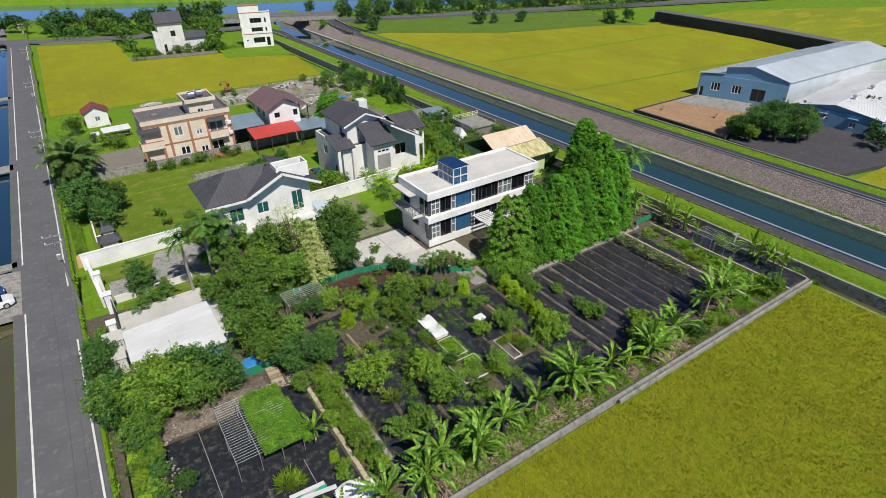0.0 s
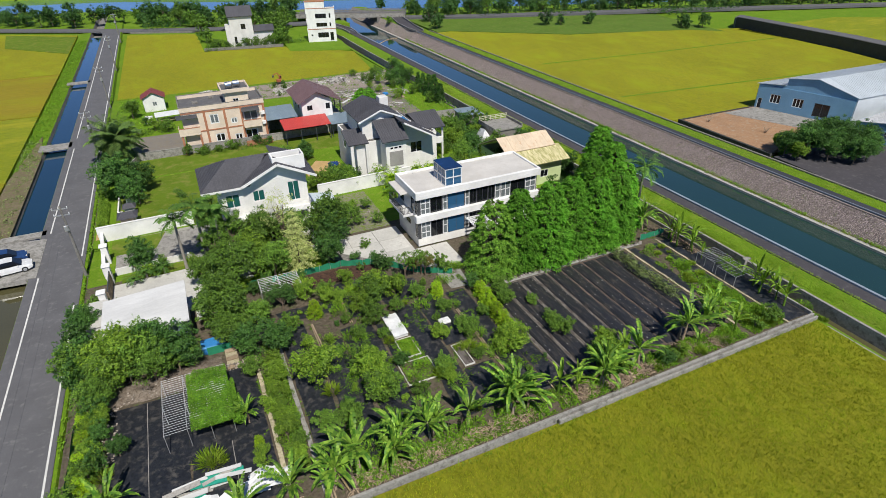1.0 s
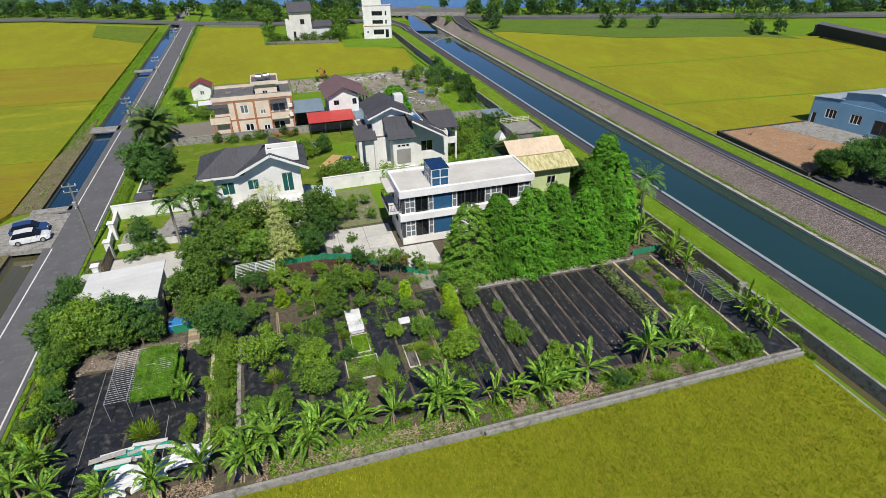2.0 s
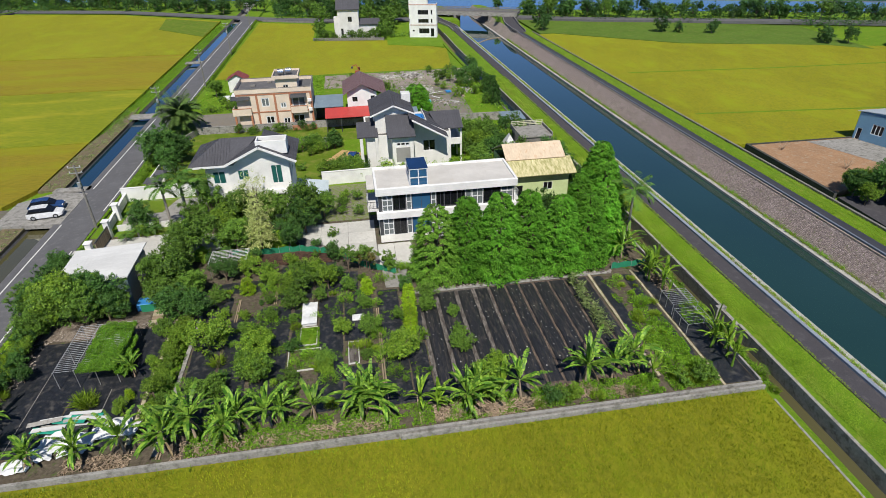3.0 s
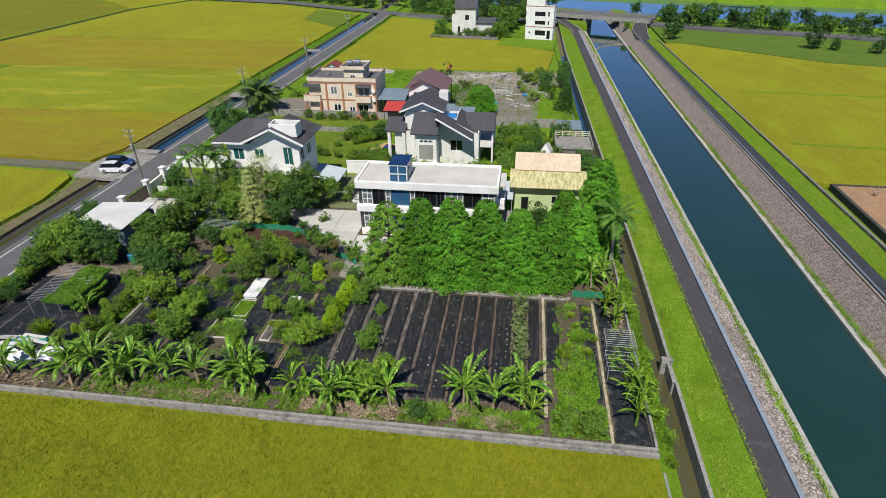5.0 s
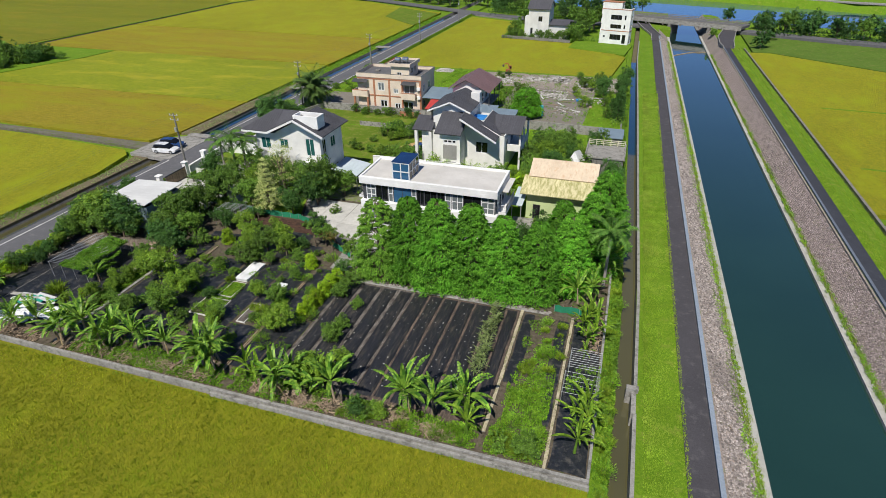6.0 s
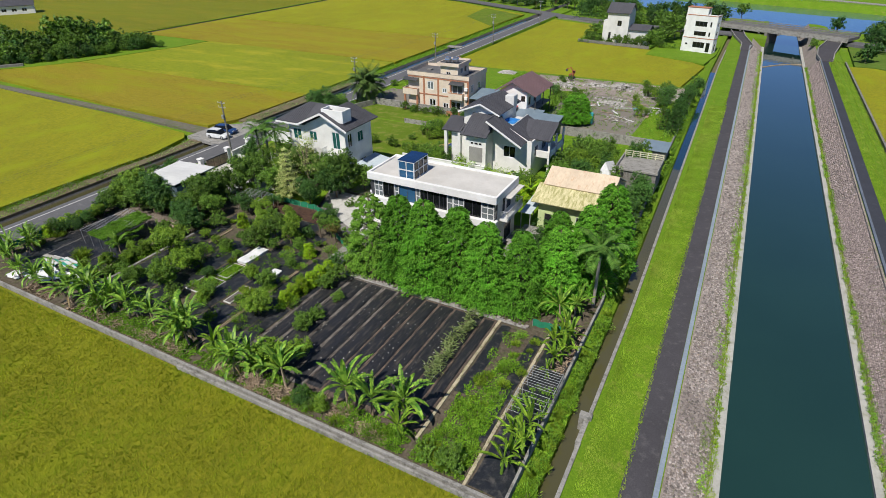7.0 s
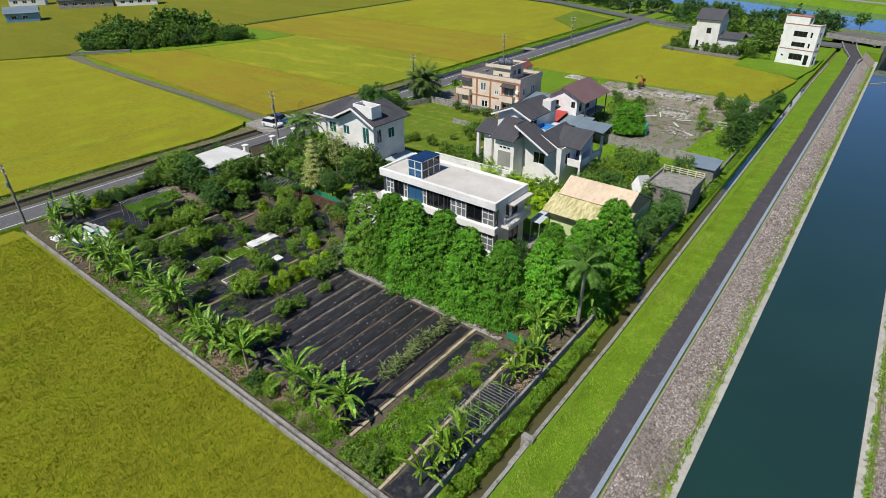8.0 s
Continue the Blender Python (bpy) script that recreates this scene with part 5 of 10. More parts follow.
for x0, x1, y0, y1 in ((PX0 - 0.9, PX0 + 2.6, PY0 - 1.0, PY0 + 1.5), (PX1 - 4.1, PX1 - 1.0, PY0 - 1.1, PY0)):
    bal = part("balcony", Geo().box(x0, y0, 3.3, x1, y1, 3.6, 0.02).box(x0, y0, 3.6, x1, y0 + 0.15, 4.6, 0.02).box(x0, y0 + 0.15, 3.6, x0 + 0.15, y1, 4.6, 0.02).box(x1 - 0.15, y0 + 0.15, 3.6, x1, y1, 4.6, 0.02), M["pink"], pink)
    part("balcony_rail", Geo().box(x0 - 0.02, y0 - 0.02, 4.6, x1 + 0.02, y0 + 0.17, 4.7), M["brick"], bal)
    part("awning", Geo().slab([(x0, y0, 6.3), (x1, y0, 6.3), (x1, y0 + 1.2, 6.8), (x0, y0 + 1.2, 6.8)], 0.05), M["dark_trim"], pink, "dark sloping awning")
g = Geo()
for x in (PX0 - 0.7, PX0 + 2.3):
    g.box(x, PY0 - 0.9, 0, x + 0.35, PY0 - 0.55, 3.3, 0.02)
part("porch_column", g, M["brick"], pink)
g = Geo()
g.box(PX1 - 4.3, PY0 - 1.6, 0.0, PX1 + 0.4, PY0 - 0.12, 0.35, 0.02).box(PX1 - 4.3, PY0 - 1.6, 0.35, PX1 + 0.4, PY0 - 1.45, 1.0, 0.02)
part("terrace", g, M["brick"], pink, "low brick terrace")
for x, z in ((PX1 - 0.8, 3.4), (PX1 - 0.8, 5.2)):
    part("air_conditioner", Geo().box(x, PY0 - 0.5, z, x + 0.7, PY0 - 0.12, z + 0.6, 0.03), M["white"], pink)
part("shutter", Geo().box(PX0 - 0.1, PY0 + 2.9, 0.1, PX0 - 0.02, PY0 + 6.2, 2.7, 0.01), M["car_blue"], pink, "blue garage shutter")

# ---------------------------------------------------------------- mauve-roofed house with red canopy
mauve = thing("mauve_roofed_house", (-31.5, 84, 0), "small white house with mauve metal gable roof", "house")
g = Geo()
hf = [(1.0, 2.0, 4.6, 5.5), (4.6, 5.4, 4.5, 5.6), (1.0, 2.2, 0.5, 2.5)]
wall(g, (-34.4, 79.8), (-28.6, 79.8), 0, 6.2, 0.2, hf)
wall(g, (-28.6, 79.8), (-28.6, 88.5), 0, 6.2, 0.2, [(1, 2.2, 3.6, 5.2), (4, 5.5, 3.6, 5.2)])
wall(g, (-28.6, 88.5), (-34.4, 88.5), 0, 6.2, 0.2)
wall(g, (-34.4, 88.5), (-34.4, 79.8), 0, 6.2, 0.2, [(2, 3.2, 4.3, 5.5), (5, 6.2, 4.3, 5.5)])
g.add([(-34.4, 79.8, 6.2), (-28.6, 79.8, 6.2), (-31.5, 79.8, 7.9), (-34.4, 80, 6.2), (-28.6, 80, 6.2), (-31.5, 80, 7.9)], [(0, 1, 2), (5, 4, 3), (0, 3, 4, 1), (1, 4, 5, 2), (2, 5, 3, 0)])
part("wall", g, M["white"], mauve)
for (a, b), hs in ((((-34.4, 79.8), (-28.6, 79.8)), hf), (((-28.6, 79.8), (-28.6, 88.5)), [(1, 2.2, 3.6, 5.2), (4, 5.5, 3.6, 5.2)]), (((-34.4, 88.5), (-34.4, 79.8)), [(2, 3.2, 4.3, 5.5), (5, 6.2, 4.3, 5.5)])):
    for u0, u1, z0, z1 in hs:
        window(mauve, a, b, u0, u1, z0, z1, 2, 1, 0.07, "dark_glass", "dark_trim", 0.08)
room(mauve, -34.1, 80.1, -28.9, 88.2, (0.2, 3.2, 6.1))
roof_plane(mauve, (-35.2, 90.0, 6.2), (-35.2, 79.0, 6.2), (-31.5, 79.0, 8.15), (-31.5, 90.0, 8.15), "roof_mauve", 0.08, 0.45, 0.04)
roof_plane(mauve, (-26.6, 79.0, 5.9), (-26.6, 90.0, 5.9), (-31.5, 90.0, 8.15), (-31.5, 79.0, 8.15), "roof_mauve", 0.08, 0.45, 0.04)
g = Geo()
for y in (80, 84.5, 89):
    g.box(-27.0, y - 0.08, 0, -26.84, y + 0.08, 5.85)
part("post", g, M["dark_trim"], mauve)
part("balcony", Geo().box(-28.6, 80, 2.9, -26.8, 89, 3.1), M["concrete"], mauve)
red = thing("red_canopy", (-34.5, 77.5, 0), "open shelter with red corrugated sheet roof", "shelter")
roof_plane(red, (-38.9, 75.4, 2.9), (-30.2, 75.4, 2.9), (-30.2, 79.6, 3.7), (-38.9, 79.6, 3.7), "red_metal", 0.06, 0.3, 0.03)
g = Geo()
for x in (-38.7, -35.9, -33.1, -30.4):
    g.box(x - 0.06, 75.5, 0, x + 0.06, 75.62, 2.85)
part("post", g, M["dark_trim"], red)
part("back_wall", Geo().box(-38.8, 79.4, 0, -30.3, 79.55, 3.55), M["dark_trim"], red)
for x0, x1, y0, y1, z0, z1 in ((-41.1, -35.3, 80.0, 86.0, 3.75, 4.6), (-30.0, -25.0, 75.8, 80.5, 2.6, 3.2), (-26.4, -20.8, 74.5, 79.0, 2.5, 3.1)):
    lt = thing("metal_shelter", ((x0 + x1) / 2, (y0 + y1) / 2, 0), "open shelter with blue-grey metal sheet roof", "shelter", "metal shelters")
    roof_plane(lt, (x0, y0, z0), (x1, y0, z0), (x1, y1, z1), (x0, y1, z1), "blue_metal", 0.06, 0.4, 0.03)
    g = Geo()
    for x in (x0 + 0.15, x1 - 0.15):
        g.box(x - 0.05, y0 + 0.1, 0, x + 0.05, y0 + 0.2, z0 - 0.05).box(x - 0.05, y1 - 0.3, 0, x + 0.05, y1 - 0.2, z1 - 0.1)
    part("post", g, M["dark_trim"], lt)
    part("wall_panel", Geo().box(x0 + 0.2, y1 - 0.5, 0, x1 - 0.2, y1 - 0.42, z1 - 0.25), M["old_concrete"], lt)

# ---------------------------------------------------------------- cream-roofed shed house, platform, low blue roof
cream = thing("cream_roofed_shed", (-7.3, 44, 0), "lime-green walled shed with moss-stained cream gable roof", "shed")
g = Geo()
wall(g, (-12.0, 40.0), (-3.2, 40.0), 0, 4.0, 0.2, [(0.9, 1.9, 0.0, 2.1), (5.0, 6.4, 1.2, 2.4)])
wall(g, (-3.2, 40.0), (-3.2, 50.0), 0, 4.0, 0.2)
wall(g, (-3.2, 50.0), (-12.0, 50.0), 0, 4.0, 0.2)
wall(g, (-12.0, 50.0), (-12.0, 40.0), 0, 4.0, 0.2)
part("wall", g, M["lime"], cream)
window(cream, (-12.0, 40.0), (-3.2, 40.0), 0.9, 1.9, 0.0, 2.1, 1, 1, 0.06, "dark_glass", "dark_trim", 0.08, "door")
window(cream, (-12.0, 40.0), (-3.2, 40.0), 5.0, 6.4, 1.2, 2.4, 2, 1, 0.06, "dark_glass", "white_trim", 0.07)
roof_plane(cream, (-12.8, 39.0, 3.95), (-2.4, 39.0, 3.95), (-2.4, 42.4, 5.25), (-12.8, 42.4, 5.25), "moss_roof", 0.12, 0.9, 0.02, "lower_roof_slope", "lower roof slope with dark moss stains")
roof_plane(cream, (-12.2, 42.0, 5.3), (-3.2, 42.0, 5.3), (-3.2, 45.0, 6.75), (-12.2, 45.0, 6.75), "cream_roof", 0.12, 0.9, 0.02)
roof_plane(cream, (-3.2, 50.8, 3.95), (-12.2, 50.8, 3.95), (-12.2, 45.0, 6.75), (-3.2, 45.0, 6.75), "cream_roof", 0.12, 0.9, 0.02)
g = Geo()
g.add([(-3.2, 40, 4.0), (-3.2, 50, 4.0), (-3.2, 45, 6.4), (-3.35, 40, 4.0), (-3.35, 50, 4.0), (-3.35, 45, 6.4)], [(0, 1, 2), (5, 4, 3), (0, 3, 4, 1), (1, 4, 5, 2), (2, 5, 3, 0)])
part("gable", g, M["timber"], cream, "brown boarded gable end")
low = thing("connecting_roof", (-13, 40, 0), "grey metal lean-to roof between house and shed", "roof")
roof_plane(low, (-13.7, 37.8, 2.7), (-12.2, 37.8, 2.7), (-12.2, 43.0, 3.1), (-13.7, 43.0, 3.1), "pale_metal", 0.05, 0.35, 0.03)
part("post", Geo().box(-13.6, 37.9, 0, -13.5, 38.0, 2.65).box(-13.6, 42.8, 0, -13.5, 42.9, 3.0).box(-12.4, 37.9, 0, -12.3, 38.0, 2.65), M["steel"], low)
plat = thing("concrete_platform", (-3, 59.5, 0), "flat concrete roof platform with pale yellow railing", "platform")
part("slab", Geo().box(-6.0, 56.6, 3.1, 0.0, 62.2, 3.4, 0.03), M["concrete"], plat)
part("wall", Geo().box(-5.8, 56.8, 0, -0.2, 57.0, 3.1).box(-5.8, 61.8, 0, -0.2, 62.0, 3.1).box(-5.8, 57.0, 0, -5.6, 61.8, 3.1).box(-0.4, 57.0, 0, -0.2, 61.8, 3.1), M["old_concrete"], plat)
for x in (-6.0, -0.2):
    part("side_parapet", Geo().box(x, 56.6, 3.4, x + 0.2, 62.2, 3.9, 0.02), M["concrete"], plat)
g = Geo()
for z in (3.7, 4.0, 4.3):
    g.beam((-5.8, 62.1, z), (-0.2, 62.1, z), 0.07, 0.09)
for i in range(6):
    x = -5.8 + i * 1.12
    g.box(x - 0.06, 62.04, 3.4, x + 0.06, 62.16, 4.4)
part("railing", g, surf("pale_yellow_paint", (0.62, 0.60, 0.42), (0.72, 0.70, 0.5), 8, 1, 0.6, 0.1), plat)
blue = thing("low_blue_shed", (-2.8, 72.5, 0), "low shed with flat grey-blue roof", "shed")
part("wall", Geo().box(-4.8, 70.6, 0, -0.8, 74.5, 1.9), M["old_concrete"], blue)
part("roof", Geo().slab([(-5.0, 70.3, 2.0), (-0.6, 70.3, 2.0), (-0.6, 74.8, 2.25), (-5.0, 74.8, 2.25)], 0.12), M["blue_metal"], blue)

# ---------------------------------------------------------------- gate shed, hut
shed = thing("gate_shed", (-62.3, 25.7, 0), "single-storey shed with grey-white sheet roof", "shed")
part("wall", (lambda q: (wall(q, (-65.8, 22.4), (-58.8, 22.4), 0, 3.3, 0.15), wall(q, (-58.8, 22.4), (-58.8, 28.7), 0, 3.3, 0.15, [(2.5, 3.6, 0.0, 2.2)]), wall(q, (-58.8, 28.7), (-65.8, 28.7), 0, 3.3, 0.15), wall(q, (-65.8, 28.7), (-65.8, 22.4), 0, 3.3, 0.15)) and q)(Geo()), M["blue_metal"], shed)
window(shed, (-58.8, 22.4), (-58.8, 28.7), 2.5, 3.6, 0.0, 2.2, 1, 1, 0.05, "dark_glass", "dark_trim", 0.07, "door")
roof_plane(shed, (-66.2, 22.0, 3.45), (-58.5, 22.0, 3.85), (-58.5, 29.2, 4.0), (-66.2, 29.2, 3.6), "shed_roof", 0.1, 0.5, 0.006)
hut_at = Vector((-0.4, 4.6, 0))
hut = thing("white_hut", (-59.8, 107.5, 0), "small white hut with maroon gable roof", "hut")
part("wall", (lambda q: (wall(q, (-62.0, 105.6), (-57.8, 105.6), 0, 3.0, 0.15, [(1.8, 2.7, 1.2, 2.1)]), wall(q, (-57.8, 105.6), (-57.8, 109.4), 0, 3.0, 0.15), wall(q, (-57.8, 109.4), (-62.0, 109.4), 0, 3.0, 0.15), wall(q, (-62.0, 109.4), (-62.0, 105.6), 0, 3.0, 0.15),
                           q.add([(-62, 105.6, 3.0), (-57.8, 105.6, 3.0), (-59.9, 105.6, 4.1), (-62, 105.75, 3.0), (-57.8, 105.75, 3.0), (-59.9, 105.75, 4.1)], [(0, 1, 2), (5, 4, 3), (0, 3, 4, 1), (1, 4, 5, 2), (2, 5, 3, 0)])) and q)(Geo()), M["white"], hut)
window(hut, (-62.0, 105.6), (-57.8, 105.6), 1.8, 2.7, 1.2, 2.1, 2, 1, 0.05, "glass", "white_trim", 0.07)
hr = surf("maroon_sheet", (0.20, 0.05, 0.05), (0.28, 0.08, 0.075), 6, 0.6, 0.5, 0.1)
M["roof_maroon"] = hr
roof_plane(hut, (-62.4, 109.7, 2.9), (-62.4, 105.2, 2.9), (-59.9, 105.2, 4.25), (-59.9, 109.7, 4.25), "roof_maroon", 0.07, 0.4, 0.03)
roof_plane(hut, (-57.4, 105.2, 2.9), (-57.4, 109.7, 2.9), (-59.9, 109.7, 4.25), (-59.9, 105.2, 4.25), "roof_maroon", 0.07, 0.4, 0.03)
hut.location = Vector(hut.location) + hut_at

stand = thing("covered_stand", (-58.2, 101.6, 0), "low stand roofed with white sheet beside the hut", "shelter")
part("roof", Geo().slab([(-60.4, 99.9, 1.55), (-55.5, 99.6, 1.7), (-55.6, 102.6, 1.85), (-60.5, 102.9, 1.7)], 0.06), M["white_sheet"], stand)
part("bench", Geo().box(-60.2, 100.4, 0.5, -55.8, 102.2, 0.62), M["timber"], stand)
for x in (-60.2, -58.0, -55.8):
    for y in (100.2, 102.4):
        part("post", Geo().box(x - 0.05, y - 0.05, 0, x + 0.05, y + 0.05, 1.6), M["steel"], stand)
solid("white_crate", Geo().box(-62.4, 101.0, 0.0, -60.9, 102.6, 1.3, 0.08), M["white_sheet"], "white plastic crate beside the stand", "crate")

# ---------------------------------------------------------------- white tower house and grey house by the bridge
tw = thing("white_tower_house", (0, 0, 0), "white four-storey house with flat roof and red bands", "house")
TL, TD, TH = 9.3, 3.0, 10.3
hf = [(3.3, 6.8, 1.3, 2.9), (7.3, 8.4, 0.3, 2.9), (1.1, 1.7, 1.9, 2.4), (3.1, 6.6, 4.7, 5.9), (7.4, 7.9, 4.7, 5.9), (3.0, 6.5, 7.3, 8.7), (7.4, 7.9, 7.3, 8.7)]
he = [(1.0, 2.2, 0.4, 2.6), (1.0, 2.0, 4.8, 6.0), (1.0, 2.0, 7.4, 8.6)]
g = Geo()
wall(g, (0, 0), (TL, 0), 0, TH, 0.25, hf)
wall(g, (TL, 0), (TL, TD), 0, TH, 0.25, he)
wall(g, (TL, TD), (0, TD), 0, TH, 0.25)
wall(g, (0, TD), (0, 0), 0, TH, 0.25, [(2, 3.2, 4.6, 6.0), (2, 3.2, 7.4, 8.8)])
part("wall", g, M["white"], tw)
for (a, b), hs in ((((0, 0), (TL, 0)), hf), (((TL, 0), (TL, TD)), he), (((0, TD), (0, 0)), [(2, 3.2, 4.6, 6.0), (2, 3.2, 7.4, 8.8)])):
    for u0, u1, z0, z1 in hs:
        window(tw, a, b, u0, u1, z0, z1, 3 if u1 - u0 > 3 else 1, 1, 0.1, "dark_glass", "dark_trim", 0.08)
room(tw, 0.3, 0.3, TL - 0.3, TD - 0.3, (0.3, 3.6, 6.8, TH - 0.1))
g = Geo()
for z in (3.9, TH - 0.05):
    g.box(-0.06, -0.06, z, TL + 0.06, -0.005, z + 0.2).box(TL + 0.005, 0.0, z, TL + 0.06, TD, z + 0.2)
g.box(-0.06, -0.06, 12.3, 6.3, -0.005, 12.5).box(6.25, 0.0, 12.3, 6.3, TD - 1, 12.5)
part("red_band", g, M["brick"], tw)
g = Geo()
wall(g, (0, 0), (6.2, 0), TH, 12.4, 0.2)
wall(g, (6.2, 0), (6.2, TD - 0.6), TH, 12.4, 0.2, [(0.4, 1.9, TH + 0.3, 12.0)])
wall(g, (6.2, TD - 0.6), (0, TD - 0.6), TH, 12.4, 0.2)
wall(g, (0, TD - 0.6), (0, 0), TH, 12.4, 0.2)
part("roof_room", g, M["white"], tw)
part("roof_room_cover", Geo().box(-0.1, -0.1, 12.4, 6.3, TD - 0.5, 12.52), M["brick"], tw, "brick-red flat roof")
part("roof_parapet", Geo().box(6.4, 0, TH, TL, 0.2, TH + 0.35).box(TL - 0.2, 0.2, TH, TL, TD, TH + 0.35), M["white"], tw)
tw.matrix_basis = pose(-12.0, 170.6, 0, 0, 0, -15)
gh = thing("grey_house", (-34, 198, 0), "pale grey two-storey house with dark gable roof", "house")
hf = [(1.0, 1.9, 1.0, 3.0), (4.0, 5.6, 4.8, 6.2)]
g = Geo()
wall(g, (-36.5, 194.5), (-28.2, 194.5), 0, 8.3, 0.25, hf)
wall(g, (-28.2, 194.5), (-28.2, 202.5), 0, 8.3, 0.25, [(2, 4, 1, 2.8)])
wall(g, (-28.2, 202.5), (-36.5, 202.5), 0, 8.3, 0.25)
wall(g, (-36.5, 202.5), (-36.5, 194.5), 0, 8.3, 0.25)
part("wall", g, M["grey_wall"], gh)
for (a, b), hs in ((((-36.5, 194.5), (-28.2, 194.5)), hf), (((-28.2, 194.5), (-28.2, 202.5)), [(2, 4, 1, 2.8)])):
    for u0, u1, z0, z1 in hs:
        window(gh, a, b, u0, u1, z0, z1, 2, 1, 0.1, "dark_glass", "dark_trim", 0.1)
roof_plane(gh, (-37, 193.8, 8.2), (-27.7, 193.8, 8.2), (-27.7, 198.5, 10.5), (-37, 198.5, 10.5), "roof_dark", 0.2, 0.6, 0.06)
roof_plane(gh, (-27.7, 203.2, 8.2), (-37, 203.2, 8.2), (-37, 198.5, 10.5), (-27.7, 198.5, 10.5), "roof_dark", 0.2, 0.6, 0.06)
part("wing", Geo().box(-28.2, 196, 0, -20.8, 202, 3.8), M["grey_wall"], gh)
g = Geo()
g.add([(-36.5, 194.5, 8.25), (-36.5, 202.5, 8.25), (-36.5, 198.5, 10.4), (-36.3, 194.5, 8.25), (-36.3, 202.5, 8.25), (-36.3, 198.5, 10.4)], [(0, 1, 2), (5, 4, 3), (0, 3, 4, 1), (1, 4, 5, 2), (2, 5, 3, 0)])
g.add([(-28.4, 194.5, 8.25), (-28.4, 202.5, 8.25), (-28.4, 198.5, 10.4), (-28.2, 194.5, 8.25), (-28.2, 202.5, 8.25), (-28.2, 198.5, 10.4)], [(0, 1, 2), (5, 4, 3), (0, 3, 4, 1), (1, 4, 5, 2), (2, 5, 3, 0)])
part("gable", g, M["grey_wall"], gh)
part("annex", Geo().box(-38.2, 195.5, 0, -36.45, 199.0, 6.0, 0.03), M["grey_wall"], gh)
roof_plane(gh, (-28.2, 195.4, 3.9), (-20.3, 195.4, 3.9), (-20.3, 199, 5.2), (-28.2, 199, 5.2), "roof_dark", 0.15, 0.6, 0.05)
roof_plane(gh, (-20.3, 202.6, 3.9), (-28.2, 202.6, 3.9), (-28.2, 199, 5.2), (-20.3, 199, 5.2), "roof_dark", 0.15, 0.6, 0.05)
gh.matrix_basis = pose(-33.6, 175.6, 0, 0, 0, -4) @ Matrix.Diagonal((0.84, 0.84, 1.15, 1))

# ---------------------------------------------------------------- factories on the far bank
fac = thing("factory_hall", (75, 45, 0), "long steel-blue factory hall with pale metal roof", "factory")


def fq(u, v):
    """The hall's own axes: u along its west wall to the south, v along its ridge."""
    return (55.9 + u * 0.287 + v * 0.999, 53.0 - u * 0.958 - v * 0.03)


def fw(u, v):
    """The workshop's own axes."""
    return (56.3 + u * 0.12 + v * 0.984, 32.0 - u * 0.99 + v * 0.10)


FL, FD = 17.7, 47.0
g = Geo()
hf = [(2.6, 4.6, 1.6, 3.4), (7.0, 9.0, 1.6, 3.4), (11.0, 13.8, 0.6, 3.2), (0.3, 1.2, 0.0, 2.2)]
a, b = fq(0, 0), fq(FL, 0)
wall(g, a, b, -0.4, 4.9, -0.2, hf)
wall(g, fq(FL, FD), fq(0, FD), -0.4, 4.9, -0.2)
wall(g, fq(0, FD), a, -0.4, 4.9, -0.2)
for v in (0.0, FD):
    g.add([(*fq(0, v), 4.9), (*fq(FL, v), 4.9), (*fq(FL, v), 5.55), (*fq(10.7, v), 7.6), (*fq(5.1, v), 6.9), (*fq(5.1, v), 5.6), (*fq(0, v), 5.1)]
          + [(*fq(0, v + 0.2), 4.9), (*fq(FL, v + 0.2), 4.9), (*fq(FL, v + 0.2), 5.55), (*fq(10.7, v + 0.2), 7.6), (*fq(5.1, v + 0.2), 6.9), (*fq(5.1, v + 0.2), 5.6), (*fq(0, v + 0.2), 5.1)],
          [tuple(range(7)), tuple(reversed(range(7, 14)))] + [(i, (i + 1) % 7, (i + 1) % 7 + 7, i + 7) for i in range(7)])
part("wall", g, M["steel_blue"], fac)
g = Geo()
wall(g, b, fq(FL, FD), -0.4, 5.5, -0.2)
south = part("south_wall", g, M["pale_panel"], fac, "pale panelled long wall")
for k in range(1, 6):
    x, y = fq(FL + 0.06, FD * k / 6)
    part("panel_joint", Geo().box(x - 0.05, y - 0.06, -0.3, x + 0.05, y + 0.02, 5.45), M["steel"], south)
for u0, u1, z0, z1 in hf:
    window(fac, a, b, u0, u1, z0, z1, 1 if u1 - u0 < 1 else 3 if u0 < 10 else 2, 1, -0.1, "dark_glass", "white_trim" if u0 < 10 else "dark_trim", 0.12)
roof_plane(fac, (*fq(FL + 0.5, -0.4), 5.5), (*fq(FL + 0.5, FD), 5.5), (*fq(10.7, FD), 7.75), (*fq(10.7, -0.4), 7.75), "bright_metal", 0.1, 0.55, 0.03)
roof_plane(fac, (*fq(5.1, FD), 7.0), (*fq(5.1, -0.4), 7.0), (*fq(10.7, -0.4), 7.75), (*fq(10.7, FD), 7.75), "bright_metal", 0.1, 0.55, 0.03)
roof_plane(fac, (*fq(-0.4, FD), 5.1), (*fq(-0.4, -0.4), 5.1), (*fq(5.1, -0.4), 5.65), (*fq(5.1, FD), 5.65), "bright_metal", 0.1, 0.55, 0.03)
fac2 = thing("low_factory", (75, 20, 0), "low steel-blue workshop with white sheet roof", "factory")
g = Geo()
a, b = fw(0, 0), fw(15.2, 0)
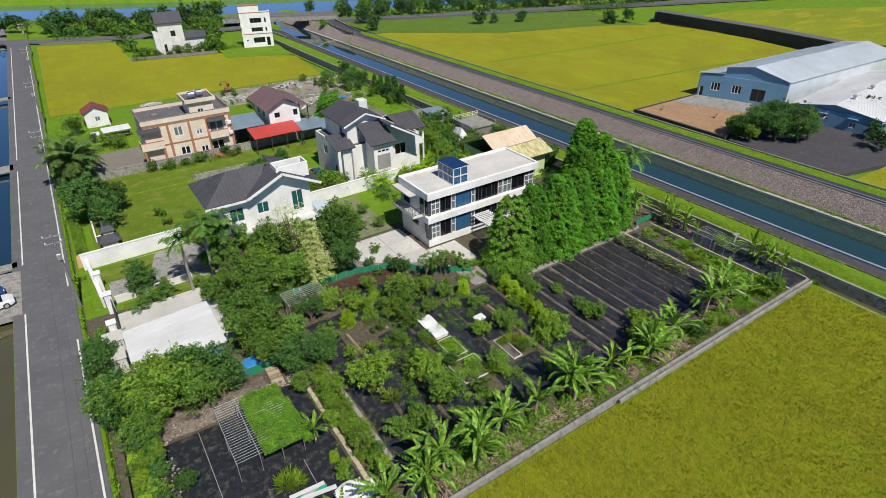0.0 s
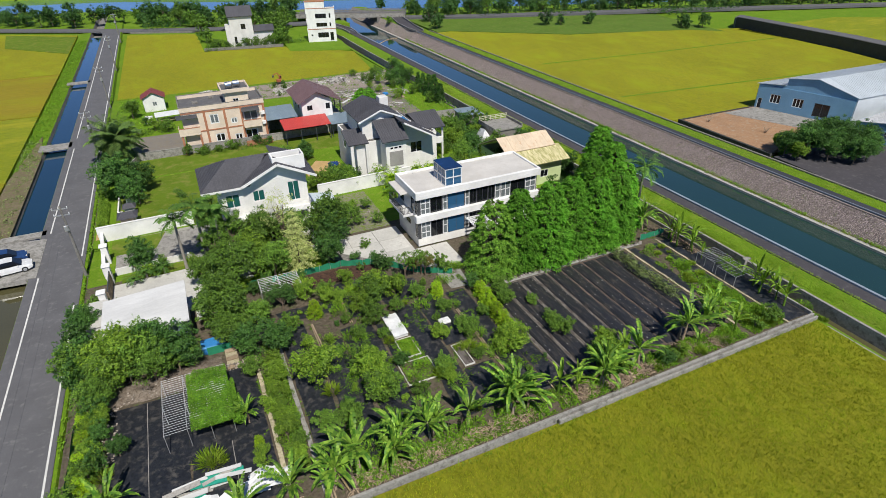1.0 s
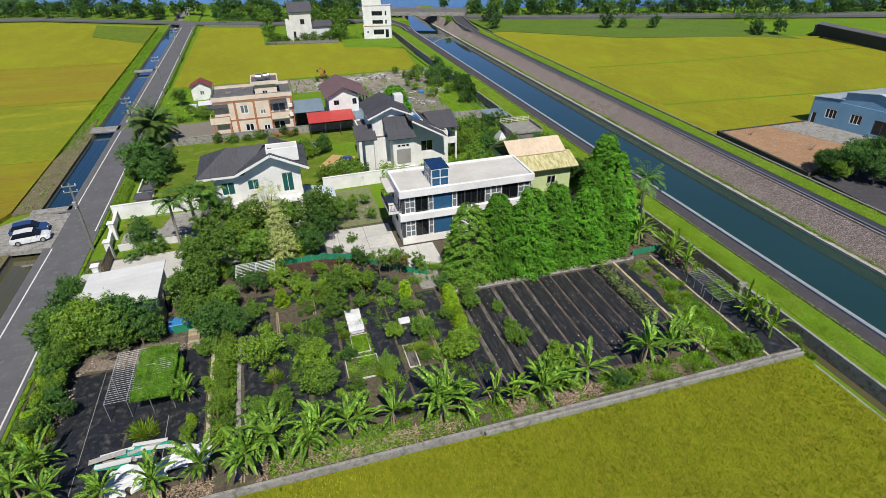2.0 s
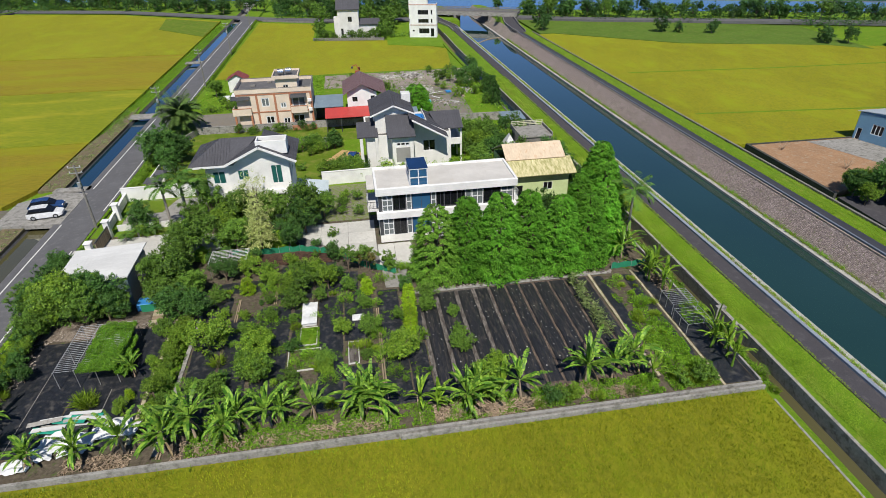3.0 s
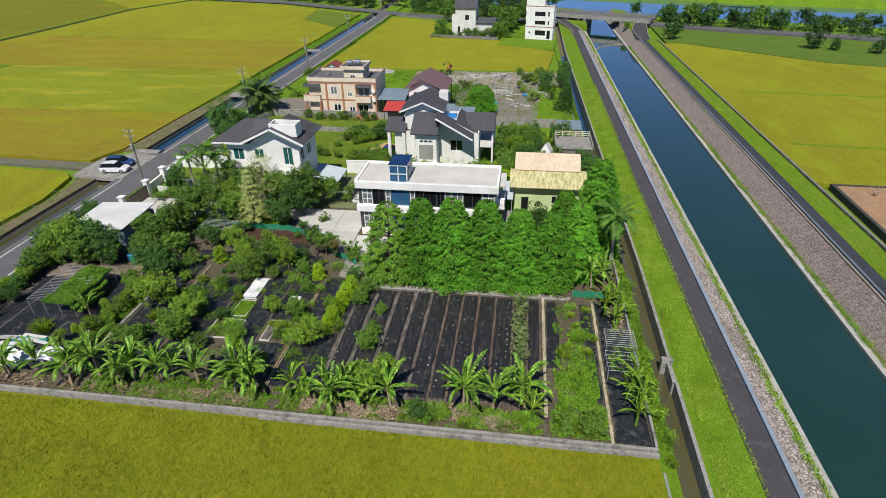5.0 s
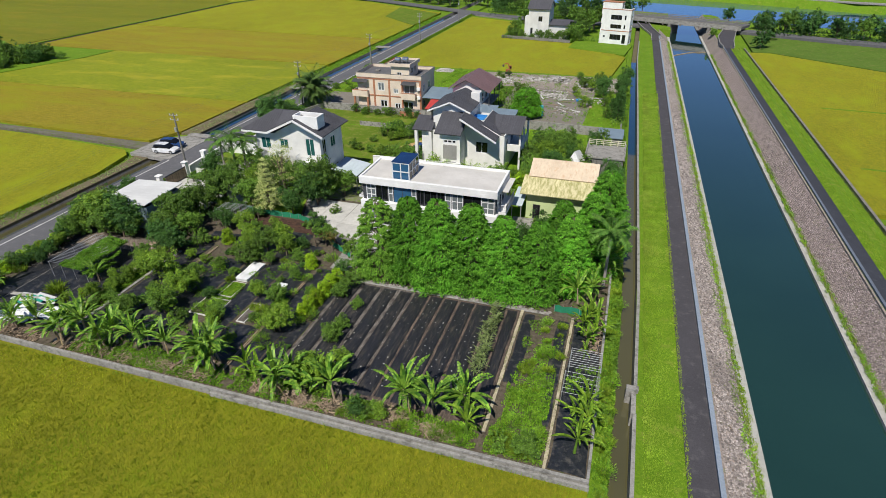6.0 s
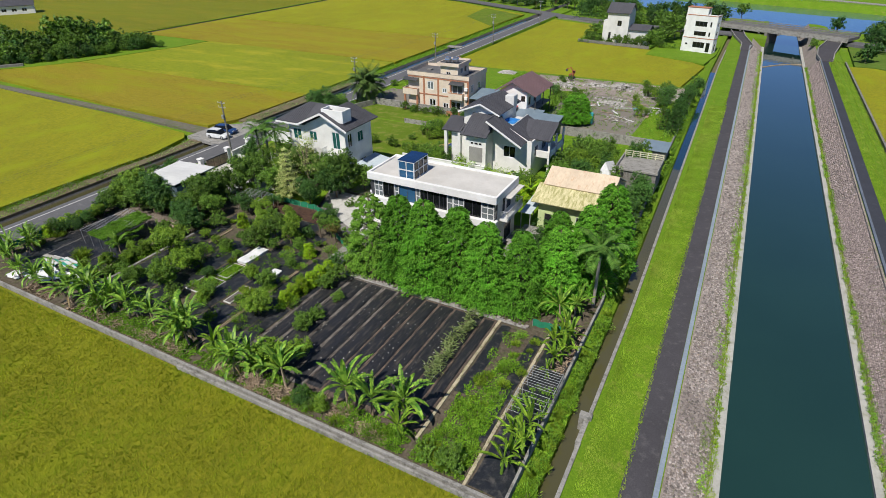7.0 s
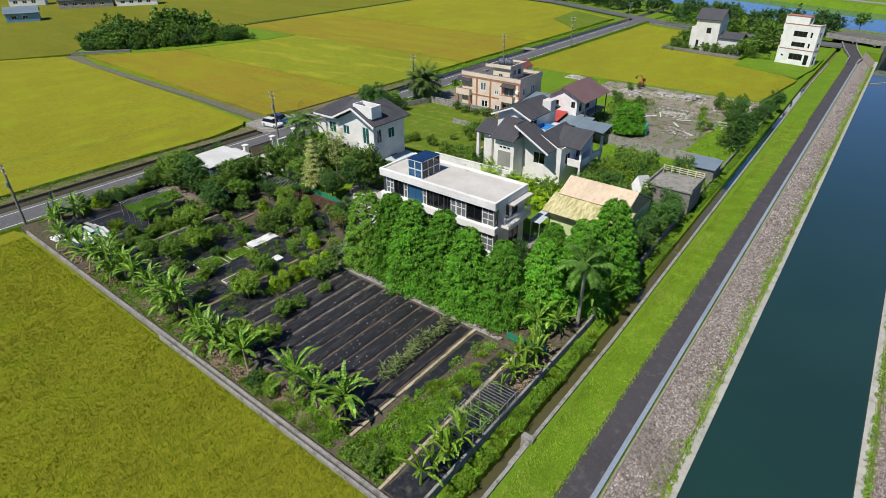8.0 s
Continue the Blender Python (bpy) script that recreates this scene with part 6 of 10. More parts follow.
wall(g, a, b, -0.6, 3.0, -0.2, [(4.6, 6.6, 1.2, 2.2), (10.4, 11.6, 0.6, 1.6)])
wall(g, b, fw(15.2, 40), -0.6, 3.0, -0.2)
wall(g, fw(15.2, 40), fw(0, 40), -0.6, 3.0, -0.2)
wall(g, fw(0, 40), a, -0.6, 3.0, -0.2)
g.add([(*fw(0, 0), 2.95), (*fw(15.2, 0), 2.95), (*fw(7.4, 0), 4.15), (*fw(0, 0.2), 2.95), (*fw(15.2, 0.2), 2.95), (*fw(7.4, 0.2), 4.15)], [(0, 1, 2), (5, 4, 3), (0, 3, 4, 1), (1, 4, 5, 2), (2, 5, 3, 0)])
part("wall", g, M["steel_blue"], fac2)
for u0, u1, z0, z1 in ((4.6, 6.6, 1.2, 2.2), (10.4, 11.6, 0.6, 1.6)):
    window(fac2, a, b, u0, u1, z0, z1, 2, 1, -0.1, "glass", "white_trim", 0.1)
for u in (5.6, 10.9):
    x, y = fw(u, -0.35)
    part("window_hood", Geo().box(x - 0.4, y - 0.9, 2.3, x + 0.25, y + 0.9, 2.38), M["steel_blue"], fac2)
roof_plane(fac2, (*fw(15.7, -0.4), 2.95), (*fw(15.7, 40), 2.95), (*fw(7.4, 40), 4.3), (*fw(7.4, -0.4), 4.3), "white_metal", 0.1, 0.6, 0.03)
roof_plane(fac2, (*fw(-0.4, 40), 2.95), (*fw(-0.4, -0.4), 2.95), (*fw(7.4, -0.4), 4.3), (*fw(7.4, 40), 4.3), "white_metal", 0.1, 0.6, 0.03)
for u, v in ((8.2, 6.5), (8.0, 17.0)):
    x, y = fw(u, v)
    part("roof_vent", Geo().tube([(x, y, 4.1), (x, y, 4.75)], [0.25, 0.25], 10).tube([(x, y, 4.75), (x, y, 5.0), (x, y, 5.15)], [0.42, 0.42, 0.1], 10), M["steel"], fac2)
g = Geo()
for k in range(9):
    x, y = fw(4.2 + 0.1 * (k % 2), -1.6)
    g.beam((x - 0.9, y - 0.3 * k, 0.1 + 0.24 * k), (x + 0.2, y - 0.3 * k, 0.1 + 0.24 * k), 0.26, 0.05)
for dx in (-0.9, 0.2):
    x, y = fw(4.2, -1.6)
    g.beam((x + dx, y + 0.2, 0.0), (x + dx, y - 2.7, 2.3), 0.06, 0.2)
    g.beam((x + dx, y + 0.2, 0.9), (x + dx, y - 2.7, 3.2), 0.05, 0.05)
solid("metal_stair", g, M["white_trim"], "white steel outdoor stair before the workshop", "stair")
g = Geo()
g.prism([(35.6, 53.2), (55.8, 53.0), (60.5, 36.5), (52, 38), (35.4, 32.8)], -0.8, 0.1)
setting("ground_earth_pad", g, M["earth"], "bare reddish-brown earth pad", "ground")
g = Geo()
g.prism([(46.5, 52.8), (55.6, 52.7), (60.3, 36.8), (52.5, 37.6)], 0.05, 0.14)
setting("pavement_factory", g, M["concrete"], "concrete apron in front of the factory", "pavement")
g = Geo()
g.prism([(35.0, 53.6), (35.5, 53.6), (35.3, 32.4), (34.8, 32.4)], -0.9, 0.3).prism([(35.5, 53.6), (55.8, 53.3), (55.8, 53.05), (35.5, 53.3)], -0.9, 0.25)
setting("wall_pad", g, M["black_wall"], "dark stained retaining wall of the earth pad", "wall")
for x, y in ((39.5, 50.0), (43.8, 40.5)):
    grove = Geo()
    for k in range(9):
        an = k * 2.4
        grove.tube([(x, y, 0.1), (x + 0.5 * math.cos(an), y + 0.5 * math.sin(an), 1.0), (x + 1.2 * math.cos(an), y + 1.2 * math.sin(an), 1.3 + 0.1 * k)], [0.05, 0.03, 0.01], 4)
    solid("dry_shrub", grove, M["straw"], "dry leafless shrub on bare earth", "shrub", "dry shrubs")
g = Geo()
g.prism([(33.9, 12.5), (62, 6), (66, 20), (57, 31), (35, 31.8)], -0.8, -0.05)
setting("ground_workshop_yard", g, M["dark_asphalt"], "dark grey yard before the workshop", "ground")
g = Geo()
g.prism([(130.4, 123.0), (131.2, 123.0), (128.0, 82), (122.0, 50), (150, 30), (149, 29.4), (121.2, 50), (127.2, 82)], -0.8, 3.3)
setting("wall_embankment", g, M["black_wall"], "dark stained embankment wall", "wall")
g = Geo()
g.prism([(131.2, 124.5), (138.0, 128.0), (135.0, 82), (128.5, 53), (122.0, 50.2), (128.0, 82)], -0.8, 2.9)
setting("road_embankment_top", g, M["asphalt"], "asphalt road on top of the embankment", "road")


# ---------------------------------------------------------------- farmsteads beyond the fields
def farmstead(at, turn, L, D, h, roof_m, wall_m, label):
    """A long low house with gable roof and a row of windows, turned about its first corner."""
    t = thing("farmhouse", (0, 0, 0), label, "house", "farmhouses")
    g = Geo()
    holes = [(2.0 + 4.0 * i, 4.0 + 4.0 * i, 1.0, 2.4) for i in range(int((L - 3) / 4))]
    wall(g, (0, 0), (L, 0), -0.75, h, 0.25, holes)
    wall(g, (L, 0), (L, D), -0.75, h, 0.25)
    wall(g, (L, D), (0, D), -0.75, h, 0.25)
    wall(g, (0, D), (0, 0), -0.75, h, 0.25)
    part("wall", g, M[wall_m], t)
    for hh in holes:
        window(t, (0, 0), (L, 0), *hh, 2, 1, 0.08, "dark_glass", "white_trim", 0.12)
    roof_plane(t, (-0.5, -0.6, h - 0.1), (L + 0.5, -0.6, h - 0.1), (L + 0.5, D / 2, h + 2.2), (-0.5, D / 2, h + 2.2), roof_m)
    roof_plane(t, (L + 0.5, D + 0.6, h - 0.1), (-0.5, D + 0.6, h - 0.1), (-0.5, D / 2, h + 2.2), (L + 0.5, D / 2, h + 2.2), roof_m)
    for x in (0.0, L - 0.2):
        part("gable", Geo().add([(x, 0, h), (x, D, h), (x, D / 2, h + 2.1), (x + 0.2, 0, h), (x + 0.2, D, h), (x + 0.2, D / 2, h + 2.1)], [(0, 1, 2), (5, 4, 3), (0, 3, 4, 1), (1, 4, 5, 2), (2, 5, 3, 0)]), M[wall_m], t)
    t.matrix_basis = pose(at[0], at[1], 0, 0, 0, turn)


farmstead((-287, 68), 68, 12, 9, 3.4, "blue_metal", "steel_blue", "small house with blue-grey metal roof among fields")
farmstead((-319, 101), 60, 24, 9, 3.6, "roof_dark", "concrete", "long low house with dark tiled roof")
farmstead((-306, 123), 60, 19, 9, 3.6, "roof_dark", "ivory", "long pale house with dark tiled roof")
farmstead((-352, 90), 62, 16, 9, 4.2, "pale_metal", "white", "pale house with light metal roof")
setting("field_dike", Geo().prism([(-198.6, 123), (-197.6, 123), (-197.8, 195), (-198.8, 236), (-184.6, 279), (-185.8, 279.5), (-200, 236), (-199, 195)], -0.8, 0.2), M["grass"], "low overgrown dike between paddies", "dike")
# no channel is cut here: a dark strip paints its shaded hollow
setting("field_channel", Geo().prism([(-197.4, 123), (-196.6, 123), (-196.8, 195), (-197.8, 236), (-183.6, 279), (-184.4, 279.3), (-198.6, 236), (-197.6, 195)], -0.8, -0.05), M["dark_asphalt"], "flat strip for an irrigation channel, its shade put into the dark colour", "channel")
setting("track_edge", Geo().prism([(-190.5, 54.6), (-180.0, 68.4), (-180.6, 69.0), (-191.4, 55.2)], -0.8, 0.5), M["old_concrete"], "low dark retaining wall beside the wood", "wall")

# dark-capped garden piers beside the lawn
for x, y, w, h in ((-64.9, 61.7, 0.7, 1.2), (-64.8, 57.6, 0.9, 1.3), (-64.9, 54.2, 1.3, 1.5)):
    pier = thing("garden_pier", (x, y, 0), "short rendered pier with dark tiled cap", "pier", "garden piers")
    part("shaft", Geo().box(x - w * 0.7, y - w * 0.7, 0, x + w * 0.7, y + w * 0.7, h, 0.03), M["grey_wall"], pier)
    c = Geo()
    c.add([(x - w, y - w, h), (x + w, y - w, h), (x + w, y + w, h), (x - w, y + w, h), (x - w * 0.5, y, h + 0.5), (x + w * 0.5, y, h + 0.5)], [(3, 2, 1, 0), (0, 1, 5, 4), (1, 2, 5), (2, 3, 4, 5), (3, 0, 4)])
    part("cap", c, M["roof_dark"], pier)
setting("wall_lawn_west", Geo().box(-66.4, 57.0, 0, -66.2, 62.4, 0.9, 0.02).box(-66.2, 57.0, 0, -65.7, 57.2, 0.9, 0.02), M["ivory"], "low cream lawn wall", "wall")


# ---------------------------------------------------------------- plants
def unit(a):
    return a / np.maximum(np.linalg.norm(a, axis=1, keepdims=True), 1e-6)


def cards(P, D, N, L, W, fold=0.12):
    """Folded leaf blades at P, along D, facing N, L long and W wide."""
    n = len(P)
    L, W = np.broadcast_to(L, n)[:, None], np.broadcast_to(W, n)[:, None]
    B = unit(np.cross(N, D))
    N2 = np.cross(D, B)
    a, c = P - D * L * 0.5, P + D * L * 0.5
    b = P + B * W * 0.5 + N2 * L * fold
    d = P - B * W * 0.5 + N2 * L * fold
    V = np.stack([a, b, c, d], 1).reshape(-1, 3)
    i = np.arange(n)[:, None] * 4
    F = np.concatenate([i + np.array([[0, 1, 2]]), i + np.array([[0, 2, 3]])], 0)
    return V, F


def darts(P, D, N, L, W):
    """Pointed single leaf blades at P, along D, facing N."""
    B = unit(np.cross(N, D)) * (W * 0.5)[:, None]
    D = D * (L * 0.5)[:, None]
    V = np.stack([P - D + B, P - D - B, P + D], 1).reshape(-1, 3)
    return V, np.arange(len(V)).reshape(-1, 3)


def ball_leaves(centres, radii, per, rng, L, W, up=0.5):
    """Leaves in loose clumps, thickest near the outside, with stray sprays beyond."""
    C = np.repeat(centres, per, 0)
    R = np.repeat(radii, per)
    d = unit(rng.normal(0, 1, (len(C), 3)) + np.array([0, 0, 0.25]))
    k = rng.uniform(0.35, 1.12, len(C)) ** 0.6 * np.where(rng.random(len(C)) < 0.08, 1.25, 1.0)
    P = C + d * (R * k)[:, None] * np.array([1.0, 1.0, 0.82])
    N = unit(d * 0.8 + np.array([0, 0, up]) + rng.normal(0, 0.5, d.shape))
    D = unit(np.cross(N, rng.normal(0, 1, d.shape)))
    D[:, 2] -= 0.25
    D = unit(D)
    return darts(P, D, N, L * rng.uniform(0.7, 1.3, len(C)), W * rng.uniform(0.7, 1.3, len(C)))


def merge(parts_):
    Vs, Fs, n = [], [], 0
    for V, F in parts_:
        Vs.append(V)
        Fs.append(F + n)
        n += len(V)
    return np.concatenate(Vs), np.concatenate(Fs)


def broadleaf(seed, H, R, clumps, per, leaf, trunk_h=0.3, wide=0.6, gap=0.35, bark="bark"):
    """A tree or bush of height H and crown radius R: trunk, limbs, and many small sprigs of leaves on uneven lobes."""
    rng = np.random.default_rng(seed)
    zc, rz = H * (1 + trunk_h) / 2, H * (1 - trunk_h) / 2
    clumps, per = clumps * 2, max(8, per // 2)
    lobes = 9
    ld = unit(rng.normal(0, 1, (lobes, 3)) * np.array([1, 1, 0.8]) + np.array([0, 0, 0.15]))
    lc = ld * rng.uniform(0.35, 0.62, (lobes, 1))
    lr = rng.uniform(0.40, 0.60, lobes)
    which = rng.integers(0, lobes, clumps)
    d = unit(rng.normal(0, 1, (clumps, 3)))
    k = rng.uniform(gap * 0.5, 1.0, clumps) ** 0.45 * rng.uniform(0.85, 1.18, clumps)
    C = (lc[which] + d * (lr[which] * k)[:, None]) * np.array([R, R, rz]) + np.array([0, 0, zc])
    low = C[:, 2] < H * trunk_h * 0.8
    C[low, 2] = H * trunk_h * 0.8 + np.abs(C[low, 2]) * 0.2
    rr = (0.07 + 0.11 * rng.uniform(0, 1, clumps)) * min(R, rz * 1.3) * wide * 1.9
    V, F = ball_leaves(C, rr, per, rng, leaf, leaf * 0.6)
    V[:, 2] = np.maximum(V[:, 2], 0.04)
    g = Geo()
    lean = rng.uniform(-0.06, 0.06, 2) * H
    top = Vector((lean[0], lean[1], zc))
    g.tube([(0, 0, -0.15), (lean[0] * 0.4, lean[1] * 0.4, zc * 0.5), top], [0.035 * H * 0.6 + 0.03, 0.025 * H * 0.6 + 0.02, 0.012 * H], 7)
    for c in lc * np.array([R, R, rz]) + np.array([0, 0, zc]):
        o = Vector((lean[0] * 0.4, lean[1] * 0.4, zc * rng.uniform(0.35, 0.7)))
        g.tube([o, o.lerp(Vector(c), 0.55) + Vector((0, 0, 0.04 * H)), Vector(c)], [0.012 * H + 0.01, 0.008 * H + 0.008, 0.006], 5, False)
    return g, V, F


def conifer(seed, H, R, clumps, per, leaf, droop=0.5, full=0.75, low=0.04):
    """A conical tree: feathery hanging sprays in many small clumps round the stem."""
    rng = np.random.default_rng(seed)
    g = Geo()
    g.tube([(0, 0, -0.15), (0, 0, H * 0.5), (0, 0, H * 0.96)], [0.028 * H, 0.016 * H, 0.02], 7)
    t = (np.arange(clumps) + rng.uniform(0, 1, clumps)) / clumps
    z = H * (low + (0.97 - low) * t ** 1.25)
    prof = R * (1 - (z / H)) ** full * (0.95 + 0.05 * np.sin(z * 2.1 + seed)) + 0.18
    a = np.arange(clumps) * 2.399 + rng.normal(0, 0.5, clumps)
    rad = prof * rng.uniform(0.35, 1.0, clumps) ** 0.4
    C = np.c_[np.cos(a) * rad, np.sin(a) * rad, z]
    size = (0.24 + 0.10 * R * (1 - t)) * rng.uniform(0.5, 1.25, clumps)
    for c in C[::4]:
        g.tube([(0, 0, max(0.3, c[2] - 0.15 * R)), tuple(c * np.array([0.6, 0.6, 1.0])), tuple(c)], [0.04, 0.025, 0.008], 4, False)
    CC, SS = np.repeat(C, per, 0), np.repeat(size, per)
    out = unit(np.c_[CC[:, :2], np.zeros(len(CC))])
    side = np.c_[-out[:, 1], out[:, 0], np.zeros(len(CC))]
    d = unit(rng.normal(0, 1, CC.shape)) * (SS * rng.uniform(0.3, 1.0, len(CC)) ** 0.5)[:, None]
    # sprays: wide, flat, hanging at the tip
    u, v, w = d[:, 0] * 1.25, d[:, 1] * 1.0, d[:, 2] * 0.5
    P = CC + out * u[:, None] + side * v[:, None] + np.array([0, 0, 1.0]) * (w - droop * 0.55 * np.maximum(u, -0.2))[:, None]
    D = unit(out * 0.8 + side * (v / SS)[:, None] * 0.8 + np.array([0, 0, -droop * 0.8]) + rng.normal(0, 0.3, CC.shape))
    N = unit(out * 0.5 + np.array([0, 0, 0.8]) + rng.normal(0, 0.55, CC.shape))
    L, W = (leaf * rng.uniform(0.6, 1.4, len(P)))[:, None], (leaf * 0.2 * rng.uniform(0.7, 1.3, len(P)))[:, None]
    B = unit(np.cross(N, D))
    V = np.stack([P - D * L * 0.5 + B * W, P - D * L * 0.5 - B * W, P + D * L * 0.5], 1).reshape(-1, 3)
    F = np.arange(len(V)).reshape(-1, 3)
    V[:, 2] = np.maximum(V[:, 2], 0.03)
    return g, V, F


def tiered(seed, H, R, tiers, leaf):
    """A cone of flat separate whorls of pale sprays on a bare lower stem."""
    rng = np.random.default_rng(seed)
    g = Geo()
    g.tube([(0, 0, -0.15), (0.05, 0, H * 0.5), (0, 0, H * 0.97)], [0.12, 0.08, 0.02], 7)
    out = []
    for k in range(tiers):
        t = k / (tiers - 1)
        z, r = H * (0.22 + 0.74 * t ** 0.92), R * (1 - t) ** 0.8 + 0.22
        arms = 9 if t < 0.7 else 6
        for i in range(arms):
            a = 6.283 * i / arms + k * 0.7 + rng.uniform(-0.2, 0.2)
            L = r * rng.uniform(0.75, 1.1)
            tip = np.array([math.cos(a) * L, math.sin(a) * L, z - 0.10 * L])
            g.tube([(0, 0, z), tuple(tip)], [0.03, 0.008], 4, False)
            n = int(54 * L) + 18
            u = rng.uniform(0.15, 1.0, n) ** 0.7
            C = np.array([0, 0, z]) + (tip - np.array([0, 0, z])) * u[:, None] + np.c_[rng.normal(0, 0.16, n), rng.normal(0, 0.16, n), rng.normal(0, 0.06, n)] * (0.5 + u[:, None])
            D = unit(np.c_[np.cos(a + rng.normal(0, 0.7, n)), np.sin(a + rng.normal(0, 0.7, n)), rng.normal(-0.25, 0.25, n)])
            N = unit(np.array([0, 0, 1.0]) + rng.normal(0, 0.4, C.shape))
            out.append(darts(C, D, N, leaf * rng.uniform(0.7, 1.4, n), leaf * 0.5 * rng.uniform(0.7, 1.3, n)))
    V, F = merge(out)
    return g, V, F


TEMPLATES = {}


def grow(kind, x, y, s=1.0, turn=None, z=0.0, label="", group=""):
    """Plants one of the kinds below at (x, y), s times its made size."""
    name, lab, cat, grp, makers = KINDS[kind]
    k = len([1 for q in PLANTED if q == kind])
    PLANTED.append(kind)
    rr = random.Random(1000 * len(PLANTED) + 7)
    turn = rr.uniform(0, 360) if turn is None else turn
    v = k % len(makers)
    if (kind, v) not in TEMPLATES:
        ob = makers[v](name)
        ob.matrix_basis = pose(x, y, z, 0, 0, turn) @ Matrix.Scale(s, 4)
        TEMPLATES[kind, v] = (ob, s)
    else:
        src, s0 = TEMPLATES[kind, v]
        ob = copy_thing(src, pose(x, y, z, 0, 0, turn) @ Matrix.Scale(s / s0, 4))
    return tagged(ob, label or lab, cat, group or grp)


PLANTED = []


def tree_maker(fn, leaf_mat, *args, bark="bark", **kw):
    def make(name):
        g, V, F = fn(*args, **kw)
        ob = new(name)
        ORIGIN[ob] = Vector((0, 0, 0))
        part("trunk", g, M[bark], ob)
        c = new("crown", np_mesh("crown", V, F, M[leaf_mat]))
        c.parent = ob
        return ob
    return make


# bananas: a sheathed stem and big arching blades, some of them torn
def banana_leaf(rng, L, W, lift, bend, torn):
    """A leaf along x: midrib and two wings; torn wings hang in separate strips."""
    n = 13 if torn else 9
    rib, wid = [], []
    x = z = 0.0
    ang = lift
    for i in range(n + 1):
        s = i / n
        rib.append((x, z))
        wid.append(0.025 if s < 0.12 else W * 0.5 * max(0.05, math.sin(math.pi * min(0.985, 0.1 + (s - 0.12) * 1.0))) ** 0.5)
        x += L / n * math.cos(ang)
        z += L / n * math.sin(ang)
        ang -= bend / n * (0.35 + 1.3 * s)
    pts, faces = [], []
    for i in range(n):
        (xa, za), (xb, zb) = rib[i], rib[i + 1]
        for s in (-1, 1):
            wa, wb = wid[i], wid[i + 1]
            da, db = 0.22 * wa, 0.22 * wb
            if torn and i > 1:
                k, drop, ahead = rng.uniform(0.75, 1.15), rng.uniform(-0.1, 0.55), rng.uniform(0.1, 0.5)
                wa, wb, da, db = wa * k, wb * k * rng.uniform(0.8, 1.0), da - drop * wa, db - drop * wb
                xb2, zb2 = xa + (xb - xa) * 0.86, za + (zb - za) * 0.86
            else:
                ahead, xb2, zb2 = 0.12, xb, zb
            j = len(pts)
            pts += [(xa, 0, za), (xb2, 0, zb2), (xb2 + ahead * wb, s * wb, zb2 + db), (xa + ahead * wa, s * wa, za + da)]
            faces.append((j, j + 1, j + 2, j + 3))
    return pts, faces


def banana_maker(seed, H, leaves, dark=False, stems=1):
    def make(name):
        rng = random.Random(seed)
        ob = new(name)
        ORIGIN[ob] = Vector((0, 0, 0))
        for k in range(stems):
            hk = H * (1.0 if k == 0 else rng.uniform(0.5, 0.8))
            ox, oy = (0, 0) if k == 0 else (rng.uniform(-0.6, 0.6), rng.uniform(-0.6, 0.6))
            lean = (ox + rng.uniform(-0.25, 0.25), oy + rng.uniform(-0.25, 0.25))
            top = (lean[0], lean[1], hk * 0.55)
            g = Geo()
            g.tube([(ox, oy, -0.1), ((ox + lean[0]) / 2, (oy + lean[1]) / 2, hk * 0.25), top], [0.13, 0.1, 0.06], 8)
            part("pseudostem", g, M["straw"] if not dark else M["leaf_mid"], ob)
            m = leaves if k == 0 else leaves - 3
            for i in range(m):
                dry = i >= m - 2 and not dark
                L = hk * rng.uniform(0.5, 0.88) * (0.7 if dry else 1)
                lift = radians(rng.uniform(88, 100)) if i == 0 else radians(rng.uniform(20, 84)) if not dry else radians(rng.uniform(-75, -35))
                bend = radians(rng.uniform(-5, 20)) if i == 0 else radians(rng.uniform(40, 135)) if not dry else radians(20)
                p, f = banana_leaf(rng, L, L * (rng.uniform(0.12, 0.17) if not dry else 0.08), lift, bend, rng.random() < (0.25 if dark else 0.5))
                a = i * 2.4 + rng.uniform(-0.5, 0.5) + k
                ca, sa = math.cos(a), math.sin(a)
                q = Geo()
                q.add([(top[0] + X * ca - Y * sa, top[1] + X * sa + Y * ca, max(0.04, top[2] - 0.1 + Z)) for X, Y, Z in p], f)
                lf = new("leaf", mesh_of("leaf", q.v, q.f, M["banana_dry"] if dry else (M["banana"] if not dark else M["leaf_bright"]), False, False))
                lf.parent = ob
        return ob
    return make


# palms: trunk and arching fronds of many leaflets
def frond(rng, L, lift, bend, pairs, leaflet, spread=1.0):
    P, D, N = [], [], []
    x = z = 0.0
    ang = lift
    spine = [(0, 0, 0)]
    for i in range(pairs):
        s = i / pairs
        x += L / pairs * math.cos(ang)
        z += L / pairs * math.sin(ang)
        ang -= bend / pairs * (0.5 + s)
        spine.append((x, 0, z))
        if s > 0.1:
            l = leaflet * math.sin(math.pi * (0.15 + 0.8 * s)) * rng.uniform(0.8, 1.1)
            for side in (-1, 1):
                d = np.array([0.5, side * spread, -0.35 + rng.uniform(-0.15, 0.15)])
                d /= np.linalg.norm(d)
                P.append(np.array([x, 0, z]) + d * l * 0.5)
                D.append(d)
                N.append(np.array([0.1, 0, 1.0]))
    V, F = cards(np.array(P), np.array(D), np.array(N), np.array([leaflet] * len(P)), np.array([leaflet * 0.15] * len(P)), 0.02)
    return spine, V, F


